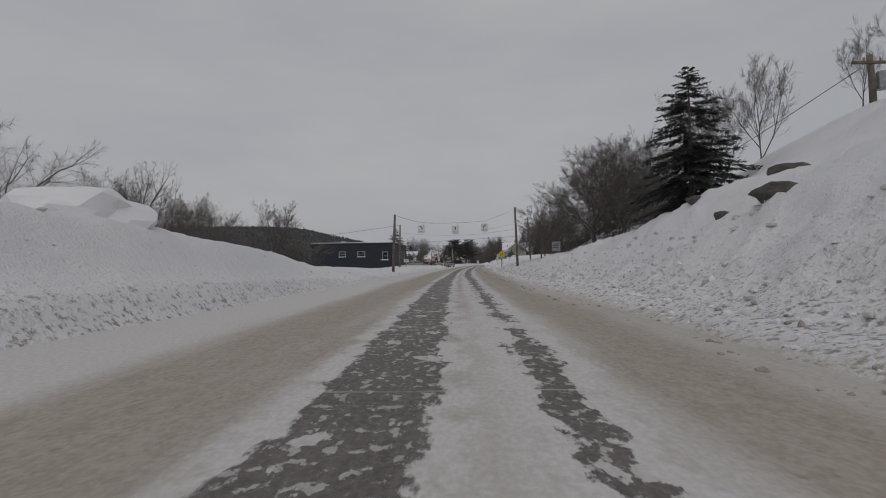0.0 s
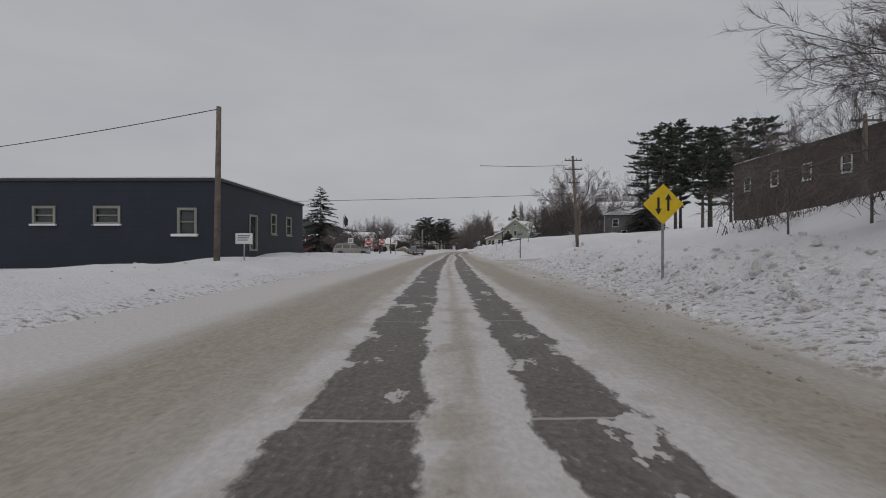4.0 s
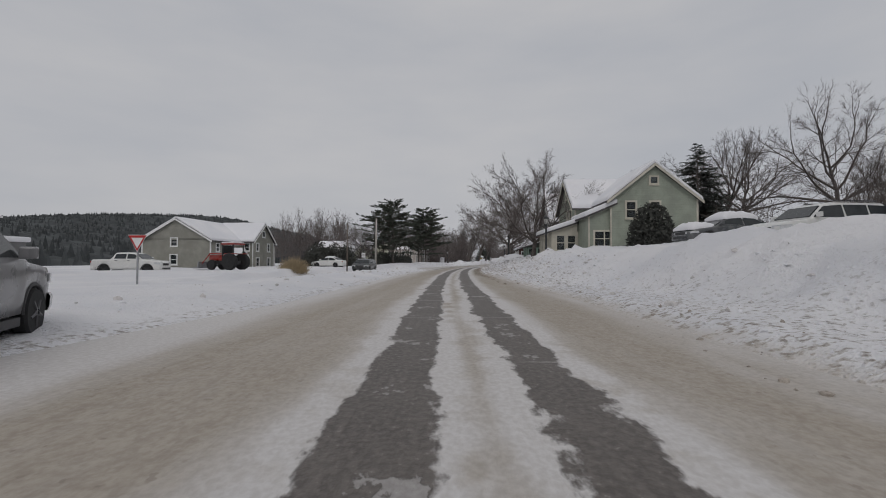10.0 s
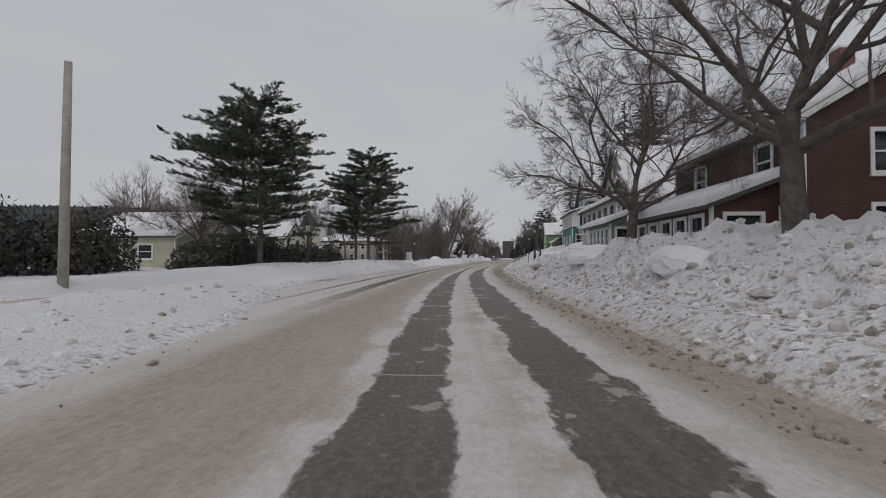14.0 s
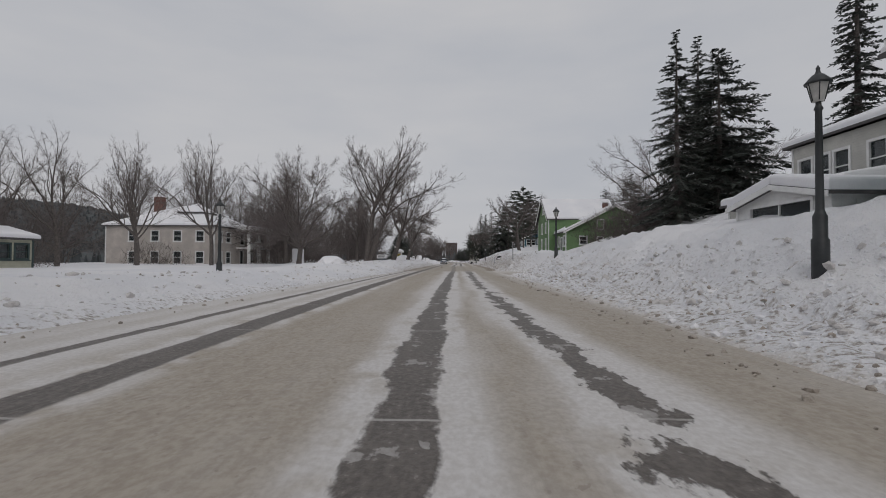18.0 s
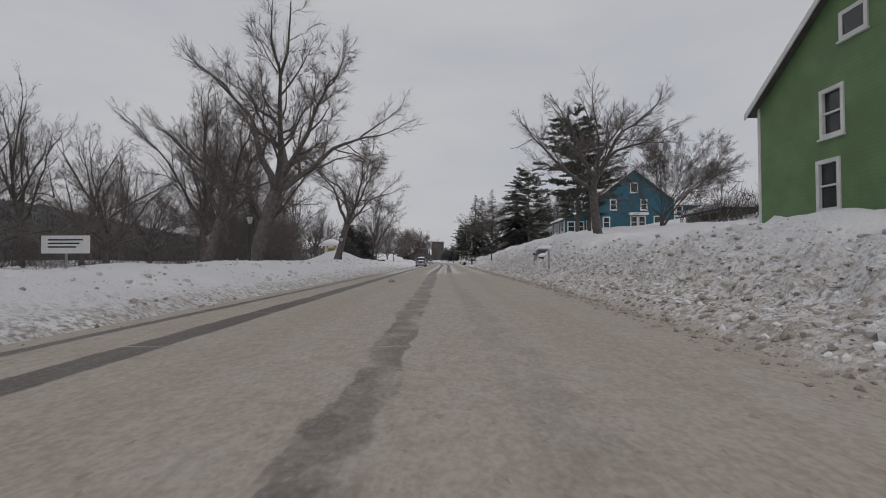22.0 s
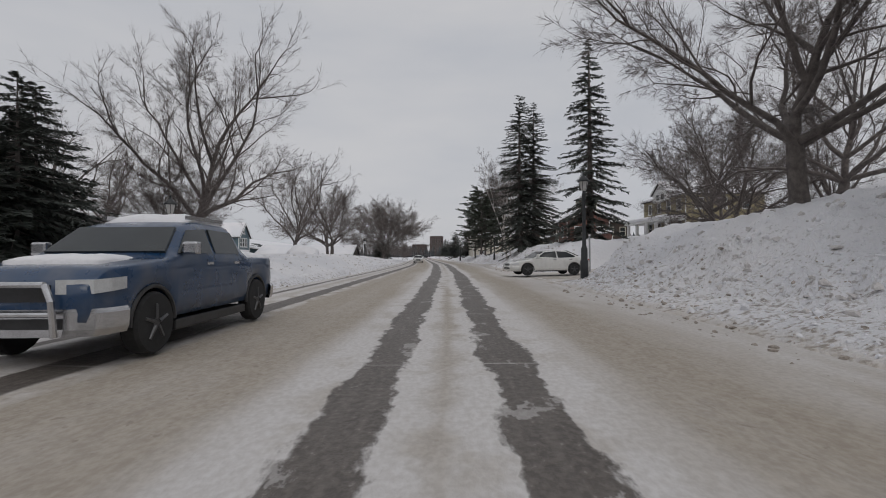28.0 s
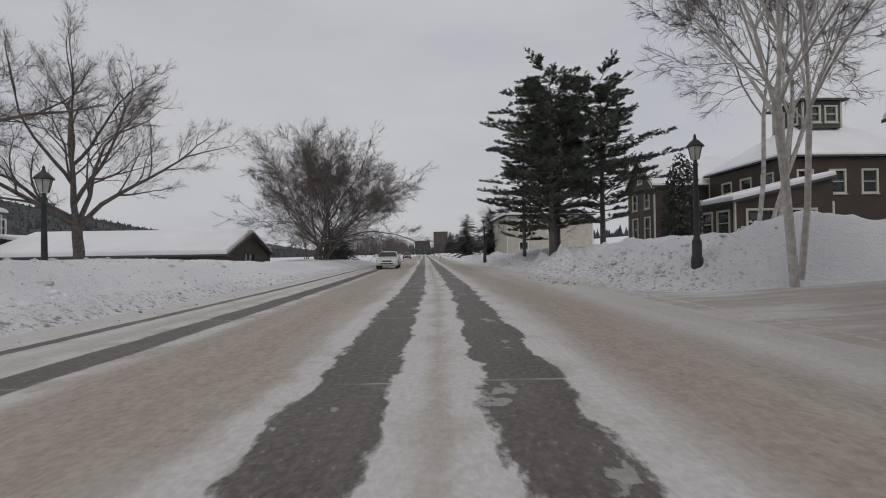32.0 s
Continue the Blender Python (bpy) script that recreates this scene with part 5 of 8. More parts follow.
        bm = bmesh.new()
        self.panel(bm, ff, L, z0, eave, front)
        self.panel(bm, fn, D, z0, eave, near)
        self.panel(bm, lambda a, dep, z: (s0 + a, v1 - dep, z), L, z0, eave, ())
        self.panel(bm, lambda a, dep, z: (s1 - dep, v0 + a, z), D, z0, eave, ())
        sm, vm = (s0 + s1) / 2, (v0 + v1) / 2
        if roof == "front":
            for v in (v0, v1 - 0.16):
                for w in (v, v + 0.16):
                    self.quad(bm, (s0, w, eave), (s1, w, eave), (sm, w, ridge))
        if roof == "side":
            for s in (s0, s1 - 0.16):
                for w in (s, s + 0.16):
                    self.quad(bm, (w, v0, eave), (w, v1, eave), (w, vm, ridge))
        if roof == "shed":
            for s in (s0, s1 - 0.16):
                self.quad(bm, (s, v0, eave), (s, v1, eave), (s, v1, ridge))
        part("wall", bm, wall, self.ob)
        for k, (a, z, w, h, *rest) in enumerate(front):
            self.window(ff, a, z, w, h, trim, name=rest[0] if rest else "window", rail=not rest)
        for a, z, w, h, *rest in near:
            self.window(fn, a, z, w, h, trim, name=rest[0] if rest else "window", rail=not rest)
        for face, a, z, w, h in attic:
            self.window(ff if face == "front" else fn, a, z, w, h, trim, proud=0.05, deep=-0.02)
        if corner:
            for s in (s0, s1):
                self.block("corner_board", s - 0.07, s + 0.07, v0 - 0.03, v0 + 0.07, z0, eave, trim)
            self.block("corner_board", s0 - 0.03, s0 + 0.07, v1 - 0.07, v1 + 0.07, z0, eave, trim)
        self.roof(s0, s1, v0, v1, eave, ridge, roof, over, snow, roofmat or SHINGLE, trim)

    def slab(self, name, tops, thick, material, parent=None, bevel=0.0):
        """A slab over one roof slope: corner points of its underside and a thickness upward."""
        bm = bmesh.new()
        lo = [bm.verts.new(self.at(*p)) for p in tops]
        hi = [bm.verts.new(self.at(p[0], p[1], p[2] + thick)) for p in tops]
        n = len(lo)
        bm.faces.new(lo), bm.faces.new(hi[::-1])
        for i in range(n):
            bm.faces.new((lo[i], hi[i], hi[(i + 1) % n], lo[(i + 1) % n]))
        if bevel:
            bmesh.ops.recalc_face_normals(bm, faces=bm.faces)
            bmesh.ops.bevel(bm, geom=[e for e in bm.edges if all(v in hi for v in e.verts)], offset=bevel, segments=3, affect="EDGES", profile=0.5)
        return part(name, bm, material, parent or self.ob)

    def slope(self, pts, snow, mat, trim, inset=0.06):
        base = self.slab("roof", pts, 0.14, mat)
        if snow:
            c = [sum(p[k] for p in pts) / len(pts) for k in range(3)]
            ins = [tuple(c[k] + (p[k] - c[k]) * (1 - inset / 4) for k in range(3)) for p in pts]
            self.slab("snow_cover", [(p[0], p[1], p[2] + 0.144) for p in ins], snow, SNOW, base, bevel=min(0.16, snow * 0.55))
        return base

    def roof(self, s0, s1, v0, v1, eave, ridge, kind, o, snow, mat, trim):
        sm, vm = (s0 + s1) / 2, (v0 + v1) / 2
        if kind == "front":
            m = (ridge - eave) / (sm - s0)
            for s, e in ((s0, -o), (s1, o)):
                self.slope([(s + e, v0 - o, eave - m * o), (s + e, v1 + o, eave - m * o), (sm, v1 + o, ridge), (sm, v0 - o, ridge)], snow, mat, trim)
                self.slab("bargeboard", [(s + e, v0 - o - 0.03, eave - m * o - 0.1), (sm, v0 - o - 0.03, ridge - 0.1), (sm, v0 - o + 0.02, ridge - 0.1), (s + e, v0 - o + 0.02, eave - m * o - 0.1)], 0.22, trim)
        elif kind == "side":
            m = (ridge - eave) / (vm - v0)
            for v, e in ((v0, -o), (v1, o)):
                self.slope([(s0 - o, v + e, eave - m * o), (s1 + o, v + e, eave - m * o), (s1 + o, vm, ridge), (s0 - o, vm, ridge)], snow, mat, trim)
                self.slab("bargeboard", [(s0 - o - 0.03, v + e, eave - m * o - 0.1), (s0 - o - 0.03, vm, ridge - 0.1), (s0 - o + 0.02, vm, ridge - 0.1), (s0 - o + 0.02, v + e, eave - m * o - 0.1)], 0.22, trim)
        elif kind == "hip":
            r = min(s1 - s0, v1 - v0) / 2
            a, b = (s0 + r, s1 - r) if s1 - s0 > v1 - v0 else (sm, sm)
            c, d = (vm, vm) if s1 - s0 > v1 - v0 else (v0 + r, v1 - r)
            P = [(s0 - o, v0 - o, eave), (s1 + o, v0 - o, eave), (s1 + o, v1 + o, eave), (s0 - o, v1 + o, eave)]
            for pts in ([P[0], P[1], (b, c, ridge), (a, c, ridge)], [P[3], P[2], (b, d, ridge), (a, d, ridge)],
                        [P[0], P[3], (a, d, ridge), (a, c, ridge)], [P[1], P[2], (b, d, ridge), (b, c, ridge)]):
                pts = [p for i, p in enumerate(pts) if p not in pts[:i]]
                self.slope(pts, snow, mat, trim, 0.0)
        elif kind == "shed":
            m = (ridge - eave) / (v1 - v0)
            self.slope([(s0 - o, v0 - o, eave - m * o), (s1 + o, v0 - o, eave - m * o), (s1 + o, v1, ridge), (s0 - o, v1, ridge)], snow, mat, trim)
        else:
            self.slope([(s0 - o, v0 - o, eave), (s1 + o, v0 - o, eave), (s1 + o, v1 + o, eave), (s0 - o, v1 + o, eave)], snow, mat, trim)

    def chimney(self, s, v, z0, z1, w=0.6):
        self.block("chimney", s - w / 2, s + w / 2, v - w / 2, v + w / 2, z0, z1, REDBRICK, bevel=0.02)
        self.block("snow_cover", s - w / 2, s + w / 2, v - w / 2, v + w / 2, z1 + 0.004, z1 + 0.16, SNOW, bevel=0.05)


def row(start, step, count, z, w, h, *tag):
    return [(start + k * step, z, w, h, *tag) for k in range(count)]


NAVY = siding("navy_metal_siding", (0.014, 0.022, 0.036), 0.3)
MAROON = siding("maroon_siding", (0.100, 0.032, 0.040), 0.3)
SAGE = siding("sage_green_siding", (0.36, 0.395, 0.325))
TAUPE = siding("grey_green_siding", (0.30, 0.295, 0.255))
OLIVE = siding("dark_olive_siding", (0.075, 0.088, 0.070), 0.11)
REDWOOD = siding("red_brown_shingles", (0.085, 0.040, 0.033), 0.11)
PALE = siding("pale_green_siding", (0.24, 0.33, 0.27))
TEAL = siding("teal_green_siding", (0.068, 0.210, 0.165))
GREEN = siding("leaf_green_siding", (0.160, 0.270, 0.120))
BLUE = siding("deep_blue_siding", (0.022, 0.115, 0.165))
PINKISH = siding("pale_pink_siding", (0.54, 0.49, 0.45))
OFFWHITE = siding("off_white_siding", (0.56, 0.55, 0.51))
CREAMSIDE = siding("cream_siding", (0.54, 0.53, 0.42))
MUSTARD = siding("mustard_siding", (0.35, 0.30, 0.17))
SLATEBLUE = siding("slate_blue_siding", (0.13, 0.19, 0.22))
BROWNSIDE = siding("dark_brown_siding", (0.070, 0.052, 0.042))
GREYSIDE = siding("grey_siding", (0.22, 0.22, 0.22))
TEALTRIM = varied("dark_teal_trim", (0.04, 0.066, 0.066), 0.6, 0.15, 3.0)

# dark flat-roofed building
h = House("flat_roofed_building", "long navy metal building with a flat roof and snowy sills", 81, 12.0, 0.0, -1, category="building")
h.volume(81, 95.5, 12.0, 26.6, -0.3, 4.75, 4.75, "flat", NAVY, TAUPE, front=[(4.0, 1.2, 1.0, 2.0, "door"), (7.5, 2.3, 0.8, 1.2), (10.5, 2.3, 1.0, 1.2)],
         near=[(1.2, 2.0, 0.8, 1.25), (5.2, 2.6, 1.2, 0.75), (8.6, 2.6, 1.0, 0.75)], over=0.12, snow=0.1, roofmat=BLACK, corner=False)
for v in (13.0, 17.0, 20.4):
    h.block("snow_cover", 80.85, 80.99, v, v + 1.4, 1.86 if v < 14 else 2.42, 2.0 if v < 14 else 2.52, SNOW, bevel=0.03)
h.block("roof_vent", 86, 86.8, 22, 22.8, 4.9, 5.5, STEEL)
# red building
h = House("commercial_building", "low maroon building with a white fascia and a snowy flat roof", 158, 30, 0.0, -1, category="building")
h.volume(158, 172, 30, 47, -0.2, 4.0, 4.0, "flat", MAROON, WHITE, front=[(2.6, 2.5, 1.1, 0.75), (8.6, 2.5, 1.1, 0.75)], near=[(2.0, 2.6, 1.1, 0.7), (5.2, 2.6, 1.1, 0.7), (9, 2.6, 1.1, 0.7)], over=0.3, snow=0.35, roofmat=WHITE)
h.block("entry_porch", 170, 172.4, 28.2, 29.98, 0.0, 2.4, GREYSIDE)
h.block("snow_cover", 169.8, 172.6, 28.0, 29.98, 2.404, 2.75, SNOW, bevel=0.12)
# grey-green double house on the left
h = House("apartment_house", "two-storey grey-green house with snowy gable roofs", 200, 27, 0.0, -1)
h.volume(196, 214, 29.6, 38.2, -0.1, 3.7, 6.2, "side", TAUPE, WHITE, near=[(4.2, 3.0, 0.75, 0.9), (4.2, 0.8, 0.8, 1.1)], front=[(1.2, 2.4, 0.7, 0.9), (4.2, 2.4, 0.7, 0.9), (1.2, 0.5, 0.9, 1.1), (14.5, 2.4, 0.8, 0.9), (15, 0.5, 0.9, 1.1)], snow=0.25)
h.volume(203.2, 209.6, 27.9, 33.5, -0.1, 3.9, 6.3, "front", TAUPE, WHITE, front=[(1.0, 2.6, 0.75, 1.0), (4.4, 2.6, 0.75, 1.0), (1.0, 0.5, 0.9, 1.1), (4.4, 0.5, 0.9, 1.1)], near=[(0.5, 2.6, 0.7, 0.9)], attic=[("front", 2.85, 4.6, 0.7, 0.7)], snow=0.25)
h.volume(199.6, 201.4, 28.0, 29.55, -0.1, 1.9, 2.6, "front", WHITE, WHITE, front=[(0.45, 0.0, 0.9, 1.8, "door")], snow=0.2)
# brown building up the hill, house beyond the leaning pole
h = House("brick_building", "long brown brick building on the hilltop under snow", 84, 38, 7.0, 1, category="building")
h.volume(84, 120, 38, 50, 5.0, 12.2, 12.2, "flat", DARKBRICK, WHITE, front=row(2.5, 5.0, 7, 8.6, 1.1, 1.6), near=[(2, 8.6, 1.1, 1.6), (7, 8.6, 1.1, 1.6)], over=0.1, snow=0.1, corner=False)
h = House("house", "grey two-storey house with a snowy roof among pines", 141, 27, 3.5, 1, group="street houses")
h.volume(141, 150, 27, 37, 2.6, 7.2, 9.6, "front", GREYSIDE, WHITE, near=[(1.5, 5.2, 0.9, 1.2), (6, 5.2, 0.9, 1.2), (3, 3.2, 0.9, 1.2)], front=[(2, 5.2, 0.9, 1.2), (5.5, 5.2, 0.9, 1.2)], snow=0.3)
h = House("house", "brown house with a snowy roof behind tall pines", 116, 46, 4.0, 1, group="street houses")
h.volume(116, 127, 44, 54, 3.0, 7.6, 10.2, "side", BROWNSIDE, WHITE, near=[(2, 5.4, 1, 1.3), (6, 5.4, 1, 1.3)], front=[(2, 5.4, 1, 1.3), (6, 5.4, 1, 1.3)], snow=0.3)
# sage green house
h = House("house", "sage green clapboard house with cream trim and snowy gables", 178, 10.4, 2.2, 1, group="street houses")
h.volume(178, 187, 11.9, 18.4, 1.5, 6.0, 8.6, "side", SAGE, CREAM, near=[(1.2, 4.6, 0.7, 1.2), (3.0, 4.6, 0.7, 1.2), (2.3, 2.4, 1.5, 1.15), (4.9, 2.4, 0.8, 1.15)], front=[(5.6, 4.4, 0.75, 1.4), (6.6, 4.4, 0.75, 1.4)], attic=[("near", 3.0, 7.2, 0.55, 0.5)], snow=0.3)
h.volume(182.4, 188.8, 10.25, 16, 1.5, 5.9, 8.5, "front", SAGE, CREAM, front=[(1.2, 4.3, 0.8, 1.5), (2.2, 4.3, 0.8, 1.5), (4.6, 2.6, 1.1, 1.4)], attic=[("front", 2.8, 7.0, 0.6, 0.7)], snow=0.3)
h.volume(178.2, 182.3, 10.3, 12.4, 1.5, 4.7, 5.6, "shed", SAGE, CREAM, near=[(0.45, 2.45, 1.5, 1.1)], snow=0.35)
h.volume(181.4, 187.4, 8.1, 10.22, 1.4, 3.7, 4.4, "shed", CREAM, CREAM, front=row(0.3, 0.92, 6, 2.2, 0.65, 1.2), near=[(0.4, 2.2, 0.65, 1.2), (1.3, 2.2, 0.65, 1.2)], snow=0.35)
h.chimney(186, 16.6, 7.6, 9.6)
# dark olive house with glazed porch
h = House("house", "dark olive shingled house with white window trim and a steep roof", 197, 9.6, 1.2, 1, group="street houses")
h.volume(196.2, 204.8, 10.6, 20.5, 0.3, 5.8, 9.3, "front", OLIVE, WHITE, front=[(1.7, 4.5, 0.95, 1.4), (3.9, 4.5, 0.95, 1.4), (6.1, 4.5, 0.75, 1.4), (0.7, 1.8, 1.7, 1.35)], near=[(2.0, 4.2, 0.9, 1.4), (6.5, 4.2, 0.9, 1.4), (2.0, 1.6, 1.4, 1.2)], attic=[("front", 3.9, 7.0, 0.8, 0.9)], snow=0.25)
h.volume(199.0, 202.6, 8.1, 10.55, 0.3, 2.95, 3.7, "shed", OLIVE, PALE, front=[(0.25, 1.7, 0.75, 1.1), (1.25, 0.9, 0.9, 2.0, "door"), (2.5, 1.7, 0.75, 1.1)], near=[(0.25, 1.7, 0.85, 1.1), (1.3, 1.7, 0.85, 1.1)], snow=0.55)
h.chimney(200.5, 15.0, 8.8, 10.6)
# red-brown house
h = House("house", "red-brown shingled house with a gambrel-like snowy roof and porch", 214, 10.5, 1.3, 1, group="street houses")
h.volume(213, 222, 10.6, 20, 0.4, 5.8, 8.6, "side", REDWOOD, WHITE, near=[(2.2, 4.0, 1.0, 1.3), (6, 4.0, 1.0, 1.3), (2.2, 1.6, 1.2, 1.3)], front=[(1.5, 4.1, 0.9, 1.2), (6, 4.1, 0.9, 1.2)], snow=0.25)
h.volume(214, 221, 8.2, 10.55, 0.4, 3.0, 3.9, "shed", REDWOOD, WHITE, front=row(0.5, 1.3, 5, 1.6, 0.9, 1.1), near=[(0.5, 1.6, 1.2, 1.1)], snow=0.35)
h.chimney(217, 15, 8.0, 9.6)
h = House("house", "small pale green house with a glazed front porch", 227, 9.4, 1.5, 1, group="street houses")
h.volume(226, 232, 10.0, 18, 0.8, 4.6, 6.6, "front", PALE, WHITE, front=[(1, 3.4, 0.8, 1.0), (4, 3.4, 0.8, 1.0)], near=[(2, 2.6, 0.9, 1.2)], snow=0.25)
h.volume(226.4, 231.6, 8.4, 9.96, 0.8, 3.3, 3.9, "shed", PALE, WHITE, front=row(0.3, 0.95, 5, 1.9, 0.65, 1.1), near=[(0.4, 1.9, 0.8, 1.1)], snow=0.3)
# off-white house with screened porch
h = House("house", "tall off-white house with a screened porch above the bank", 236, 13, 2.5, 1, group="street houses")
h.volume(233.4, 239.2, 11.5, 22, 1.8, 7.3, 9.9, "front", OFFWHITE, GREYSIDE, front=[(0.9, 5.9, 0.75, 1.2), (2.3, 5.9, 0.75, 1.2), (4.2, 5.9, 0.75, 1.2)], near=[(2, 5.6, 0.9, 1.3), (6.5, 5.6, 0.9, 1.3)], attic=[("front", 2.6, 7.9, 0.55, 0.8)], snow=0.2)
h.volume(227.6, 237.6, 9.2, 11.45, 1.6, 4.9, 5.7, "shed", OFFWHITE, WHITE, front=row(0.35, 1.64, 6, 3.2, 1.3, 1.45, "porch_screen"), near=[(0.3, 3.2, 1.6, 1.45, "porch_screen")], snow=0.28)
# teal house with enclosed upper porch
h = House("house", "teal green house with a white enclosed porch above a basement", 258, 11.6, 2.8, 1, group="street houses")
h.volume(259.4, 268.6, 13.8, 24, 2.2, 8.5, 12.3, "front", TEAL, WHITE, front=[(2.6, 7.9, 0.75, 1.0), (3.8, 7.9, 0.75, 1.0), (5.8, 7.9, 0.75, 1.0)], near=[(3.0, 5.4, 1.8, 1.0), (8.0, 5.4, 1.2, 1.0), (8.2, 7.6, 0.8, 0.6), (2.6, 3.1, 0.9, 0.7)], attic=[("front", 3.95, 9.9, 1.3, 0.8)], snow=0.22)
h.volume(257.4, 266.4, 11.5, 13.75, 2.2, 4.95, 4.95, "flat", TEAL, WHITE, front=[(1.2, 3.2, 1.1, 0.75), (4.2, 3.2, 1.1, 0.75), (6.9, 3.2, 0.8, 0.75)], near=[(0.5, 2.9, 0.8, 1.2)], over=0.02, snow=0.0)
h.volume(257.4, 266.4, 11.5, 13.75, 5.1, 6.85, 7.5, "shed", WHITE, WHITE, front=row(0.35, 1.22, 7, 5.35, 0.85, 1.15), near=[(0.9, 5.2, 0.85, 1.6, "door")], snow=0.2)
for k in range(8):
    h.block("step", 256.2 - k * 0.0 - 0.0, 257.3, 12.0 + k * 0.0, 13.2, 4.9 - k * 0.3, 5.0 - k * 0.3, WHITE) if k == 0 else h.block("step", 256.2 - k * 0.34, 256.54 - k * 0.34, 12.0, 13.2, 4.95 - k * 0.27, 5.05 - k * 0.27, SNOW)
# low white garage and white house beyond
h = House("garage", "low white garage under a thick rounded cap of snow", 272, 12.5, 2.5, 1, category="garage")
h.volume(271, 276.5, 13, 18.5, 2.2, 3.7, 4.3, "front", WHITE, WHITE, front=[(0.9, 2.4, 3.6, 1.2, "garage_door")], near=[(1, 2.7, 0.9, 0.7), (3, 2.7, 0.9, 0.7)], snow=0.45)
h = House("house", "off-white house with tall bay windows and a snowy porch", 274, 18.6, 4.0, 1, group="street houses")
h.volume(272, 281, 18.8, 28, 3.0, 7.6, 9.6, "hip", OFFWHITE, WHITE, front=[*row(0.8, 1.2, 3, 5.2, 0.9, 1.6), *row(5.2, 1.2, 3, 5.2, 0.9, 1.6)], near=[(1, 5.2, 1, 1.6), (4, 5.2, 1, 1.6)], snow=0.3)
h.volume(273, 281, 15.2, 18.7, 2.6, 4.3, 4.9, "shed", OFFWHITE, WHITE, front=[*row(0.6, 0.8, 2, 2.9, 0.65, 1.1), *row(3.0, 0.8, 2, 2.9, 0.65, 1.1)], near=[(0.6, 2.9, 0.8, 1.1)], snow=0.4)
# leaf green house
h = House("house", "leaf green clapboard house with white trim and two snowy gables", 316, 13.4, 2.4, 1, group="street houses")
h.volume(314.6, 320.6, 13.6, 26, 1.8, 5.0, 8.2, "side", GREEN, WHITE, near=[(1.8, 3.4, 0.85, 0.95), (4.0, 3.3, 0.75, 1.0), (6.6, 3.3, 0.75, 1.0), (4.0, 5.3, 0.75, 1.15), (7.2, 5.3, 0.75, 1.15), (9.6, 3.0, 0.8, 0.9)], front=[(0.3, 3.2, 1.0, 1.25), (1.9, 2.2, 0.9, 2.05, "door"), (3.6, 3.2, 0.9, 1.25)], snow=0.25)
h.volume(320.7, 329.2, 12.6, 22, 1.8, 7.2, 10.2, "front", GREEN, WHITE, front=[(1.6, 5.3, 0.75, 1.4), (4.6, 5.3, 0.75, 1.4), (1.6, 2.9, 0.75, 1.5), (4.8, 2.9, 0.75, 1.5)], near=[(3, 5.3, 0.8, 1.2)], attic=[("front", 3.7, 8.2, 0.8, 0.7)], snow=0.22)
h.chimney(318, 19.6, 7.2, 9.0)
for k in range(4):
    h.block("step", 316.4, 317.9, 13.5 - 0.3 * (k + 1), 13.5 - 0.3 * k, 1.6, 2.2 - 0.16 * k, WHITE)
# blue house, its garage
h = House("house", "deep blue clapboard house with white trim, porch and dormer", 382, 20, 4.4, 1, group="street houses")
h.volume(376, 388, 20.6, 31.8, 4.2, 9.4, 13.8, "side", BLUE, WHITE, near=[(1.4, 5.7, 0.8, 1.4), (5.2, 5.7, 0.8, 1.5), (6.3, 5.7, 0.8, 1.5), (8.4, 5.2, 0.9, 2.0, "door"), (2.4, 8.2, 0.75, 1.3), (6.6, 8.2, 0.75, 1.3)], front=[(0.8, 5.8, 1.3, 1.5), (8.6, 5.8, 1.6, 1.6)], attic=[("near", 5.2, 10.6, 0.9, 1.2)], snow=0.22)
h.volume(379.0, 386.4, 17.3, 20.55, 3.8, 7.0, 8.3, "shed", BLUE, WHITE, front=[(0.5, 5.4, 1.2, 1.3), (2.2, 4.8, 0.9, 2.0, "door"), *row(3.4, 1.0, 3, 5.4, 0.8, 1.3)], near=[(0.6, 5.4, 0.9, 1.3), (1.9, 5.4, 0.9, 1.3)], snow=0.25)
h.volume(379.4, 384.0, 20.0, 24, 8.5, 10.4, 11.6, "front", BLUE, WHITE, front=[(0.8, 8.9, 1.2, 1.2), (2.5, 8.9, 1.2, 1.2)], snow=0.2)
h.volume(379, 385, 31.9, 41, 5.0, 9.2, 11.6, "front", BLUE, WHITE, near=[(1.6, 7.6, 0.8, 1.3), (5, 7.6, 0.8, 1.3), (1.6, 5.6, 0.9, 0.7)], snow=0.25)
h.block("bay_hood", 375.4, 375.98, 25.4, 28.0, 7.4, 7.55, WHITE), h.block("snow_cover", 375.4, 375.98, 25.4, 28.0, 7.554, 7.75, SNOW, bevel=0.05)
h = House("garage", "pale green garage with a white door under a snowy hip roof", 351, 24, 4.0, 1, category="garage")
h.volume(350.5, 357.4, 24, 31, 3.4, 5.5, 7.0, "hip", PALE, WHITE, front=[(1.2, 3.7, 3.2, 1.7, "garage_door")], near=[(2, 4.2, 1.0, 0.8)], snow=0.3)
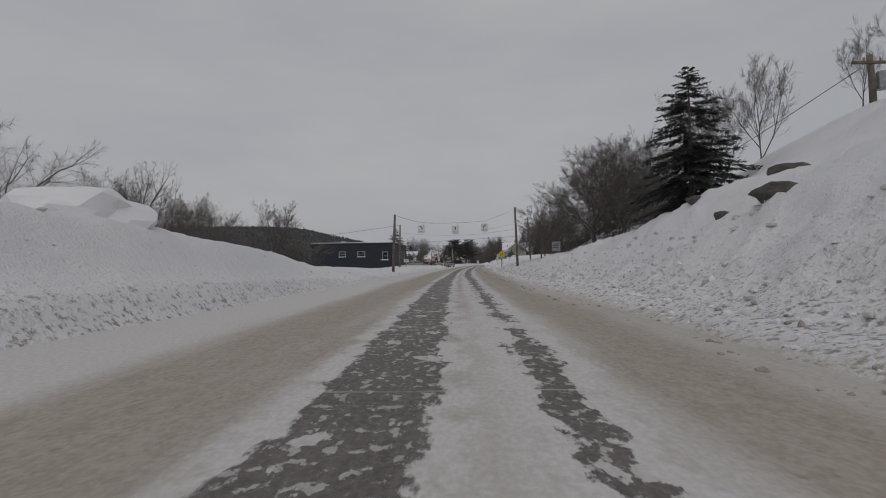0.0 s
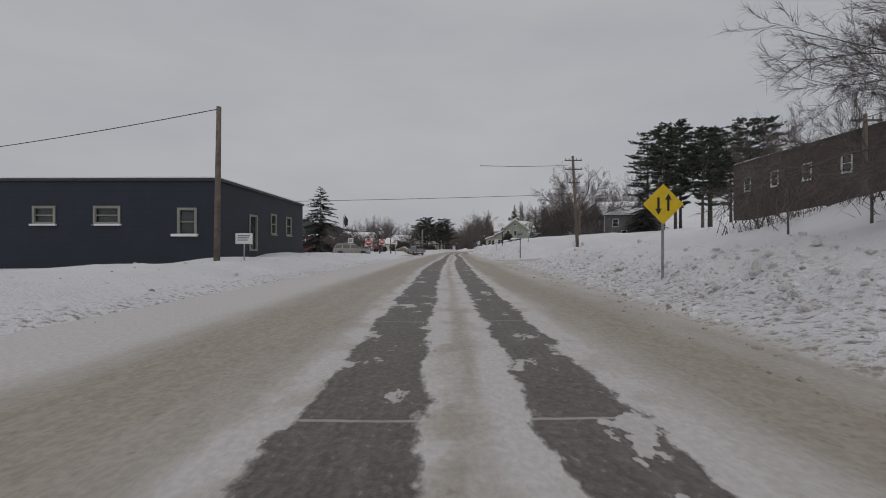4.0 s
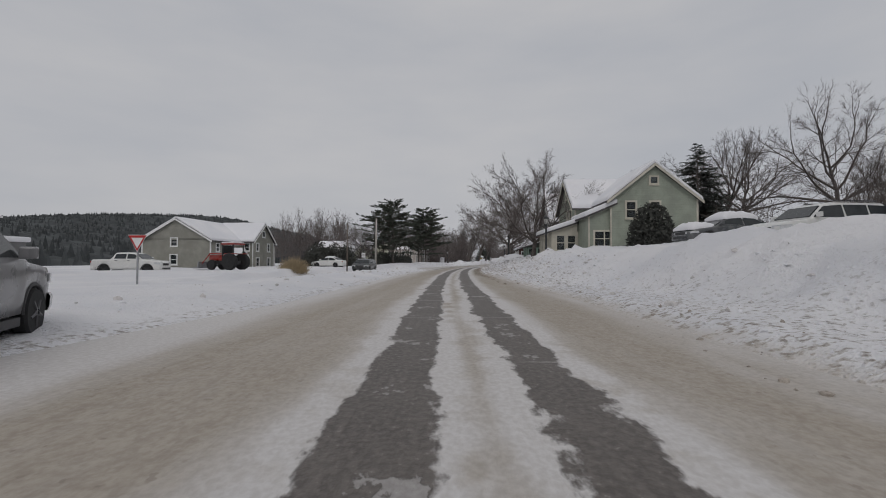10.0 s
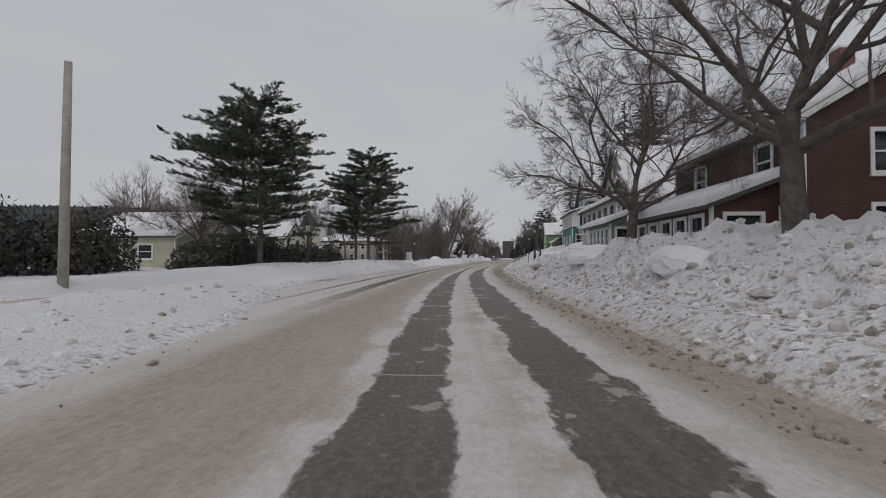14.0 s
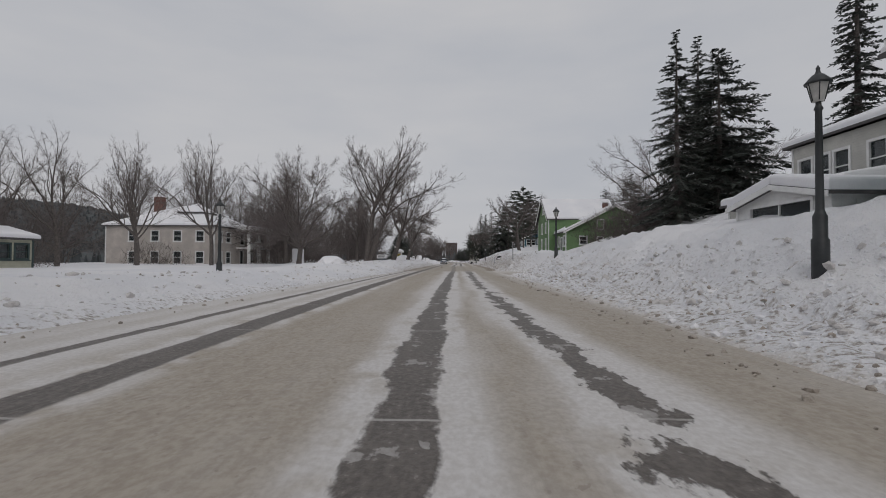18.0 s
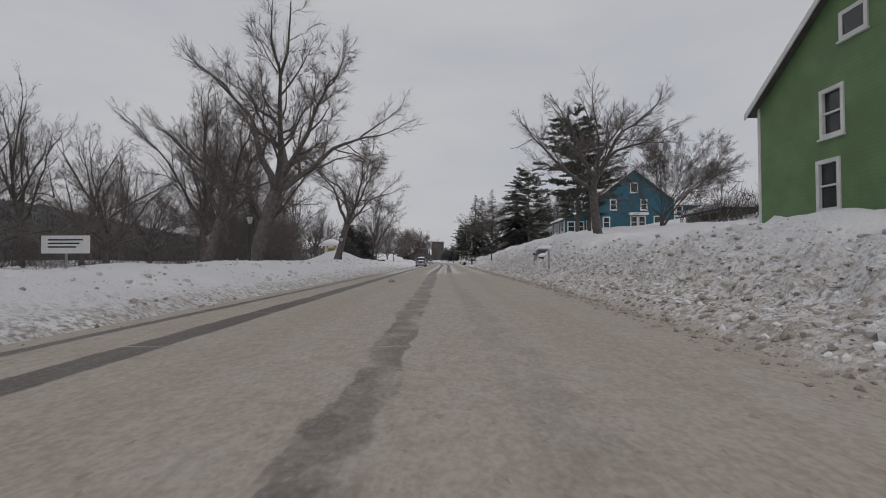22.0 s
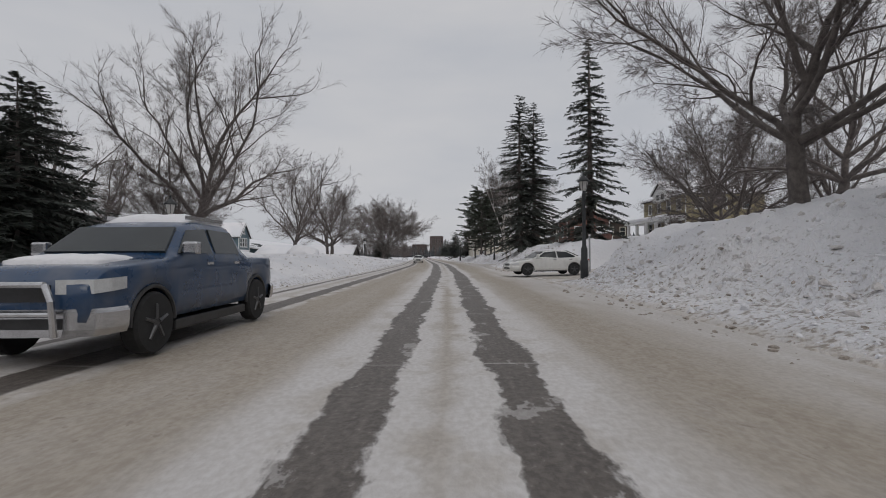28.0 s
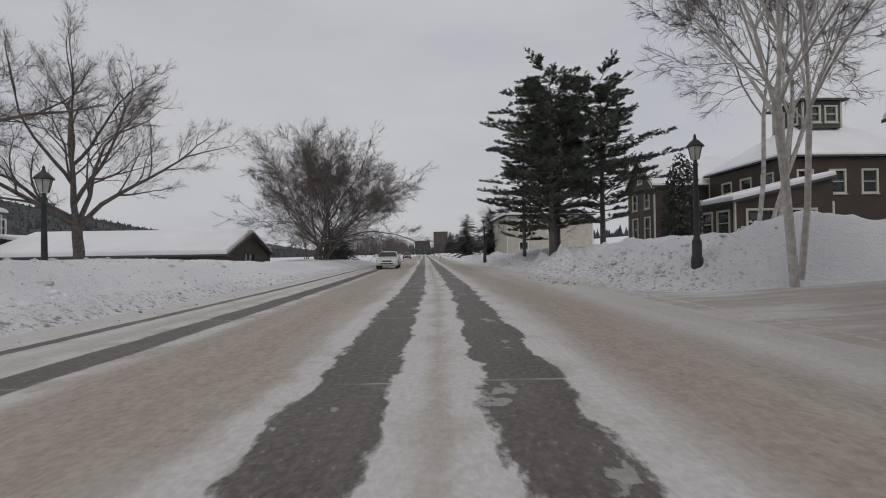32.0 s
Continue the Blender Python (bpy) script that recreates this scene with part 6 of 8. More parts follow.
# brown house behind the pines right
h = House("house", "small grey house with a snowy porch roof behind pines", 396, 18, 3.2, 1, group="street houses")
h.volume(396, 405, 19, 28, 2.6, 6.4, 8.6, "side", GREYSIDE, WHITE, near=[(1.5, 4.4, 0.9, 1.2), (5, 4.4, 0.9, 1.2)], front=[(1.5, 4.4, 0.9, 1.2), (5, 4.4, 0.9, 1.2)], snow=0.3)
h.volume(396.5, 403, 16.4, 18.95, 2.6, 4.3, 5.0, "shed", GREYSIDE, WHITE, front=row(0.4, 1.5, 4, 3.2, 1.0, 0.9), snow=0.3)
# low snow-roofed houses up the bank, mustard house, brick house
h = House("house", "low olive house with a broad snowy roof above the bank", 421, 30, 3.2, 1, group="street houses")
h.volume(419, 432, 31, 40, 2.6, 5.4, 7.6, "side", MUSTARD, WHITE, near=[(2, 3.9, 1.2, 1.0), (6, 3.9, 1.2, 1.0)], front=row(1.5, 3.0, 4, 3.8, 1.2, 1.1), snow=0.4)
h = House("house", "mustard house with a white columned porch under deep snow", 468, 36, 2.6, 1, group="street houses")
h.volume(462, 475, 35.2, 47, 2.2, 10.0, 13.2, "hip", MUSTARD, WHITE, near=[(1.5, 8.0, 1.1, 1.5), (5, 8.0, 1.1, 1.5), (8.5, 8.0, 1.1, 1.5), (2.0, 4.9, 1.2, 1.6)], front=[*row(1.2, 3.0, 4, 8.0, 1.1, 1.5), *row(1.2, 3.0, 4, 4.7, 1.1, 1.7)], snow=0.3)
h.volume(466, 470.5, 34.6, 39, 9.6, 11.0, 12.6, "front", WHITE, WHITE, front=[(0.9, 9.9, 1.1, 0.9), (2.5, 9.9, 1.1, 0.9)], snow=0.25)
h.block("porch_roof", 461.6, 475.6, 32.0, 35.1, 6.3, 6.6, WHITE)
h.block("snow_cover", 461.4, 475.8, 31.8, 35.1, 6.604, 7.1, SNOW, bevel=0.2)
for s in (462.2, 465.4, 468.6, 471.8, 475.0):
    h.block("porch_post", s - 0.2, s + 0.2, 32.3, 32.7, 3.9, 6.3, WHITE)
h.block("porch_floor", 461.8, 475.4, 32.1, 35.1, 2.2, 3.9, WHITE)
h = House("brick_house", "red brick house with a snowy roof and a stepped chimney", 468, 19.5, 1.8, 1, group="street houses")
h.volume(465, 469.6, 18.8, 25.2, 1.0, 6.5, 8.4, "side", REDBRICK, WHITE, near=[(1.2, 4.1, 1.0, 1.4), (4.6, 4.1, 1.0, 1.4)], front=[(1.6, 4.1, 1.2, 1.5)], snow=0.25)
h.chimney(467.5, 22.2, 7.2, 9.9, 1.2)
h.volume(462.4, 464.98, 21.6, 24.6, 1.0, 4.0, 4.5, "shed", REDBRICK, WHITE, near=[(0.8, 2.6, 1.0, 1.0)], snow=0.4)
h = House("house", "white gambrel house with a dark roof on the far slope", 505, 56, 4.0, 1, group="street houses")
h.volume(503, 513, 56, 66, 3.0, 9.2, 13.0, "side", WHITE, WHITE, near=[(3.5, 9.6, 1.6, 1.6), (2, 6.2, 1.2, 1.6), (6, 6.2, 1.2, 1.6)], snow=0.25)
# dark brown pair with cupola
h = House("house", "narrow dark brown gabled house with cream window trim", 494, 19.4, 1.0, 1, group="street houses")
h.volume(491.4, 496.6, 19.5, 28, 0.7, 7.0, 9.6, "front", BROWNSIDE, CREAM, front=[(0.8, 2.2, 1.0, 1.9), (0.9, 5.0, 0.85, 1.4), (3.3, 5.0, 0.85, 1.4), (3.2, 2.2, 1.0, 1.9)], near=[(2, 2.4, 1.1, 1.7), (5, 2.4, 1.1, 1.7), (2, 5.2, 1.0, 1.3)], attic=[("front", 2.2, 7.4, 0.8, 1.0)], snow=0.14)
h = House("house", "large dark brown house with banded snowy roofs and a cupola", 486, 21, 1.2, 1, group="street houses")
h.volume(482.5, 491, 24.2, 36, 0.8, 7.4, 10.6, "hip", BROWNSIDE, CREAM, front=row(1.0, 2.3, 3, 5.0, 1.1, 1.5), near=row(1.0, 2.3, 5, 5.0, 1.0, 1.5), snow=0.14)
h.volume(478.5, 482.4, 18.0, 24.1, 0.8, 4.0, 5.4, "shed", BROWNSIDE, CREAM, front=row(0.5, 1.7, 2, 2.1, 1.1, 1.4), near=[(0.8, 2.1, 1.6, 1.4), (3.4, 2.1, 1.6, 1.4)], snow=0.3)
h.volume(485.4, 488.4, 28.0, 31.0, 10.2, 12.2, 13.8, "hip", OLIVE, CREAM, front=row(0.5, 1.3, 2, 10.7, 0.8, 1.1), near=row(0.5, 1.3, 2, 10.7, 0.8, 1.1), snow=0.08)
h = House("house", "cream stucco house with a snowy porch far down the street", 512, 9, 0.6, 1, group="street houses")
h.volume(508, 520, 9.5, 20, 0.2, 5.6, 7.6, "hip", CREAM, WHITE, near=[(1.5, 3.6, 1.0, 1.4), (5, 3.6, 1.0, 1.4), (1.5, 1.0, 1.0, 1.4)], front=[(2, 3.6, 1, 1.4), (6, 3.6, 1, 1.4)], snow=0.3)
# left: yellow bungalow, turret house, big pink-white house
h = House("bungalow", "low cream bungalow with a snowy roof behind a cedar hedge", 238, 23, 0.4, -1, group="street houses")
h.volume(234, 246, 24, 33, 0.1, 3.0, 5.2, "front", CREAMSIDE, WHITE, near=[(2, 1.2, 1.2, 1.1), (5.5, 1.2, 1.2, 1.1)], front=[(2, 1.2, 1.4, 1.2), (7, 1.2, 1.4, 1.2)], snow=0.3, roofmat=SHINGLE)
h = House("house", "cream house with a dark teal turret and snowy gable", 276, 31.5, 0.6, -1, group="street houses", move=(3.5, 2.0))
h.volume(272, 280, 33, 42, 0.2, 4.6, 7.6, "front", CREAMSIDE, TEALTRIM, front=[(1.2, 3.3, 1.0, 1.1), (4.8, 3.3, 1.0, 1.1), (2.8, 0.9, 1.6, 1.3)], near=[(2, 3.0, 0.9, 1.2), (5, 3.0, 0.9, 1.2)], attic=[("front", 3.3, 5.4, 1.2, 0.8)], snow=0.2)
bm = bmesh.new()
spin(bm, [(2.0, 0.2), (2.0, 6.3), (2.25, 6.3), (2.25, 6.5)], 12)
t = part("turret", bm, CREAMSIDE, h.ob)
t.location = h.at(281.6, 32.6, h.z)
bm = bmesh.new()
spin(bm, [(2.4, 0.0), (1.5, 1.6), (0.6, 3.3), (0.03, 4.3)], 12)
t = part("turret_roof", bm, TEALTRIM, h.ob, "steep dark teal conical roof")
t.location = h.at(281.6, 32.6, 6.51)
h.volume(279.8, 284.5, 29.2, 31.4, 0.2, 2.6, 3.2, "shed", CREAMSIDE, TEALTRIM, front=row(0.5, 1.4, 3, 1.2, 1.0, 1.0), snow=0.3)
h = House("house", "big pale pink house with white balconies and a snowy hip roof", 312, 30, 0.6, -1, group="street houses", move=(6.0, 0.4))
h.volume(309, 322, 31.5, 46, -0.4, 5.5, 8.6, "hip", PINKISH, WHITE, front=[(1.0, 3.6, 1.1, 1.3), (3.2, 3.6, 1.3, 1.3), (1.0, 0.7, 1.1, 1.5), (3.2, 0.7, 1.3, 1.5), (7.4, 3.4, 1.3, 1.5), (7.4, 0.4, 1.0, 2.1, "door"), (10, 0.7, 1.6, 1.4), (10, 3.6, 1.3, 1.3)], near=[*row(1.4, 3.0, 4, 3.6, 1.0, 1.3), *row(1.4, 3.0, 4, 0.7, 1.0, 1.5)], snow=0.25)
h.volume(312.4, 315.4, 35, 38, 6.6, 7.6, 8.9, "hip", PINKISH, WHITE, front=[(0.7, 6.9, 1.4, 0.6)], snow=0.15)
h.block("balcony_floor", 315.0, 322.2, 29.3, 31.46, 2.75, 2.95, WHITE), h.block("porch_floor", 315.0, 322.2, 29.3, 31.46, -0.3, 0.35, WHITE)
h.block("porch_roof", 314.8, 322.4, 29.0, 31.46, 5.4, 5.75, WHITE), h.block("snow_cover", 314.8, 322.4, 29.0, 31.46, 5.754, 6.05, SNOW, bevel=0.12)
for s in (315.2, 318.6, 322.0):
    h.block("porch_post", s - 0.2, s + 0.2, 29.4, 29.8, 0.35, 2.75, WHITE), h.block("porch_post", s - 0.2, s + 0.2, 29.4, 29.8, 2.95, 5.4, WHITE)
h.block("railing", 315.4, 321.8, 29.5, 29.6, 3.75, 3.83, WHITE), h.block("railing", 315.4, 321.8, 29.5, 29.6, 3.1, 3.16, WHITE)
for k in range(22):
    h.block("baluster", 315.6 + k * 0.28, 315.64 + k * 0.28, 29.52, 29.58, 3.16, 3.75, WHITE)
h.chimney(314, 42, 7.5, 10.0, 1.1)
# left, far: house behind trees, low snowed-in houses
h = House("house", "slate blue house with cream bay windows and snowy dormers", 480, 40, 0.4, -1, group="street houses", move=(9.5, 0.5))
h.volume(474, 486, 38.4, 54, -0.6, 5.4, 8.9, "hip", SLATEBLUE, WHITE, near=[*row(1.2, 3.0, 4, 3.5, 1.0, 1.4), *row(1.2, 3.0, 4, 0.6, 1.0, 1.5)], front=[(6.8, 3.4, 0.9, 1.5), (11.5, 3.4, 0.9, 1.5), (7.0, 0.6, 1.0, 1.5), (11.5, 0.6, 1.0, 1.5)], snow=0.3)
h.volume(471.8, 476.5, 41.2, 47.0, -0.6, 5.0, 7.5, "side", SLATEBLUE, WHITE, near=[(0.7, 3.3, 0.9, 1.5), (2.3, 3.3, 1.1, 1.5), (4.1, 3.3, 0.9, 1.5)], attic=[("near", 2.3, 5.4, 1.1, 0.9)], snow=0.28)
h.volume(470.9, 471.8, 41.8, 46.4, -0.6, 2.9, 2.9, "flat", CREAM, WHITE, near=[(0.4, 0.8, 1.0, 1.7), (1.8, 0.8, 1.1, 1.7), (3.2, 0.8, 1.0, 1.7)], over=0.25, snow=0.3, corner=False)
h.volume(474.4, 478.5, 49.2, 51.6, 5.2, 6.6, 7.6, "side", SLATEBLUE, WHITE, near=[(0.7, 5.6, 1.0, 0.9)], snow=0.22)
h.volume(475, 480.4, 36.2, 42.8, -0.6, 5.2, 7.6, "front", SLATEBLUE, WHITE, front=[(0.6, 3.3, 0.9, 1.5), (1.8, 3.3, 1.0, 1.5), (3.1, 3.3, 0.9, 1.5), (0.6, 0.6, 0.9, 1.4), (3.1, 0.6, 0.9, 1.4)], attic=[("front", 1.8, 5.8, 1.0, 0.9)], snow=0.25)
h.volume(482, 484.6, 38.6, 44, 5.4, 7.0, 8.0, "front", SLATEBLUE, WHITE, front=[(0.6, 5.9, 1.1, 0.9)], snow=0.2)
h.chimney(482, 46, 8.0, 10.2, 0.9), h.chimney(475, 47, 8.0, 10.0, 0.9)
h.volume(485.5, 494, 34, 38.3, -0.6, 2.4, 3.1, "shed", SLATEBLUE, WHITE, front=row(0.8, 2.0, 4, 0.8, 1.2, 1.2), near=[(0.8, 0.8, 1.2, 1.2)], snow=0.35)
h = House("garage", "low garage whose big roof is buried in smooth snow", 484, 21, 0.6, -1, category="garage")
h.volume(490.5, 501.5, 16.8, 36, 0.2, 1.4, 3.3, "front", BROWNSIDE, BROWNSIDE, front=[(4, 0.3, 2.4, 1.2, "garage_door")], snow=0.4)
# long low garage below its snowed-over roof
h = House("garage", "long low blue garage under a thick slope of snow", 447, 30, 0.2, -1, category="garage")
h.volume(441, 453.5, 27.5, 34.5, -0.6, 1.6, 3.2, "side", SLATEBLUE, WHITE, near=[(2.6, 0.3, 1.6, 0.9)], front=[(1.2, 0.3, 1.1, 0.9), (3.4, 0.3, 1.1, 0.9), (8.2, 0.3, 1.1, 0.9)], over=0.4, snow=0.42, corner=False)
# shed half buried
h = House("shed", "small blue shed with snow piled on its flat roof", 462, 31, 0.4, -1, category="shed")
h.volume(462, 465.5, 28.5, 32, 0.1, 1.9, 1.9, "flat", BLUE, GREYSIDE, front=[(0.6, 0.4, 2.2, 1.2, "garage_door")], over=0.2, snow=0.3, corner=False)
# far apartment block and towers
h = House("apartment_block", "brown brick apartment block at the far end of the street", 860, 0, 0.0, -1, category="apartment block")
h.ob.matrix_world = Matrix.Translation((483, 1227, 0)) @ Matrix.Rotation(radians(66), 4, "Z")
h.volume(860, 880, -13, 13, 0, 41, 41, "flat", DARKBRICK, STONE, near=[(2 + 4.6 * i, 4 + 4.2 * k, 2.4, 2.0) for i in range(5) for k in range(8)], over=0.3, snow=0.3, corner=False)
h = House("apartment_block", "low brick block at the far end of the street", 860, 0, 0.0, -1, category="apartment block")
h.ob.matrix_world = Matrix.Translation((452, 1240, 0)) @ Matrix.Rotation(radians(66), 4, "Z")
h.volume(860, 880, -13, 14, 0, 25, 25, "flat", DARKBRICK, STONE, near=[(2 + 4.6 * i, 4 + 4.2 * k, 2.4, 2.0) for i in range(5) for k in range(4)], over=0.3, snow=0.3, corner=False)


# ---- hedges, brush and far woods ----
def foliage(name, label, blobs, count, size, material, seed, category, kind="", twiggy=False):
    """A mass of small leaf blades or twigs filling soft blobs (s, d, z, radii)."""
    r = np.random.RandomState(seed)
    k = r.randint(0, len(blobs), count)
    b = np.array(blobs, float)[k]
    v = r.normal(size=(count, 3))
    v /= np.linalg.norm(v, axis=1)[:, None]
    rad = r.rand(count) ** (0.33 if not twiggy else 0.5)
    s, d, z = b[:, 0] + v[:, 0] * rad * b[:, 3], b[:, 1] + v[:, 1] * rad * b[:, 4], b[:, 2] + np.abs(v[:, 2]) * rad * b[:, 5]
    x, y = xy(s, d)
    c = np.stack([x, y, z], -1)
    u = r.normal(size=(count, 3)) + (np.array([0, 0, 1.6]) if twiggy else 0)
    u /= np.linalg.norm(u, axis=1)[:, None]
    w = np.cross(u, r.normal(size=(count, 3)))
    w /= np.linalg.norm(w, axis=1)[:, None]
    ln = size * r.uniform(0.6, 1.5, (count, 1))
    wd = ln * (0.35 if not twiggy else 0.022)
    verts = np.stack([c - w * wd, c + u * ln * 0.5 - w * wd * 0.4, c + u * ln, c + w * wd], 1).reshape(-1, 3)
    faces = np.arange(count * 4).reshape(-1, 4)
    return tagged(new(name, mesh_of(name, verts, faces, material)), label, category, kind=kind)


foliage("hedge", "tall dark cedar hedge behind the snow bank", [(207 + i * 2.2, -21 - 0.4 * (i % 3), 0.2, 2.0, 1.8, 3.3 + 0.4 * ((i * 7) % 3)) for i in range(9)], 16000, 0.24, HEDGE, 41, "hedge")
foliage("hedge", "dense dark hedge below the white pines", [(226 + i * 2.4, -17.0 - 0.5 * (i % 2), 0.1, 2.0, 1.6, 2.3 + 0.3 * (i % 3)) for i in range(12)], 16000, 0.24, HEDGE, 42, "hedge")
foliage("hedge", "dark clipped evergreen beside the sign", [(385 + i * 2.0, -15.5 - i * 0.3, 0.4, 2.4, 2.2, 4.6 - 0.3 * i) for i in range(3)], 12000, 0.22, HEDGE, 43, "hedge")
foliage("shrub", "round dark yew against the sage house", [(173, 13, 1.8, 1.7, 1.6, 3.4)], 4500, 0.2, HEDGE, 44, "shrub")
foliage("shrub", "dark columnar arborvitae against the brown house", [(478.2, 14.6, 0.9, 1.2, 1.2, 6.0)], 3500, 0.2, HEDGE, 45, "shrub")
foliage("brush", "tangled reddish-brown leafless brush on the slope", [(38 + i * 3.4, 16 + 1.5 * (i % 3), 2.0 - i * 0.05, 3.0, 3.0, 4.2) for i in range(13)], 15000, 0.9, BRUSH, 46, "brush", "stuff", True)
foliage("brush", "low leafless brush beyond the left bank", [(22 + i * 4, -20 - 2.0 * (i % 3), 0.4, 3.2, 3.2, 3.2) for i in range(12)], 9000, 0.8, BRUSH, 47, "brush", "stuff", True)
foliage("brush", "leafless thicket between the garden trees", [(290 + i * 5.0, -36 - 4.0 * (i % 4), 0.3, 4, 4, 3.0) for i in range(24)], 12000, 0.9, BRUSH, 48, "brush", "stuff", True)
foliage("brush", "leafless thicket on the wooded hillside", [(140 + i * 5.0, 26 + 4.0 * (i % 3), 3.4, 4, 4, 3.6) for i in range(10)], 9000, 0.9, BRUSH, 49, "brush", "stuff", True)
foliage("brush", "dark brush under the roadside trees", [(330 + i * 3.0, 22 + 3.0 * (i % 3), 4.0, 3, 3, 3.0) for i in range(9)], 6000, 0.9, BRUSH, 50, "brush", "stuff", True)
foliage("brush", "leafless shrubs on the slope behind the green house", [(296 + i * 3.0, 17 + 3.0 * (i % 3), 3.4, 3, 3, 3.4) for i in range(9)], 8000, 0.8, BRUSH, 51, "brush", "stuff", True)

foliage("brush", "dark tangled thicket along the garden wall", [(318 + i * 4.2, -25 - 2.5 * (i % 3), 0.3, 3.4, 3.0, 3.4) for i in range(25)], 10000, 0.85, BRUSH, 52, "brush", "stuff", True)


def far_woods(name, label, count, seed, s_range, d_range, height):
    r = np.random.RandomState(seed)
    s, d = r.uniform(*s_range, count), r.uniform(*d_range, count)
    x, y = xy(s, d)
    z = ground_z(s, d)
    h = height * r.uniform(0.6, 1.2, count)
    a = np.arange(5) * 1.2566
    wide = h * r.uniform(0.16, 0.26, count)
    ring = np.stack([x[:, None] + wide[:, None] * np.cos(a), y[:, None] + wide[:, None] * np.sin(a), np.repeat((z + 0.1 * h)[:, None], 5, 1)], -1)
    top = np.stack([x, y, z + h], -1)[:, None]
    foot = np.stack([x, y, z - 1], -1)[:, None]
    verts = np.concatenate([ring, top, foot], 1).reshape(-1, 3)
    f = [(k, (k + 1) % 5, 5) for k in range(5)] + [((k + 1) % 5, k, 6) for k in range(5)]
    faces = (np.array(f)[None] + (np.arange(count) * 7)[:, None, None]).reshape(-1, 3)
    return tagged(new(name, mesh_of(name, verts, faces, FARWOOD)), label, "woods", kind="stuff")


FARWOOD = varied("far_forest", (0.060, 0.066, 0.068), 0.95, 0.45, 0.02)
far_woods("far_woods", "dark wooded ridge beyond the valley", 16000, 61, (-500, 1700), (-840, -230), 12)
canopy = sheet("forest_canopy", np.arange(-700, 1900, 9.0), lambda s: np.arange(-860.0, -225.0, 9.0),
               lambda s, d: ground_z(s, d) + 6.5 * smooth(-d, 225, 260) + 2.2 * wave(s * 0.35, d * 0.35, 71) + 1.6 * wave(s * 0.9, d * 0.9, 72), FARWOOD, lambda s, d: (d, s))
tagged(canopy, "unbroken dark forest canopy covering the far ridge", "woods", kind="stuff")
far_woods("far_woods", "wooded hill behind the houses", 1500, 62, (420, 1000), (190, 420), 11)
far_woods("far_woods", "distant trees beyond the end of the street", 900, 63, (900, 1500), (-320, 320), 13)


# ---- poles, wires, lamps, signs ----
def wire(name, pts, radius, parent=None, sag=0.4, label="thin black overhead cable sagging between poles", material=None):
    """A hanging cable between places (s, d, z)."""
    bm = bmesh.new()
    out = []
    P = [(*[float(c) for c in xy(s, d)], z) for s, d, z in pts]
    for a, b in zip(P, P[1:]):
        for k in range(13):
            t = k / 12
            out.append((a[0] + (b[0] - a[0]) * t, a[1] + (b[1] - a[1]) * t, a[2] + (b[2] - a[2]) * t - sag * 4 * t * (1 - t)))
    out = [p for i, p in enumerate(out) if i == 0 or p != out[i - 1]]
    tube(bm, out, [radius] * len(out), 5)
    ob = part(name, bm, material or BLACK, None)
    return tagged(ob, label, "cable")


def pole(s, d, top, label, z=None, radius=0.15, lean=(0.0, 0.0), material=None, arms=(), box_at=None):
    m = place(s, d, z)
    ob = thing("utility_pole", m, label, "utility pole", "utility poles")
    h = top - m.translation.z
    bm = bmesh.new()
    tube(bm, [(0, 0, -0.6), (lean[0] * h * 0.5, lean[1] * h * 0.5, h * 0.5), (lean[0] * h, lean[1] * h, h)], [radius, radius * 0.86, radius * 0.7], 12)
    part("pole", bm, material or WOODPOLE, ob, smooth_faces=True)
    for drop, width in arms:
        z1 = h - drop
        cx, cy = lean[0] * z1, lean[1] * z1
        boxed("crossarm", (cx - width / 2, cx + width / 2, cy - 0.16, cy - 0.05, z1 - 0.06, z1 + 0.06), WOODPOLE, ob, bevel=0.01)
        for k in (-0.46, -0.2, 0.2, 0.46):
            bm = bmesh.new()
            spin(bm, [(0.03, 0), (0.05, 0.04), (0.035, 0.08), (0.05, 0.12), (0.02, 0.17)], 8)
            i = part("insulator", bm, STONE, ob)
            i.location = (cx + k * width, cy - 0.105, z1 + 0.06)
    if box_at is not None:
        bm = bmesh.new()
        spin(bm, [(0.22, 0), (0.24, 0.05), (0.24, 0.75), (0.2, 0.82)], 12)
        t = part("transformer", bm, STEEL, ob)
        t.location = (lean[0] * (h - box_at) + 0.42, lean[1] * (h - box_at), h - box_at)
    return ob


pole(54.4, -7.8, 6.9, "leaning wooden pole that carries the sign span", lean=(0.04, 0.0), radius=0.17)
pole(53.6, 6.4, 7.4, "wooden pole that carries the sign span", lean=(-0.035, 0.0), radius=0.15)
pole(78.0, -10.6, 7.7, "wooden utility pole beside the navy building", lean=(0.015, 0.0), arms=())
pole(109.8, 14.4, 11.6, "leaning utility pole with crossarms and a transformer", lean=(-0.055, 0.0), radius=0.19, arms=((0.5, 1.9), (1.5, 1.9), (3.0, 1.2)), box_at=4.2)
pole(129, 19.6, 10.2, "utility pole with crossarms on the slope", arms=((0.4, 1.6), (1.3, 1.6)))
pole(212.5, -13.4, 7.7, "pale bare wooden pole in the snow", material=PALEPOLE, radius=0.16, lean=(0.01, 0))
pole(22, 19, 10.5, "utility pole with a transformer on the rocky slope", arms=((0.4, 1.8),), box_at=1.6, lean=(-0.05, 0))
pole(84, 24, 9.0, "utility pole among the trees up the slope", arms=((0.4, 1.8),))
pole(196, -13.0, 5.5, "thin pole at the edge of the park", radius=0.08)
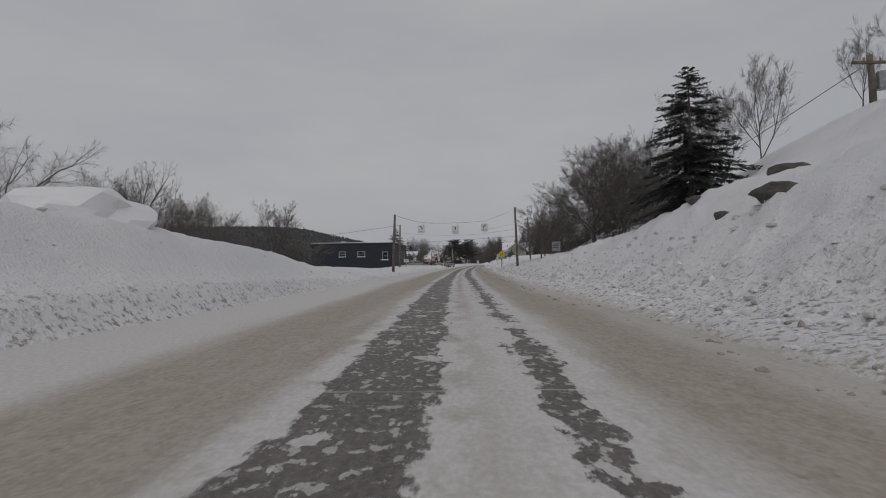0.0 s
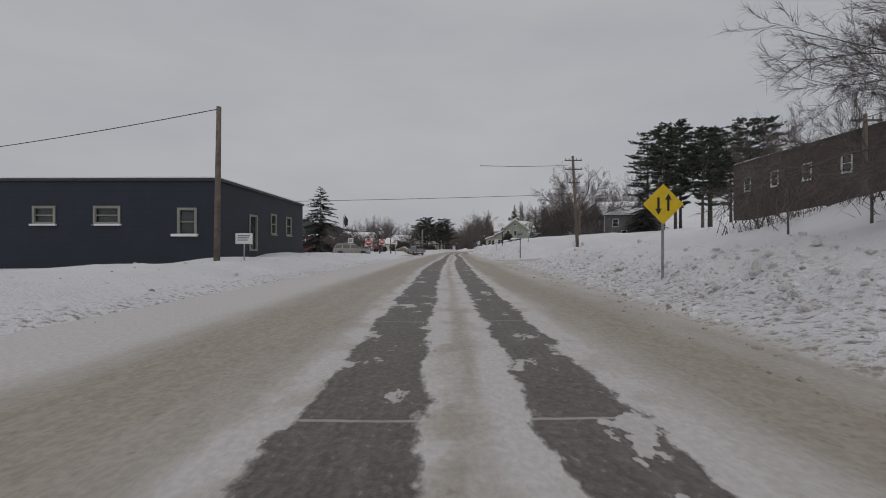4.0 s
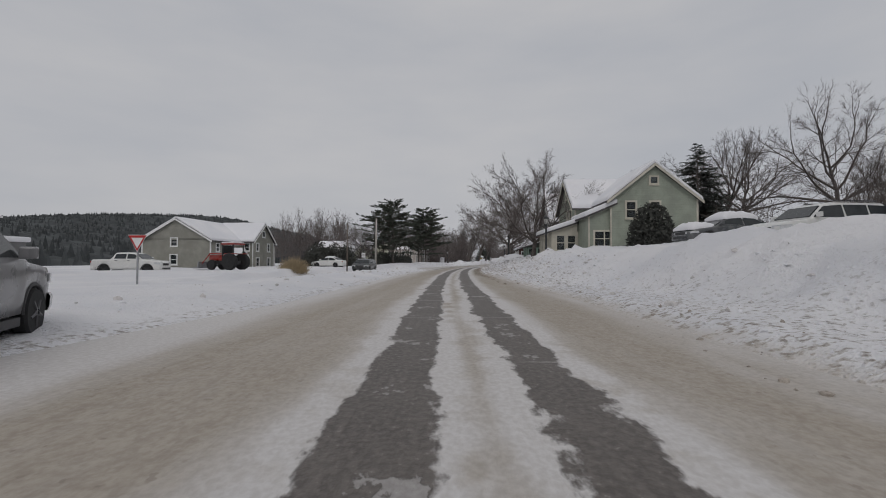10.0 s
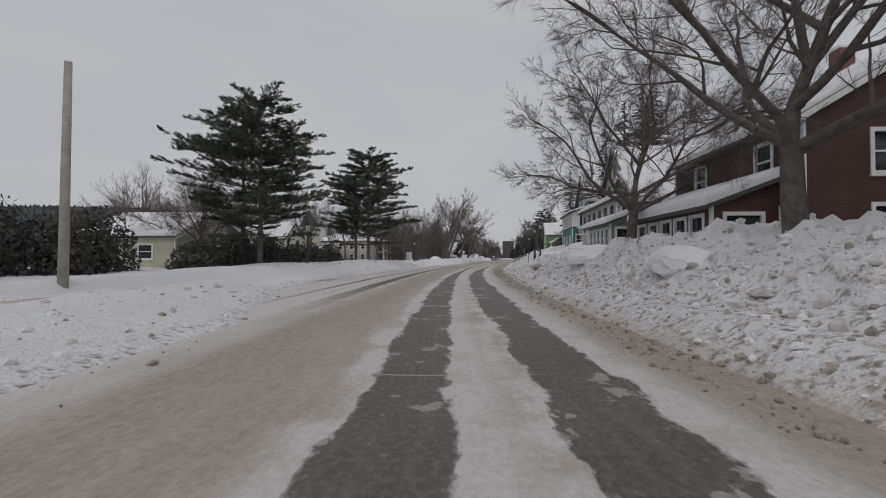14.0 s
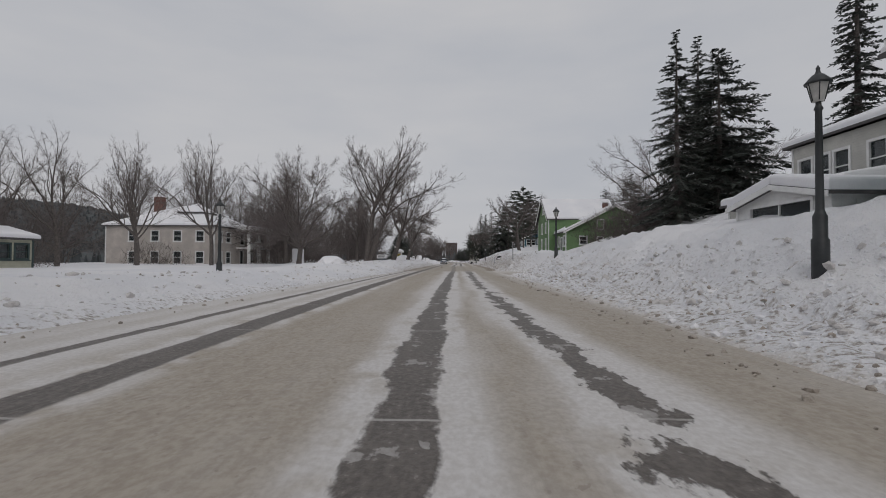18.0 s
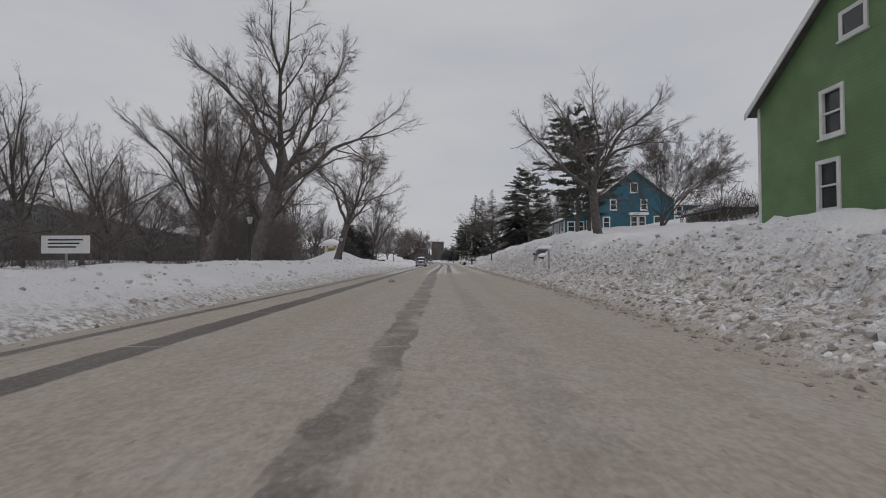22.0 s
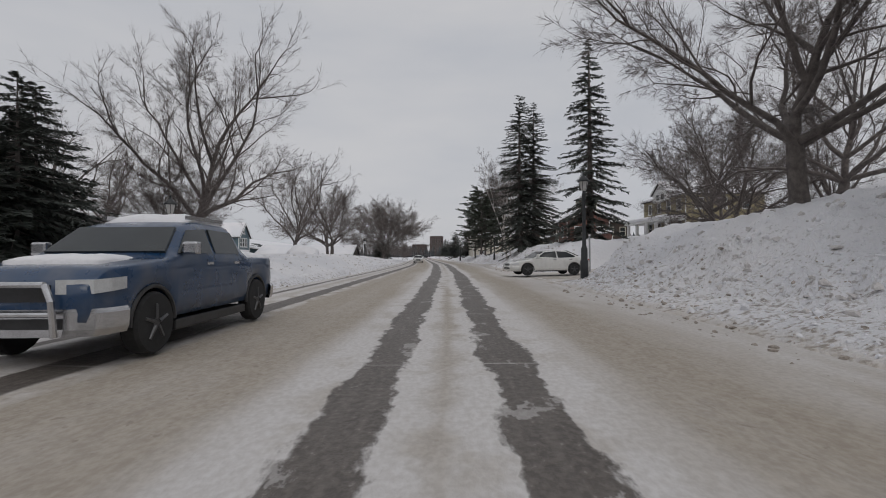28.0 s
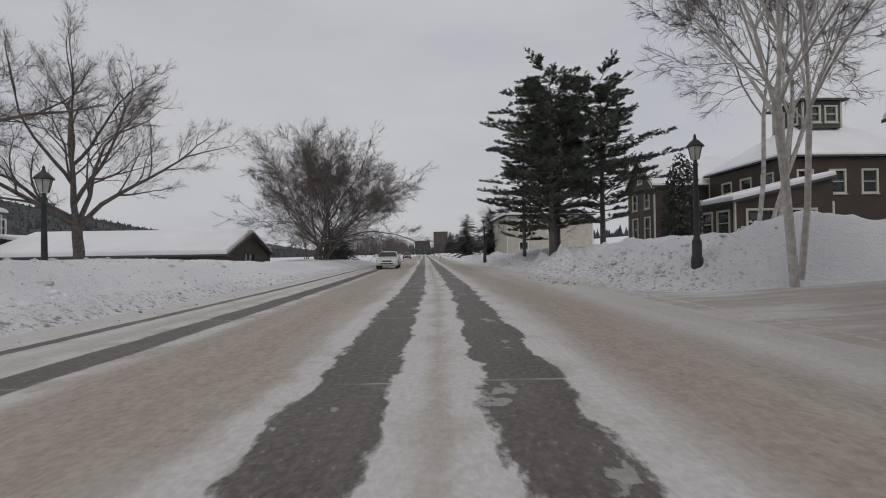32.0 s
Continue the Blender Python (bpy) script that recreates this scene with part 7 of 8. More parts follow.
wire("span_wire", [(54.4, -7.5, 6.8), (52.4, -4.3, 5.75), (51.6, -0.5, 5.6), (52.4, 2.7, 5.85), (53.6, 6.15, 7.2)], 0.012, sag=0.05, label="steel span wire over the road")
wire("span_wire", [(54.4, -7.55, 4.9), (52.4, -4.3, 4.4), (51.6, -0.5, 4.25), (52.4, 2.7, 4.45), (53.6, 6.25, 5.0)], 0.008, sag=0.03, label="lower steel span wire over the road")
wire("overhead_cable", [(95.6, -24.5, 5.0), (109.8, 13.95, 7.35)], 0.022, sag=0.12)
wire("overhead_cable", [(78, -10.5, 7.6), (84, -44, 5.5)], 0.02, sag=0.5)
wire("overhead_cable", [(109.8, 13.4, 10.6), (92.3, 2.4, 7.5)], 0.02, sag=0.1)
wire("overhead_cable", [(22, 18.5, 9.9), (84, 23.4, 8.6)], 0.02, sag=1.0)


def arrow(bm, kind, w):
    """Lane arrows, flat, in x-z."""
    t = w * 0.09
    if kind == "ahead":
        box(bm, -t, t, -0.004, 0.0, -w * 0.22, w * 0.1)
        prism(bm, [(-w * 0.2, w * 0.1), (w * 0.2, w * 0.1), (0, w * 0.36)], -0.004, 0.0)
    else:
        g = -1 if kind == "left" else 1
        box(bm, -t - g * w * 0.14, t - g * w * 0.14, -0.004, 0.0, -w * 0.2, w * 0.1)
        prism(bm, [(g * x, z) for x, z in ((-w * 0.23, w * 0.08), (-w * 0.05, w * 0.08), (w * 0.10, w * 0.2), (w * 0.06, w * 0.32), (-w * 0.12, w * 0.22))], -0.0046, -0.0006)
        prism(bm, [(g * x, z) for x, z in ((w * 0.02, w * 0.12), (w * 0.02, w * 0.40), (w * 0.30, w * 0.26))], -0.0052, -0.0012)


for s, d, z, kind in ((52.4, -4.3, 5.0, "left"), (51.6, -0.5, 4.85, "ahead"), (52.4, 2.7, 5.1, "right")):
    ob = thing("lane_sign", place(s, d, z), "white overhead lane sign with a black %s arrow" % {"left": "turning", "ahead": "straight", "right": "curved"}[kind], "traffic sign", "overhead lane signs")
    boxed("panel", (-0.38, 0.38, 0.0, 0.02, -0.42, 0.42), SIGNWHITE, ob, bevel=0.008)
    bm = bmesh.new()
    for dims in ((-0.38, 0.38, -0.40, -0.385), (-0.38, 0.38, 0.385, 0.40), (-0.365, -0.35, -0.385, 0.385), (0.35, 0.365, -0.385, 0.385)):
        box(bm, dims[0] + 0.01, dims[1] - 0.01, -0.004, -0.001, dims[2], dims[3])
    part("border", bm, SIGNBLACK, ob)
    bm = bmesh.new()
    arrow(bm, kind, 0.62)
    a = part("arrow", bm, SIGNBLACK, ob)
    a.location = (0, -0.002, 0.12)
    lettering("word", "ONLY", 0.2, SIGNBLACK, ob, pose(0, -0.004, -0.24, 90))
    for x in (-0.25, 0.25):
        boxed("hanger", (x - 0.012, x + 0.012, 0.004, 0.016, 0.42, 0.78), STEEL, ob)
    boxed("hanger", (-0.012, 0.012, 0.004, 0.016, -0.62, -0.42), STEEL, ob)


def post_sign(name, s, d, z_mid, w, hgt, label, panel_material, turn=0.0, diamond=False, wood=False, shape="box"):
    m = place(s, d, None, turn)
    ob = thing(name, m, label, "traffic sign", "roadside signs")
    zm = z_mid - m.translation.z
    if wood:
        boxed("post", (-0.05, 0.05, 0.0, 0.1, -0.5, zm + hgt * 0.45), WOODPOLE, ob)
    else:
        boxed("post", (-0.03, 0.03, 0.0, 0.04, -0.5, zm + hgt * 0.48), STEEL, ob)
    bm = bmesh.new()
    if diamond:
        k = w * 0.707
        prism(bm, [(-k, 0), (0, -k), (k, 0), (0, k)], -0.02, -0.004)
    elif shape == "stop":
        k = w / 2
        prism(bm, [(k * math.cos(radians(22.5 + 45 * i)), k * math.sin(radians(22.5 + 45 * i))) for i in range(8)], -0.02, -0.004)
    elif shape == "yield":
        prism(bm, [(-w / 2, hgt / 2), (w / 2, hgt / 2), (0, -hgt / 2)], -0.02, -0.004)
    else:
        box(bm, -w / 2, w / 2, -0.02, -0.004, -hgt / 2, hgt / 2, bevel=0.006)
    p = part("panel", bm, panel_material, ob)
    p.location = (0, 0, zm)
    return ob, zm


ob, zm = post_sign("two_way_sign", 69, 5.6, 2.4, 0.76, 0.76, "yellow diamond two-way traffic sign with black arrows", SIGNYELLOW, diamond=True)
for x, up in ((-0.13, -1), (0.13, 1)):
    bm = bmesh.new()
    box(bm, x - 0.03, x + 0.03, -0.027, -0.022, -0.18, 0.18)
    prism(bm, [(x - 0.09, up * 0.12), (x + 0.09, up * 0.12), (x, up * 0.28)], -0.030, -0.025)
    a = part("arrow", bm, SIGNBLACK, ob)
    a.location = (0, 0, zm)
ob, zm = post_sign("speed_limit_sign", 136.8, 7.7, 2.45, 0.61, 0.76, "white speed limit sign on a steel post in the snow bank", SIGNWHITE)
lettering("word", "SPEED", 0.15, SIGNBLACK, ob, pose(0, -0.024, zm + 0.27, 90))
lettering("word", "LIMIT", 0.15, SIGNBLACK, ob, pose(0, -0.024, zm + 0.12, 90))
lettering("number", "30", 0.42, SIGNBLACK, ob, pose(0, -0.024, zm - 0.15, 90))
for s, d, z, w, hh, lab in ((51.5, 10.3, 2.9, 0.9, 1.0, "grey weathered notice board on a post among brush"), (78.6, -9.6, 1.7, 0.8, 0.5, "small white sign on the utility pole"),
                            (108.6, 7.8, 2.75, 0.9, 0.7, "large grey sign seen from behind in the bank"), (125, -14.4, 2.4, 0.75, 0.75, "white notice sign on a metal post"),
                            (128, -8.3, 2.3, 0.6, 0.75, "white regulatory sign on a post"), (203.8, -13.0, 2.0, 0.5, 0.6, "small white sign with dark bars on the lamp post"),
                            (325, -11.5, 1.75, 1.5, 0.55, "white street name board on a post")):
    ob, zm = post_sign("road_sign", s, d, z, w, hh, lab, SIGNWHITE if "grey" not in lab else STEEL, wood="grey" in lab)
    for k in range(3):
        boxed("bar", (-w * 0.36, w * (0.36 - 0.07 * k), -0.026, -0.022, zm + hh * (0.22 - 0.2 * k), zm + hh * (0.30 - 0.2 * k)), SIGNBLACK, ob)
SIGNRED = varied("sign_red", (0.42, 0.02, 0.02), 0.5, 0.08, 5.0)
for s, d, z in ((119.4, -9.0, 2.15), (108.2, -8.8, 1.95)):
    ob, zm = post_sign("do_not_enter_sign", s, d, z, 0.76, 0.76, "white square sign with a red disc and a white bar", SIGNWHITE)
    bm = bmesh.new()
    prism(bm, [(0.36 * math.cos(0.2618 * i), 0.36 * math.sin(0.2618 * i)) for i in range(24)], -0.028, -0.0215)
    disc = part("disc", bm, SIGNRED, ob, "red disc")
    disc.location = (0, 0, zm)
    boxed("bar", (-0.26, 0.26, -0.034, -0.0285, zm - 0.06, zm + 0.06), SIGNWHITE, ob)
    lettering("word", "DO NOT", 0.12, SIGNWHITE, ob, pose(0, -0.032, zm + 0.16, 90))
    lettering("word", "ENTER", 0.12, SIGNWHITE, ob, pose(0, -0.032, zm - 0.17, 90))
ob, zm = post_sign("stop_sign", 141, -14.4, 2.3, 0.75, 0.75, "red octagonal stop sign at the side road", SIGNRED, turn=-60, shape="stop")
lettering("word", "STOP", 0.26, SIGNWHITE, ob, pose(0, -0.024, zm, 90))
ob, zm = post_sign("yield_sign", 160, -12.5, 1.9, 0.75, 0.68, "white and red triangular yield sign", SIGNWHITE, shape="yield")
bm = bmesh.new()
for a, b in (((-0.36, 0.32), (0.36, 0.32)), ((0.36, 0.32), (0.0, -0.31)), ((0.0, -0.31), (-0.36, 0.32))):
    q = [(a[0], a[1]), (b[0], b[1]), (b[0] * 0.68, 0.02 + (b[1] - 0.02) * 0.68), (a[0] * 0.68, 0.02 + (a[1] - 0.02) * 0.68)]
    prism(bm, q, -0.027, -0.022)
border = part("border", bm, SIGNRED, ob, "red border")
border.location = (0, 0, zm)
for s, d, z in ((117, 10.0, 2.4), (130, 10.0, 1.4), (340, 6.6, 1.3), (425.5, 9.4, 1.9), (317, 7.2, 3.0), (254, 6.0, 1.0)):
    m = place(s, d)
    ob = thing("marker_post", m, "plain metal marker post standing in the snow", "post", "marker posts")
    boxed("post", (-0.045, 0.045, -0.045, 0.045, -0.4, z - m.translation.z + 0.6), STEEL, ob)
    boxed("cap", (-0.06, 0.06, -0.06, 0.06, z - m.translation.z + 0.604, z - m.translation.z + 0.68), SNOW, ob, bevel=0.02)


def street_lamp():
    ob = tagged(new("street_lamp"), "black lantern street lamp on a fluted post in snow", "street lamp", "lantern street lamps")
    bm = bmesh.new()
    spin(bm, [(0.17, -0.8), (0.17, 0.25), (0.14, 0.3), (0.14, 0.75), (0.10, 0.85), (0.085, 0.9), (0.065, 3.05), (0.09, 3.1), (0.06, 3.16), (0.05, 3.25)], 14)
    part("post", bm, BLACK, ob, smooth_faces=True)
    bm = bmesh.new()
    spin(bm, [(0.10, 3.25), (0.12, 3.29), (0.20, 3.62), (0.205, 3.64)], 6)
    part("lantern", bm, LAMPGLASS, ob, "frosted glass lantern panes")
    for k in range(6):
        a = k * 1.0472
        bm = bmesh.new()
        tube(bm, [(0.125 * math.cos(a), 0.125 * math.sin(a), 3.27), (0.213 * math.cos(a), 0.213 * math.sin(a), 3.65)], [0.012, 0.012], 4)
        part("bar", bm, BLACK, ob)
    bm = bmesh.new()
    spin(bm, [(0.26, 3.645), (0.26, 3.67), (0.12, 3.83), (0.06, 3.87), (0.035, 3.95), (0.045, 3.98), (0.01, 4.05)], 12)
    part("lid", bm, BLACK, ob, smooth_faces=True)
    return ob


LAMP = street_lamp()
for k, (s, d, top) in enumerate(((120.7, -9.5, 4.0), (180.2, 7.4, 5.1), (142.4, -11.0, 3.9), (205.2, -13.4, 4.2), (229.5, -11.2, 3.9), (338, -11.2, 4.2), (361.5, -11.0, 4.1), (414.2, -11.2, 3.8), (464.6, -11.2, 3.9), (277.6, -12.2, 4.3),
                                (138.8, 8.9, 5.0), (203.4, 6.2, 5.6), (242.0, 6.2, 4.7), (264.2, 7.4, 5.5), (291.4, 7.6, 5.5), (415.2, 6.0, 4.8), (465.2, 7.9, 4.75), (499, 5.6, 4.7), (386, 7.5, 4.8))):
    m = place(s, d, top - 4.05)
    if k == 0:
        LAMP.matrix_world = m
    else:
        copy_thing(LAMP, m)
for s, d, hgt in ((131.5, -16.8, 6.4), (133.2, -17.4, 6.2)):
    m = place(s, d)
    ob = thing("flagpole", m, "slim metal flagpole with a furled dark flag", "flagpole", "flagpoles")
    bm = bmesh.new()
    spin(bm, [(0.06, -0.5), (0.05, 3), (0.03, hgt), (0.06, hgt + 0.05), (0.02, hgt + 0.12)], 10)
    part("pole", bm, STEEL, ob)
    bm = bmesh.new()
    prism(bm, [(0.05, hgt - 0.1), (0.55, hgt - 0.9), (0.42, hgt - 1.9), (0.06, hgt - 1.2)], -0.03, 0.03)
    part("flag", bm, SIGNBLACK, ob)
# roofed sign stand on its snow mound; snow blocks; rocks
m = place(374, -15.1)
ob = thing("sign_shelter", m, "small roofed sign stand with a gold panel and a snow cap", "sign stand")
z = m.translation.z
for x in (-0.75, 0.75):
    boxed("post", (x - 0.11, x + 0.11, -0.11, 0.11, -0.8, 3.2 - z), WHITE, ob)
boxed("panel", (-0.6, 0.6, -0.05, 0.05, 1.5 - z, 3.0 - z), WHITE, ob)
boxed("sign_face", (-0.48, 0.48, -0.08, -0.054, 1.6 - z, 2.9 - z), varied("gold_leaf_paint", (0.42, 0.31, 0.05), 0.5, 0.2, 5.0), ob, "gold painted panel with a plain emblem")
boxed("emblem", (-0.2, 0.2, -0.092, -0.083, 1.95 - z, 2.6 - z), varied("emblem_green", (0.12, 0.13, 0.04), 0.6, 0.2, 6.0), ob)
boxed("roof", (-1.25, 1.25, -0.7, 0.7, 3.2 - z, 3.36 - z), WHITE, ob)
bm = bmesh.new()
spin(bm, [(1.3, 0.0), (1.28, 0.25), (0.95, 0.6), (0.35, 0.85), (0.02, 0.9)], 18)
t = part("snow_cover", bm, SNOW, ob, smooth_faces=True)
t.location, t.scale = (0, 0, 3.364 - z), (1.0, 0.6, 0.85)
m = place(322.6, -23.4)
ob = tagged(boxed("snow_sculpture", (-0.8, 0.8, -0.45, 0.45, -0.5, 2.2), SNOW, None, bevel=0.25), "squared block of packed snow on the lawn", "snow block")
ob.matrix_world = m


def boulder(name, s, d, z, size, material, label, category, seed):
    bm = bmesh.new()
    bmesh.ops.create_icosphere(bm, subdivisions=3, radius=1.0)
    for v in bm.verts:
        v.co *= 1 + 0.35 * noise.noise(v.co * 1.3 + Vector((seed, 0, 0))) + 0.12 * noise.noise(v.co * 4 + Vector((0, seed, 0)))
        v.co = Vector((v.co.x * size[0], v.co.y * size[1], v.co.z * size[2]))
    ob = part(name, bm, material)
    ob.matrix_world = place(s, d, z)
    return tagged(ob, label, category)


for s, d, z, k in ((14.2, 9.5, None, 0.62), (16.8, 9.3, None, 0.3), (17.5, 12.2, 4.25, 0.8), (20.5, 10.2, None, 0.35)):
    boulder("rock_outcrop", s, d, z, (k * 1.1, k * 0.8, k * 0.6), ROCK, "dark rock outcrop showing through the snow slope", "rock", s)
for s, d, k, q in ((201, 5.2, 1.3, 1), (217, 5.0, 1.2, 2), (194, 6.2, 1.4, 4), (13.5, -11, 2.0, 5), (209, 4.9, 0.9, 6), (232, 6.0, 1.1, 7), (298, -12, 1.5, 8), (437, -12.5, 1.8, 9), (452, -16, 1.8, 10)):
    boulder("snow_mound", s, d, None, (k * 0.8, k * 1.0, k * 0.45), SNOW, "heap of shovelled snow with rounded lumps", "snow pile", q)
boulder("ice_chunk", 337.5, -2.9, 0.06, (0.18, 0.14, 0.13), DIRTY, "grey lump of ice lying on the road", "ice lump", 20)
boulder("ice_chunk", 227.6, 4.4, 0.55, (0.5, 0.4, 0.3), DIRTY, "dirty lump of ice on the bank", "ice lump", 21)


# ---- vehicles ----
def vehicle(name, label, m, outline, width, glass, paint, wheels, wheel_r, kind="car", snowy=(), cladding=None, bed=None, rack=False, bullbar=False):
    """A car from its side outline (y forward, z), narrowed at the roof; wheels at y; glass: side windows as outlines."""
    ob = thing(name, m, label, kind, "cars and trucks")
    zs = [p[1] for p in outline]
    waist, top = max(p[1] for p in outline if p[1] < max(zs) * 0.72), max(zs)

    def half(z):
        u = min(1, max(0, (z - waist) / (top - waist)))
        return width / 2 * (1 - 0.20 * u) - 0.06 * (z < 0.4)
    yf, yb = max(p[0] for p in outline), min(p[0] for p in outline)
    low = min(zs)
    upper = sorted(p for p in outline if p[1] > low + 0.3)
    ys = np.linspace(yb, yf, 97)
    crest = np.interp(ys, [p[0] for p in upper], [p[1] for p in upper])
    crest = np.convolve(np.pad(crest, 2, mode="edge"), np.ones(5) / 5, "valid")
    brow = min(waist * 0.68, crest[-1] - 0.11)
    bm = bmesh.new()
    rings = []
    for y, z1 in zip(ys, crest):
        u = abs(2 * y - yf - yb) / (yf - yb)
        slim = 1 - 0.15 * max(0, (u - 0.72) / 0.28) ** 2
        z0 = low + 0.10 * max(0, (u - 0.9) / 0.1)
        for w in wheels:
            if abs(y - w) < wheel_r * 1.17:
                z0 = max(z0, wheel_r + math.sqrt((wheel_r * 1.17) ** 2 - (y - w) ** 2))
        belt = min(z1 - 0.05, waist)
        z0 = min(z0, belt - 0.12)
        deep = belt - z0
        w0 = width / 2 * slim
        prof = [(0.0, z1), (0.62 * half(z1) * slim, z1 - 0.004), (half(z1) * slim - 0.09, z1 - 0.018), (half(z1) * slim - 0.015, z1 - 0.05 * (z1 > waist + 0.1) - 0.03)]
        prof += [(w0 - 0.004, belt), (w0 + 0.012, belt - 0.22 * deep), (w0 + 0.016, belt - 0.45 * deep), (w0 - 0.002, belt - 0.75 * deep), (w0 - 0.035, z0), (w0 - 0.30, z0)]
        rings.append([bm.verts.new((x, y, z)) for x, z in prof] + [bm.verts.new((-x, y, z)) for x, z in prof[:0:-1]])
    n = len(rings[0])
    for r0, r1 in zip(rings, rings[1:]):
        for k in range(n):
            bm.faces.new((r0[k], r0[(k + 1) % n], r1[(k + 1) % n], r1[k]))
    bm.faces.new(rings[0][::-1]), bm.faces.new(rings[-1])
    body = part("body", bm, paint, ob, smooth_faces=True)
    boxed("underbody", (-width / 2 + 0.3, width / 2 - 0.3, yb + 0.3, yf - 0.3, low, brow - 0.04), PLASTIC, body)
    for pts in glass["side"]:
        for g in (-1, 1):
            bm = bmesh.new()
            lo = [bm.verts.new((g * (half(z) + 0.004), y, z)) for y, z in pts]
            hi = [bm.verts.new((g * (half(z) - 0.03), y, z)) for y, z in pts]
            bm.faces.new(lo), bm.faces.new(hi[::-1])
            for i in range(len(lo)):
                bm.faces.new((lo[i], hi[i], hi[(i + 1) % len(lo)], lo[(i + 1) % len(lo)]))
            part("side_window", bm, CARGLASS, body)
    for nm, (y0, z0), (y1, z1) in glass["ends"]:
        bm = bmesh.new()
        nrm = Vector((0, -(z1 - z0), y1 - y0)).normalized()
        if nrm.y * (y0 - y1) < 0:
            nrm = -nrm
        a = Vector((0, y0, z0)).lerp(Vector((0, y1, z1)), 0.1)
        b = Vector((0, y0, z0)).lerp(Vector((0, y1, z1)), 0.9)
        q = [a + Vector((-half(a.z) + 0.12, 0, 0)), a + Vector((half(a.z) - 0.12, 0, 0)), b + Vector((half(b.z) - 0.12, 0, 0)), b + Vector((-half(b.z) + 0.12, 0, 0))]
        lo, hi = [bm.verts.new(p + nrm * 0.034) for p in q], [bm.verts.new(p - nrm * 0.03) for p in q]
        bm.faces.new(lo), bm.faces.new(hi[::-1])
        for i in range(4):
            bm.faces.new((lo[i], hi[i], hi[(i + 1) % 4], lo[(i + 1) % 4]))
        part(nm, bm, CARGLASS, body)
    for y in wheels:
        for g in (-1, 1):
            bm = bmesh.new()
            spin(bm, [(wheel_r * 0.62, -0.11), (wheel_r * 0.93, -0.11), (wheel_r, -0.07), (wheel_r, 0.07), (wheel_r * 0.93, 0.11), (wheel_r * 0.62, 0.11)], 22)
            w = part("wheel", bm, RUBBER, ob)
            w.matrix_local = pose(g * (width / 2 - 0.10), y, wheel_r, 0, 90 * g, 0)
            bm = bmesh.new()
            spin(bm, [(wheel_r * 0.62, 0.085), (wheel_r * 0.60, 0.10), (wheel_r * 0.2, 0.09), (wheel_r * 0.16, 0.115), (0.02, 0.118)], 18)
            for k in range(5):
                a = k * 1.2566
                tube(bm, [(0.05 * math.cos(a), 0.05 * math.sin(a), 0.113), (wheel_r * 0.6 * math.cos(a), wheel_r * 0.6 * math.sin(a), 0.108)], [0.028, 0.022], 5)
            part("rim", bm, ALLOY, w)
            bm = bmesh.new()
            arc = [(g * (width / 2 - 0.03), y + wheel_r * 1.17 * math.cos(a), wheel_r + wheel_r * 1.17 * math.sin(a)) for a in np.linspace(0.0, math.pi, 15)]
            tube(bm, arc, [0.03] * 15, 6)
            part("wheel_arch", bm, PLASTIC, body)
    for g in (-1, 1):
        bm = bmesh.new()
        for x, y in ((width * 0.25, yf + 0.012), (width * 0.448, yf - 0.03), (width * 0.486, yf - 0.20), (width * 0.504, yf - 0.40), (width * 0.25, yf - 0.3)):
            for z in (brow + 0.10 * (yf - y), brow + 0.10 + (0.05 if waist > 1.05 else 0.0) + 0.06 * (yf - y)):
                bm.verts.new((g * x, y, z))
        bmesh.ops.convex_hull(bm, input=bm.verts)
        part("headlight", bm, LAMPCLEAR, body)
        boxed("tail_light", (g * width * 0.375 - 0.09, g * width * 0.375 + 0.09, yb - 0.008, yb + 0.16, waist * 0.72, waist * 0.90), LAMPRED, body, bevel=0.02)
        boxed("mirror", (g * (width / 2 + 0.10) - 0.11, g * (width / 2 + 0.10) + 0.11, glass["mirror"] - 0.06, glass["mirror"] + 0.06, waist + 0.02, waist + 0.20), CHROME if bullbar else paint, body, bevel=0.03)
        for y in glass["handles"]:
            boxed("door_handle", (g * width / 2 - 0.02, g * width / 2 + 0.03, y - 0.1, y + 0.1, waist - 0.13, waist - 0.09), CHROME, body)
    boxed("grille", (-width * 0.22, width * 0.22, yf - 0.1, yf + 0.014, brow - 0.02 - 0.06 * (waist > 1.05), brow + 0.10), PLASTIC, body)
    for y, out in ((yf, 1), (yb, -1)):
        bm = bmesh.new()
        bow = [(-0.510, -0.42), (-0.494, -0.2), (-0.455, -0.04), (-0.3, 0.03), (0, 0.045), (0.3, 0.03), (0.455, -0.04), (0.494, -0.2), (0.510, -0.42)]
        rows = [[bm.verts.new((width * a * k * (1.0 if cladding else 0.988), y + out * b, waist * z)) for a, b in bow] for z, k in ((0.30, 0.97), (0.36, 1.0), (0.50, 1.012), (0.54, 0.985))]
        for r0, r1 in zip(rows, rows[1:]):
            for k in range(len(bow) - 1):
                bm.faces.new((r0[k], r0[k + 1], r1[k + 1], r1[k]))
        bm.faces.new(rows[0])
        bm.faces.new(rows[-1][::-1])
        part("bumper", bm, cladding or paint, body, smooth_faces=not cladding)
    boxed("air_intake", (-width * 0.30, width * 0.30, yf - 0.1, yf + 0.052, waist * 0.37, waist * 0.46), PLASTIC, body)
    boxed("number_plate", (-0.15, 0.15, yb - 0.085, yb - 0.072, waist * 0.44, waist * 0.54), SIGNWHITE, body)
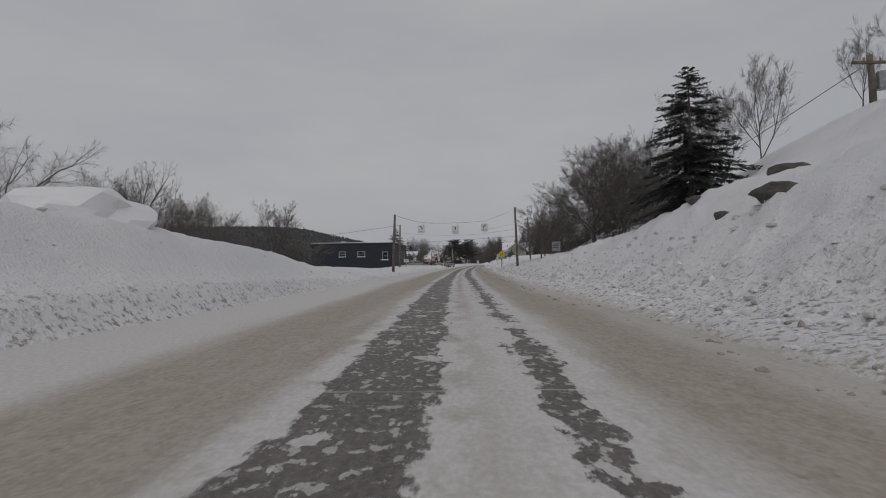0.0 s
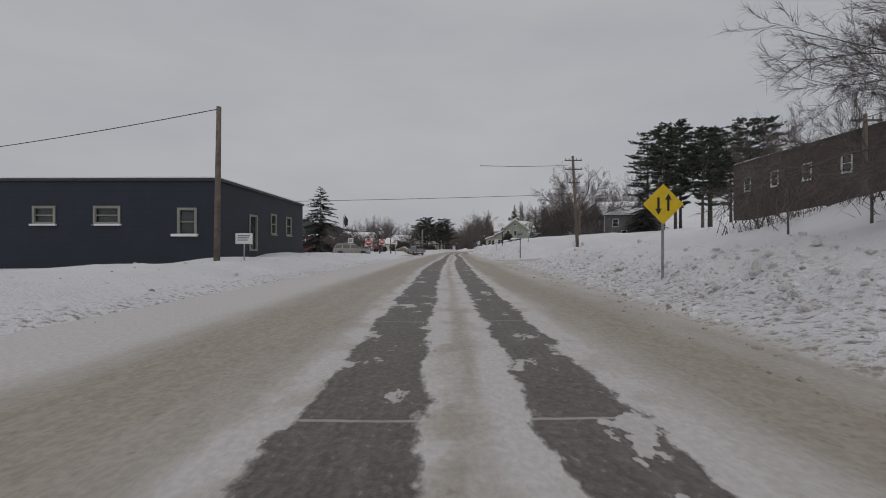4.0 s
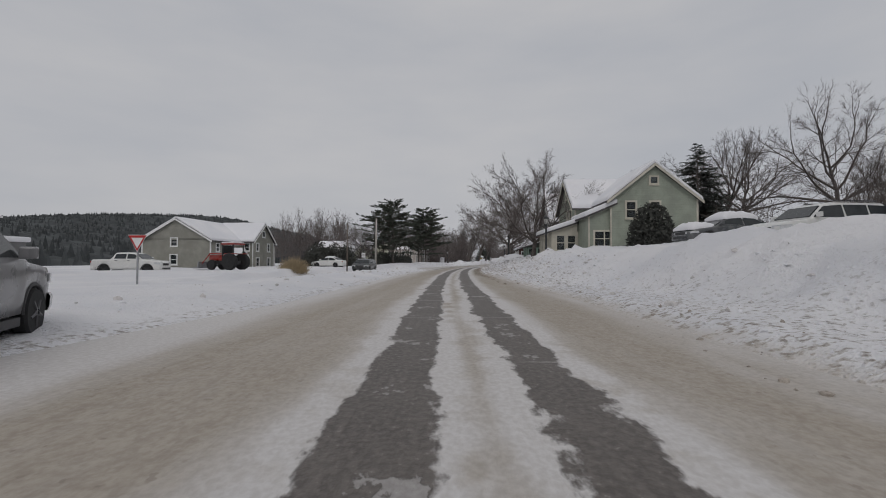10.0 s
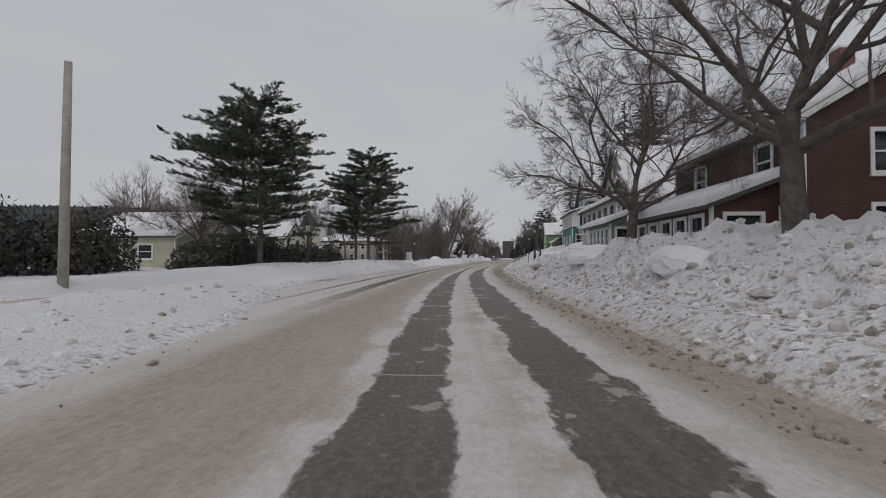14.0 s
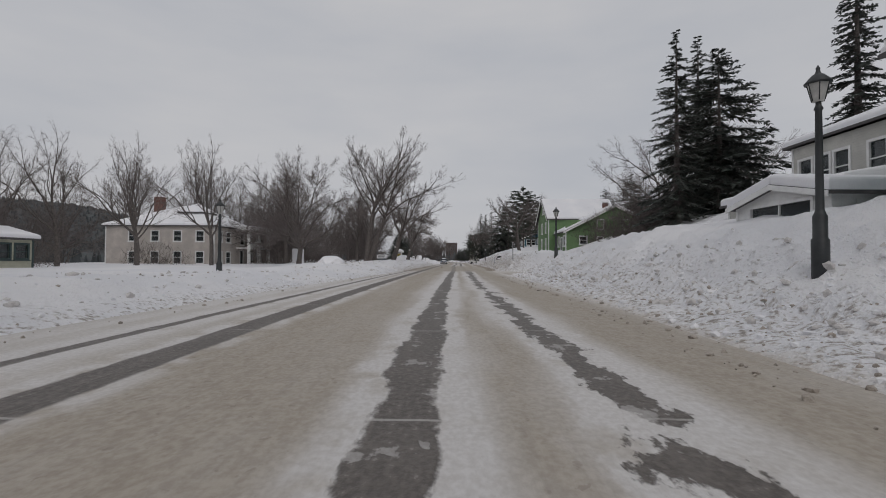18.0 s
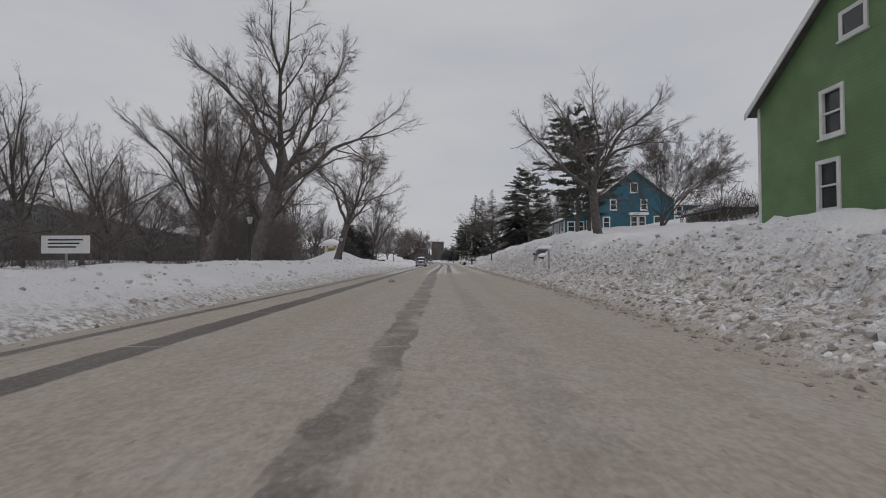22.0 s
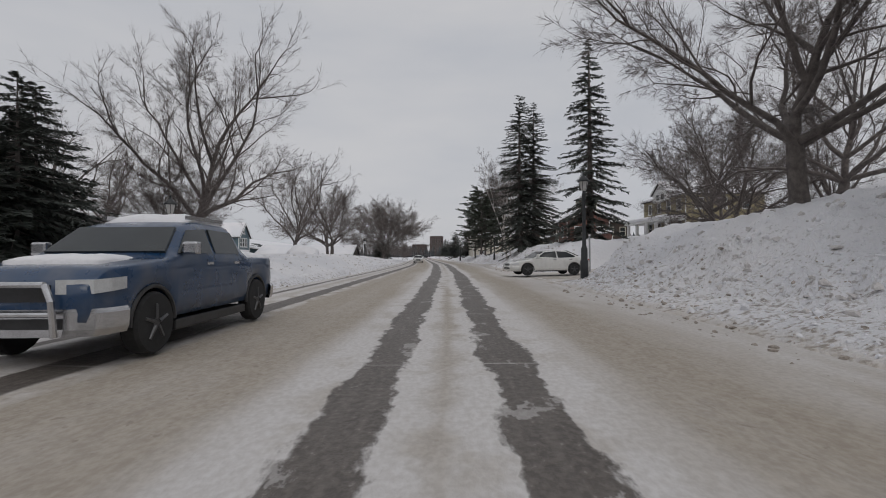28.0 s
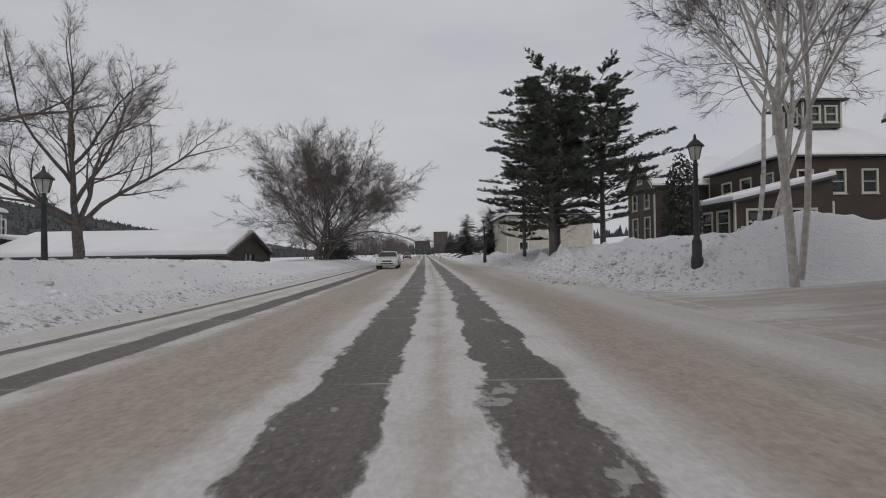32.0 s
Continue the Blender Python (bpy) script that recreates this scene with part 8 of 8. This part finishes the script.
    boxed("sill", (-width * 0.485, width * 0.485, min(wheels) + wheel_r + 0.1, max(wheels) - wheel_r - 0.1, 0.22, 0.36), PLASTIC, body, bevel=0.02)
    for dims in snowy:
        x0, x1, y0, y1, z0, z1 = dims
        bm = bmesh.new()
        rr = random.Random(round(y0 * 100))
        for i in range(11):
            for k in range(11):
                a, b = i / 5 - 1, k / 5 - 1
                h = max(0.0, (1 - abs(a) ** 4) * (1 - abs(b) ** 4)) ** 0.6
                wav = 1 - 0.05 * rr.random()
                bm.verts.new(((x0 + x1) / 2 + (x1 - x0) / 2 * a * wav, (y0 + y1) / 2 + (y1 - y0) / 2 * b * wav, z0 + (z1 - z0) * h * rr.uniform(0.8, 1.1)))
        bm.verts.ensure_lookup_table()
        for i in range(10):
            for k in range(10):
                bm.faces.new([bm.verts[j] for j in (i * 11 + k, i * 11 + 11 + k, i * 11 + 12 + k, i * 11 + k + 1)])
        rim = [e for e in bm.edges if e.is_boundary]
        skirt = bmesh.ops.extrude_edge_only(bm, edges=rim)["geom"]
        for v in skirt:
            if isinstance(v, bmesh.types.BMVert):
                v.co.z -= 0.12
        part("snow_cover", bm, SNOW, ob, smooth_faces=True)
    if rack:
        for g in (-1, 1):
            boxed("roof_rail", (g * width * 0.33 - 0.03, g * width * 0.33 + 0.03, glass["rail"][0], glass["rail"][1], top + 0.02, top + 0.08), CHROME, body)
    if bullbar:
        bm = bmesh.new()
        for g in (-1, 1):
            tube(bm, [(g * 0.55, yf + 0.12, 0.38), (g * 0.55, yf + 0.16, 0.75), (g * 0.45, yf + 0.12, 0.92)], [0.035] * 3, 8)
        tube(bm, [(-0.45, yf + 0.12, 0.92), (0.45, yf + 0.12, 0.92)], [0.035] * 2, 8)
        tube(bm, [(-0.55, yf + 0.15, 0.62), (0.55, yf + 0.15, 0.62)], [0.03] * 2, 8)
        part("bull_bar", bm, CHROME, ob)
    return ob


SEDAN = [(2.32, 0.42), (2.36, 0.68), (2.22, 0.77), (1.95, 0.84), (1.15, 0.95), (0.35, 1.38), (-0.2, 1.45), (-0.95, 1.42), (-1.75, 1.06), (-2.28, 1.02), (-2.36, 0.72), (-2.3, 0.36), (-1.0, 0.24), (1.2, 0.24)]
SEDAN_GLASS = dict(side=[[(0.95, 0.98), (0.38, 1.32), (-0.28, 1.38), (-0.30, 1.0)], [(-0.38, 1.0), (-0.36, 1.38), (-0.95, 1.34), (-1.45, 1.08), (-1.4, 1.03)]],
                   ends=[("windscreen", (1.15, 0.93), (0.35, 1.38)), ("rear_window", (-1.75, 1.06), (-0.95, 1.42))], mirror=0.85, handles=(-0.2, -1.15), rail=(0, 0))
SUV = [(2.35, 0.45), (2.38, 0.75), (2.25, 0.98), (1.25, 1.10), (0.62, 1.62), (0.2, 1.74), (-1.95, 1.72), (-2.30, 1.12), (-2.36, 0.72), (-2.3, 0.42), (-1.0, 0.32), (1.2, 0.32)]
SUV_GLASS = dict(side=[[(1.12, 1.14), (0.62, 1.56), (-0.1, 1.62), (-0.1, 1.14)], [(-0.2, 1.14), (-0.2, 1.62), (-1.1, 1.62), (-1.1, 1.14)], [(-1.2, 1.14), (-1.2, 1.62), (-1.88, 1.60), (-2.1, 1.16)]],
                 ends=[("windscreen", (1.25, 1.10), (0.62, 1.62)), ("rear_window", (-2.30, 1.12), (-1.95, 1.72))], mirror=1.0, handles=(0.05, -0.95), rail=(-1.7, 0.1))
TRUCK = [(2.55, 0.55), (2.60, 0.86), (2.48, 1.10), (1.28, 1.22), (0.70, 1.66), (0.3, 1.76), (-0.80, 1.74), (-1.02, 1.22), (-2.55, 1.20), (-2.60, 0.80), (-2.55, 0.52), (-1.2, 0.42), (1.3, 0.42)]
TRUCK_GLASS = dict(side=[[(1.10, 1.26), (0.68, 1.60), (0.18, 1.64), (0.18, 1.26)], [(0.08, 1.26), (0.08, 1.64), (-0.68, 1.62), (-0.78, 1.26)]],
                   ends=[("windscreen", (1.28, 1.22), (0.70, 1.66)), ("rear_window", (-1.02, 1.22), (-0.80, 1.74))], mirror=1.0, handles=(0.3, -0.62), rail=(-0.75, 0.35))
BEDTRUCK = [(2.55, 0.55), (2.60, 0.86), (2.48, 1.08), (1.30, 1.20), (0.72, 1.66), (0.35, 1.76), (-2.30, 1.74), (-2.56, 1.20), (-2.62, 0.80), (-2.55, 0.50), (-1.2, 0.40), (1.3, 0.40)]
BED_GLASS = dict(side=[[(1.12, 1.24), (0.70, 1.60), (0.1, 1.64), (0.1, 1.24)], [(0.0, 1.24), (0.0, 1.64), (-0.7, 1.64), (-0.7, 1.24)], [(-0.9, 1.26), (-0.9, 1.60), (-2.1, 1.60), (-2.2, 1.26)]],
                 ends=[("windscreen", (1.30, 1.20), (0.72, 1.66)), ("rear_window", (-2.56, 1.20), (-2.30, 1.74))], mirror=1.0, handles=(0.2, -0.6), rail=(0, 0))
SILVER, PICKBLUE, CARWHITE = car_paint("silver_paint", (0.20, 0.20, 0.21)), car_paint("blue_truck_paint", (0.008, 0.040, 0.105)), car_paint("white_car_paint", (0.70, 0.70, 0.68))
TAN, DARKGREEN, MAROONCAR, GREYCAR = car_paint("tan_paint", (0.25, 0.235, 0.215)), car_paint("dark_grey_paint", (0.035, 0.042, 0.045)), car_paint("maroon_paint", (0.055, 0.016, 0.018)), car_paint("grey_paint", (0.10, 0.105, 0.11))
vehicle("pickup_truck", "silver pickup with a cap over its bed, turning off the road", place(147.0, -6.9, 0.02, 24), BEDTRUCK, 1.92, BED_GLASS, SILVER, (1.65, -1.55), 0.38, "truck", cladding=CHROME)
vehicle("pickup_truck", "blue crew-cab pickup with a bull bar and snow on its hood", place(402.4, -4.55, 0.02, 180), TRUCK, 1.9, TRUCK_GLASS, PICKBLUE, (1.65, -1.55), 0.39, "truck", rack=True, bullbar=True, cladding=CHROME,
        snowy=((-0.66, 0.66, -0.78, 0.35, 1.74, 1.90), (-0.62, 0.5, 1.35, 2.2, 1.17, 1.25), (-0.85, 0.85, -2.5, -1.1, 1.19, 1.32)))
vehicle("sedan", "white sedan parked aslant in the ploughed driveway", place(422.9, 6.0, 0.10, 99), SEDAN, 1.82, SEDAN_GLASS, CARWHITE, (1.42, -1.38), 0.33)
vehicle("suv", "tan sport utility vehicle waiting at the verge", place(118.2, -12.8, 0.16, -80), SUV, 1.9, SUV_GLASS, TAN, (1.45, -1.42), 0.36, rack=True)
vehicle("suv", "dark grey vehicle on the far lane behind the median snow", place(196.3, -11.0, 0.04, 180) @ Matrix.Diagonal((1, 1.05, 0.84, 1)), SUV, 1.9, SUV_GLASS, DARKGREEN, (1.45, -1.42), 0.35)
vehicle("suv", "maroon vehicle half buried in the ploughed bank", place(351.6, 8.9, 0.52, 172), SUV, 1.9, SUV_GLASS, MAROONCAR, (1.45, -1.42), 0.35, snowy=((-0.75, 0.75, -1.8, 0.3, 1.744, 2.0), (-0.8, 0.8, 1.2, 2.3, 1.12, 1.3)))
vehicle("sedan", "white car driving far down the street", place(492, -3.6, 0.02, 180), SEDAN, 1.8, SEDAN_GLASS, CARWHITE, (1.42, -1.38), 0.33)
vehicle("sedan", "grey car far down the street", place(560, -4.6, 0.02, 180), SEDAN, 1.8, SEDAN_GLASS, GREYCAR, (1.42, -1.38), 0.33)
vehicle("sedan", "snow-covered car parked beside the hedge", place(206, -18.4, 0.3, 80), SEDAN, 1.8, SEDAN_GLASS, CARWHITE, (1.42, -1.38), 0.33, snowy=((-0.7, 0.7, -0.9, 0.3, 1.42, 1.6),))
vehicle("sedan", "parked car buried under snow in front of a teal house", place(250.6, 8.1, -0.05, 6), SEDAN, 1.8, SEDAN_GLASS, GREYCAR, (1.42, -1.38), 0.33, snowy=((-0.75, 0.75, -1.2, 0.6, 1.42, 1.75), (-0.8, 0.8, 0.9, 2.3, 0.9, 1.2)))
vehicle("sedan", "second parked car sunk in the ploughed snow below a teal house", place(256.4, 8.6, 0.18, -8), SEDAN, 1.8, SEDAN_GLASS, DARKGREEN, (1.42, -1.38), 0.33, snowy=((-0.8, 0.8, -1.3, 0.7, 1.40, 1.8), (-0.8, 0.8, 0.9, 2.3, 0.9, 1.2)))
vehicle("suv", "white vehicle parked above the bank near the sage house", place(160.0, 14.2, 1.75, 96), SUV, 1.9, SUV_GLASS, CARWHITE, (1.45, -1.42), 0.35, rack=True)
vehicle("pickup_truck", "white crew-cab pickup parked across the snowy field", place(178, -25.5, 0.1, -84), TRUCK, 1.9, TRUCK_GLASS, CARWHITE, (1.65, -1.55), 0.39, "truck")
vehicle("sedan", "car under a cap of snow beside the sage house", place(165.4, 13.6, 2.0, 96), SEDAN, 1.8, SEDAN_GLASS, GREYCAR, (1.42, -1.38), 0.33, snowy=((-0.75, 0.75, -1.2, 0.6, 1.42, 1.75), (-0.8, 0.8, 0.9, 2.3, 0.9, 1.2)))
vehicle("sedan", "dark car parked before the mustard house", place(446, 20.5, 1.6, 100), SEDAN, 1.8, SEDAN_GLASS, DARKGREEN, (1.42, -1.38), 0.33, snowy=((-0.75, 0.75, -1.2, 0.6, 1.42, 1.7),))


# ---- red tractor and dry reeds beyond the side road ----
def tractor(m):
    """A tractor with a front loader, parked in the snow."""
    ob = thing("tractor", m, "red tractor with a front loader parked in the snow", "tractor")
    red = car_paint("tractor_red", (0.30, 0.035, 0.025))
    boxed("hood", (-0.38, 0.38, 0.1, 1.75, 0.85, 1.38), red, ob, bevel=0.09)
    boxed("grille", (-0.3, 0.3, 1.74, 1.79, 0.9, 1.28), PLASTIC, ob, bevel=0.02)
    boxed("chassis", (-0.28, 0.28, -1.2, 1.6, 0.5, 0.84), PLASTIC, ob, bevel=0.03)
    for x in (-0.62, 0.62):
        for y in (-1.15, 0.05):
            boxed("cab_post", (x - 0.04, x + 0.04, y - 0.04, y + 0.04, 1.1, 2.25), BLACK, ob)
        boxed("mudguard", (x - 0.2 + 0.14 * (x > 0), x + 0.06 + 0.14 * (x > 0), -1.5, -0.3, 1.42, 1.5), red, ob, bevel=0.03)
    boxed("cab_roof", (-0.72, 0.72, -1.3, 0.2, 2.254, 2.4), red, ob, bevel=0.05)
    boxed("snow_cover", (-0.66, 0.66, -1.24, 0.14, 2.404, 2.52), SNOW, ob, bevel=0.05)
    boxed("windscreen", (-0.58, 0.58, 0.03, 0.05, 1.4, 2.2), CARGLASS, ob)
    for x, y, rad, wide in ((-0.78, -0.9, 0.75, 0.22), (0.78, -0.9, 0.75, 0.22), (-0.66, 1.2, 0.45, 0.15), (0.66, 1.2, 0.45, 0.15)):
        bm = bmesh.new()
        spin(bm, [(rad * 0.55, -wide), (rad * 0.94, -wide), (rad, -wide * 0.6), (rad, wide * 0.6), (rad * 0.94, wide), (rad * 0.55, wide)], 20)
        w = part("wheel", bm, RUBBER, ob)
        w.matrix_local = pose(x, y, rad, 0, 90, 0)
        bm = bmesh.new()
        spin(bm, [(rad * 0.54, -wide * 0.7), (rad * 0.5, -wide * 0.5), (rad * 0.5, wide * 0.5), (rad * 0.54, wide * 0.7)], 16)
        part("rim", bm, SIGNWHITE, w)
    for x in (-0.5, 0.5):
        bm = bmesh.new()
        tube(bm, [(x, 0.2, 1.45), (x, 1.5, 1.5), (x, 2.5, 0.5)], [0.06, 0.06, 0.05], 6)
        part("loader_arm", bm, red, ob)
    bm = bmesh.new()
    prism(bm, [(2.45, 0.15), (3.05, 0.12), (3.1, 0.18), (2.6, 0.3), (2.5, 0.75), (2.42, 0.75)], -0.9, 0.9, "x")
    part("bucket", bm, STEEL, ob)
    return ob


tractor(place(183.5, -20.6, None, 75))
STRAW = varied("dry_reeds", (0.34, 0.27, 0.17), 0.9, 0.3, 2.0)
foliage("reeds", "tall straw-coloured dry reeds standing in the snow", [(181 + i * 1.3, -13.6 - 0.5 * i, 0.1, 1.3, 1.1, 0.9) for i in range(4)], 5000, 0.7, STRAW, 55, "dry reeds", "stuff", True)
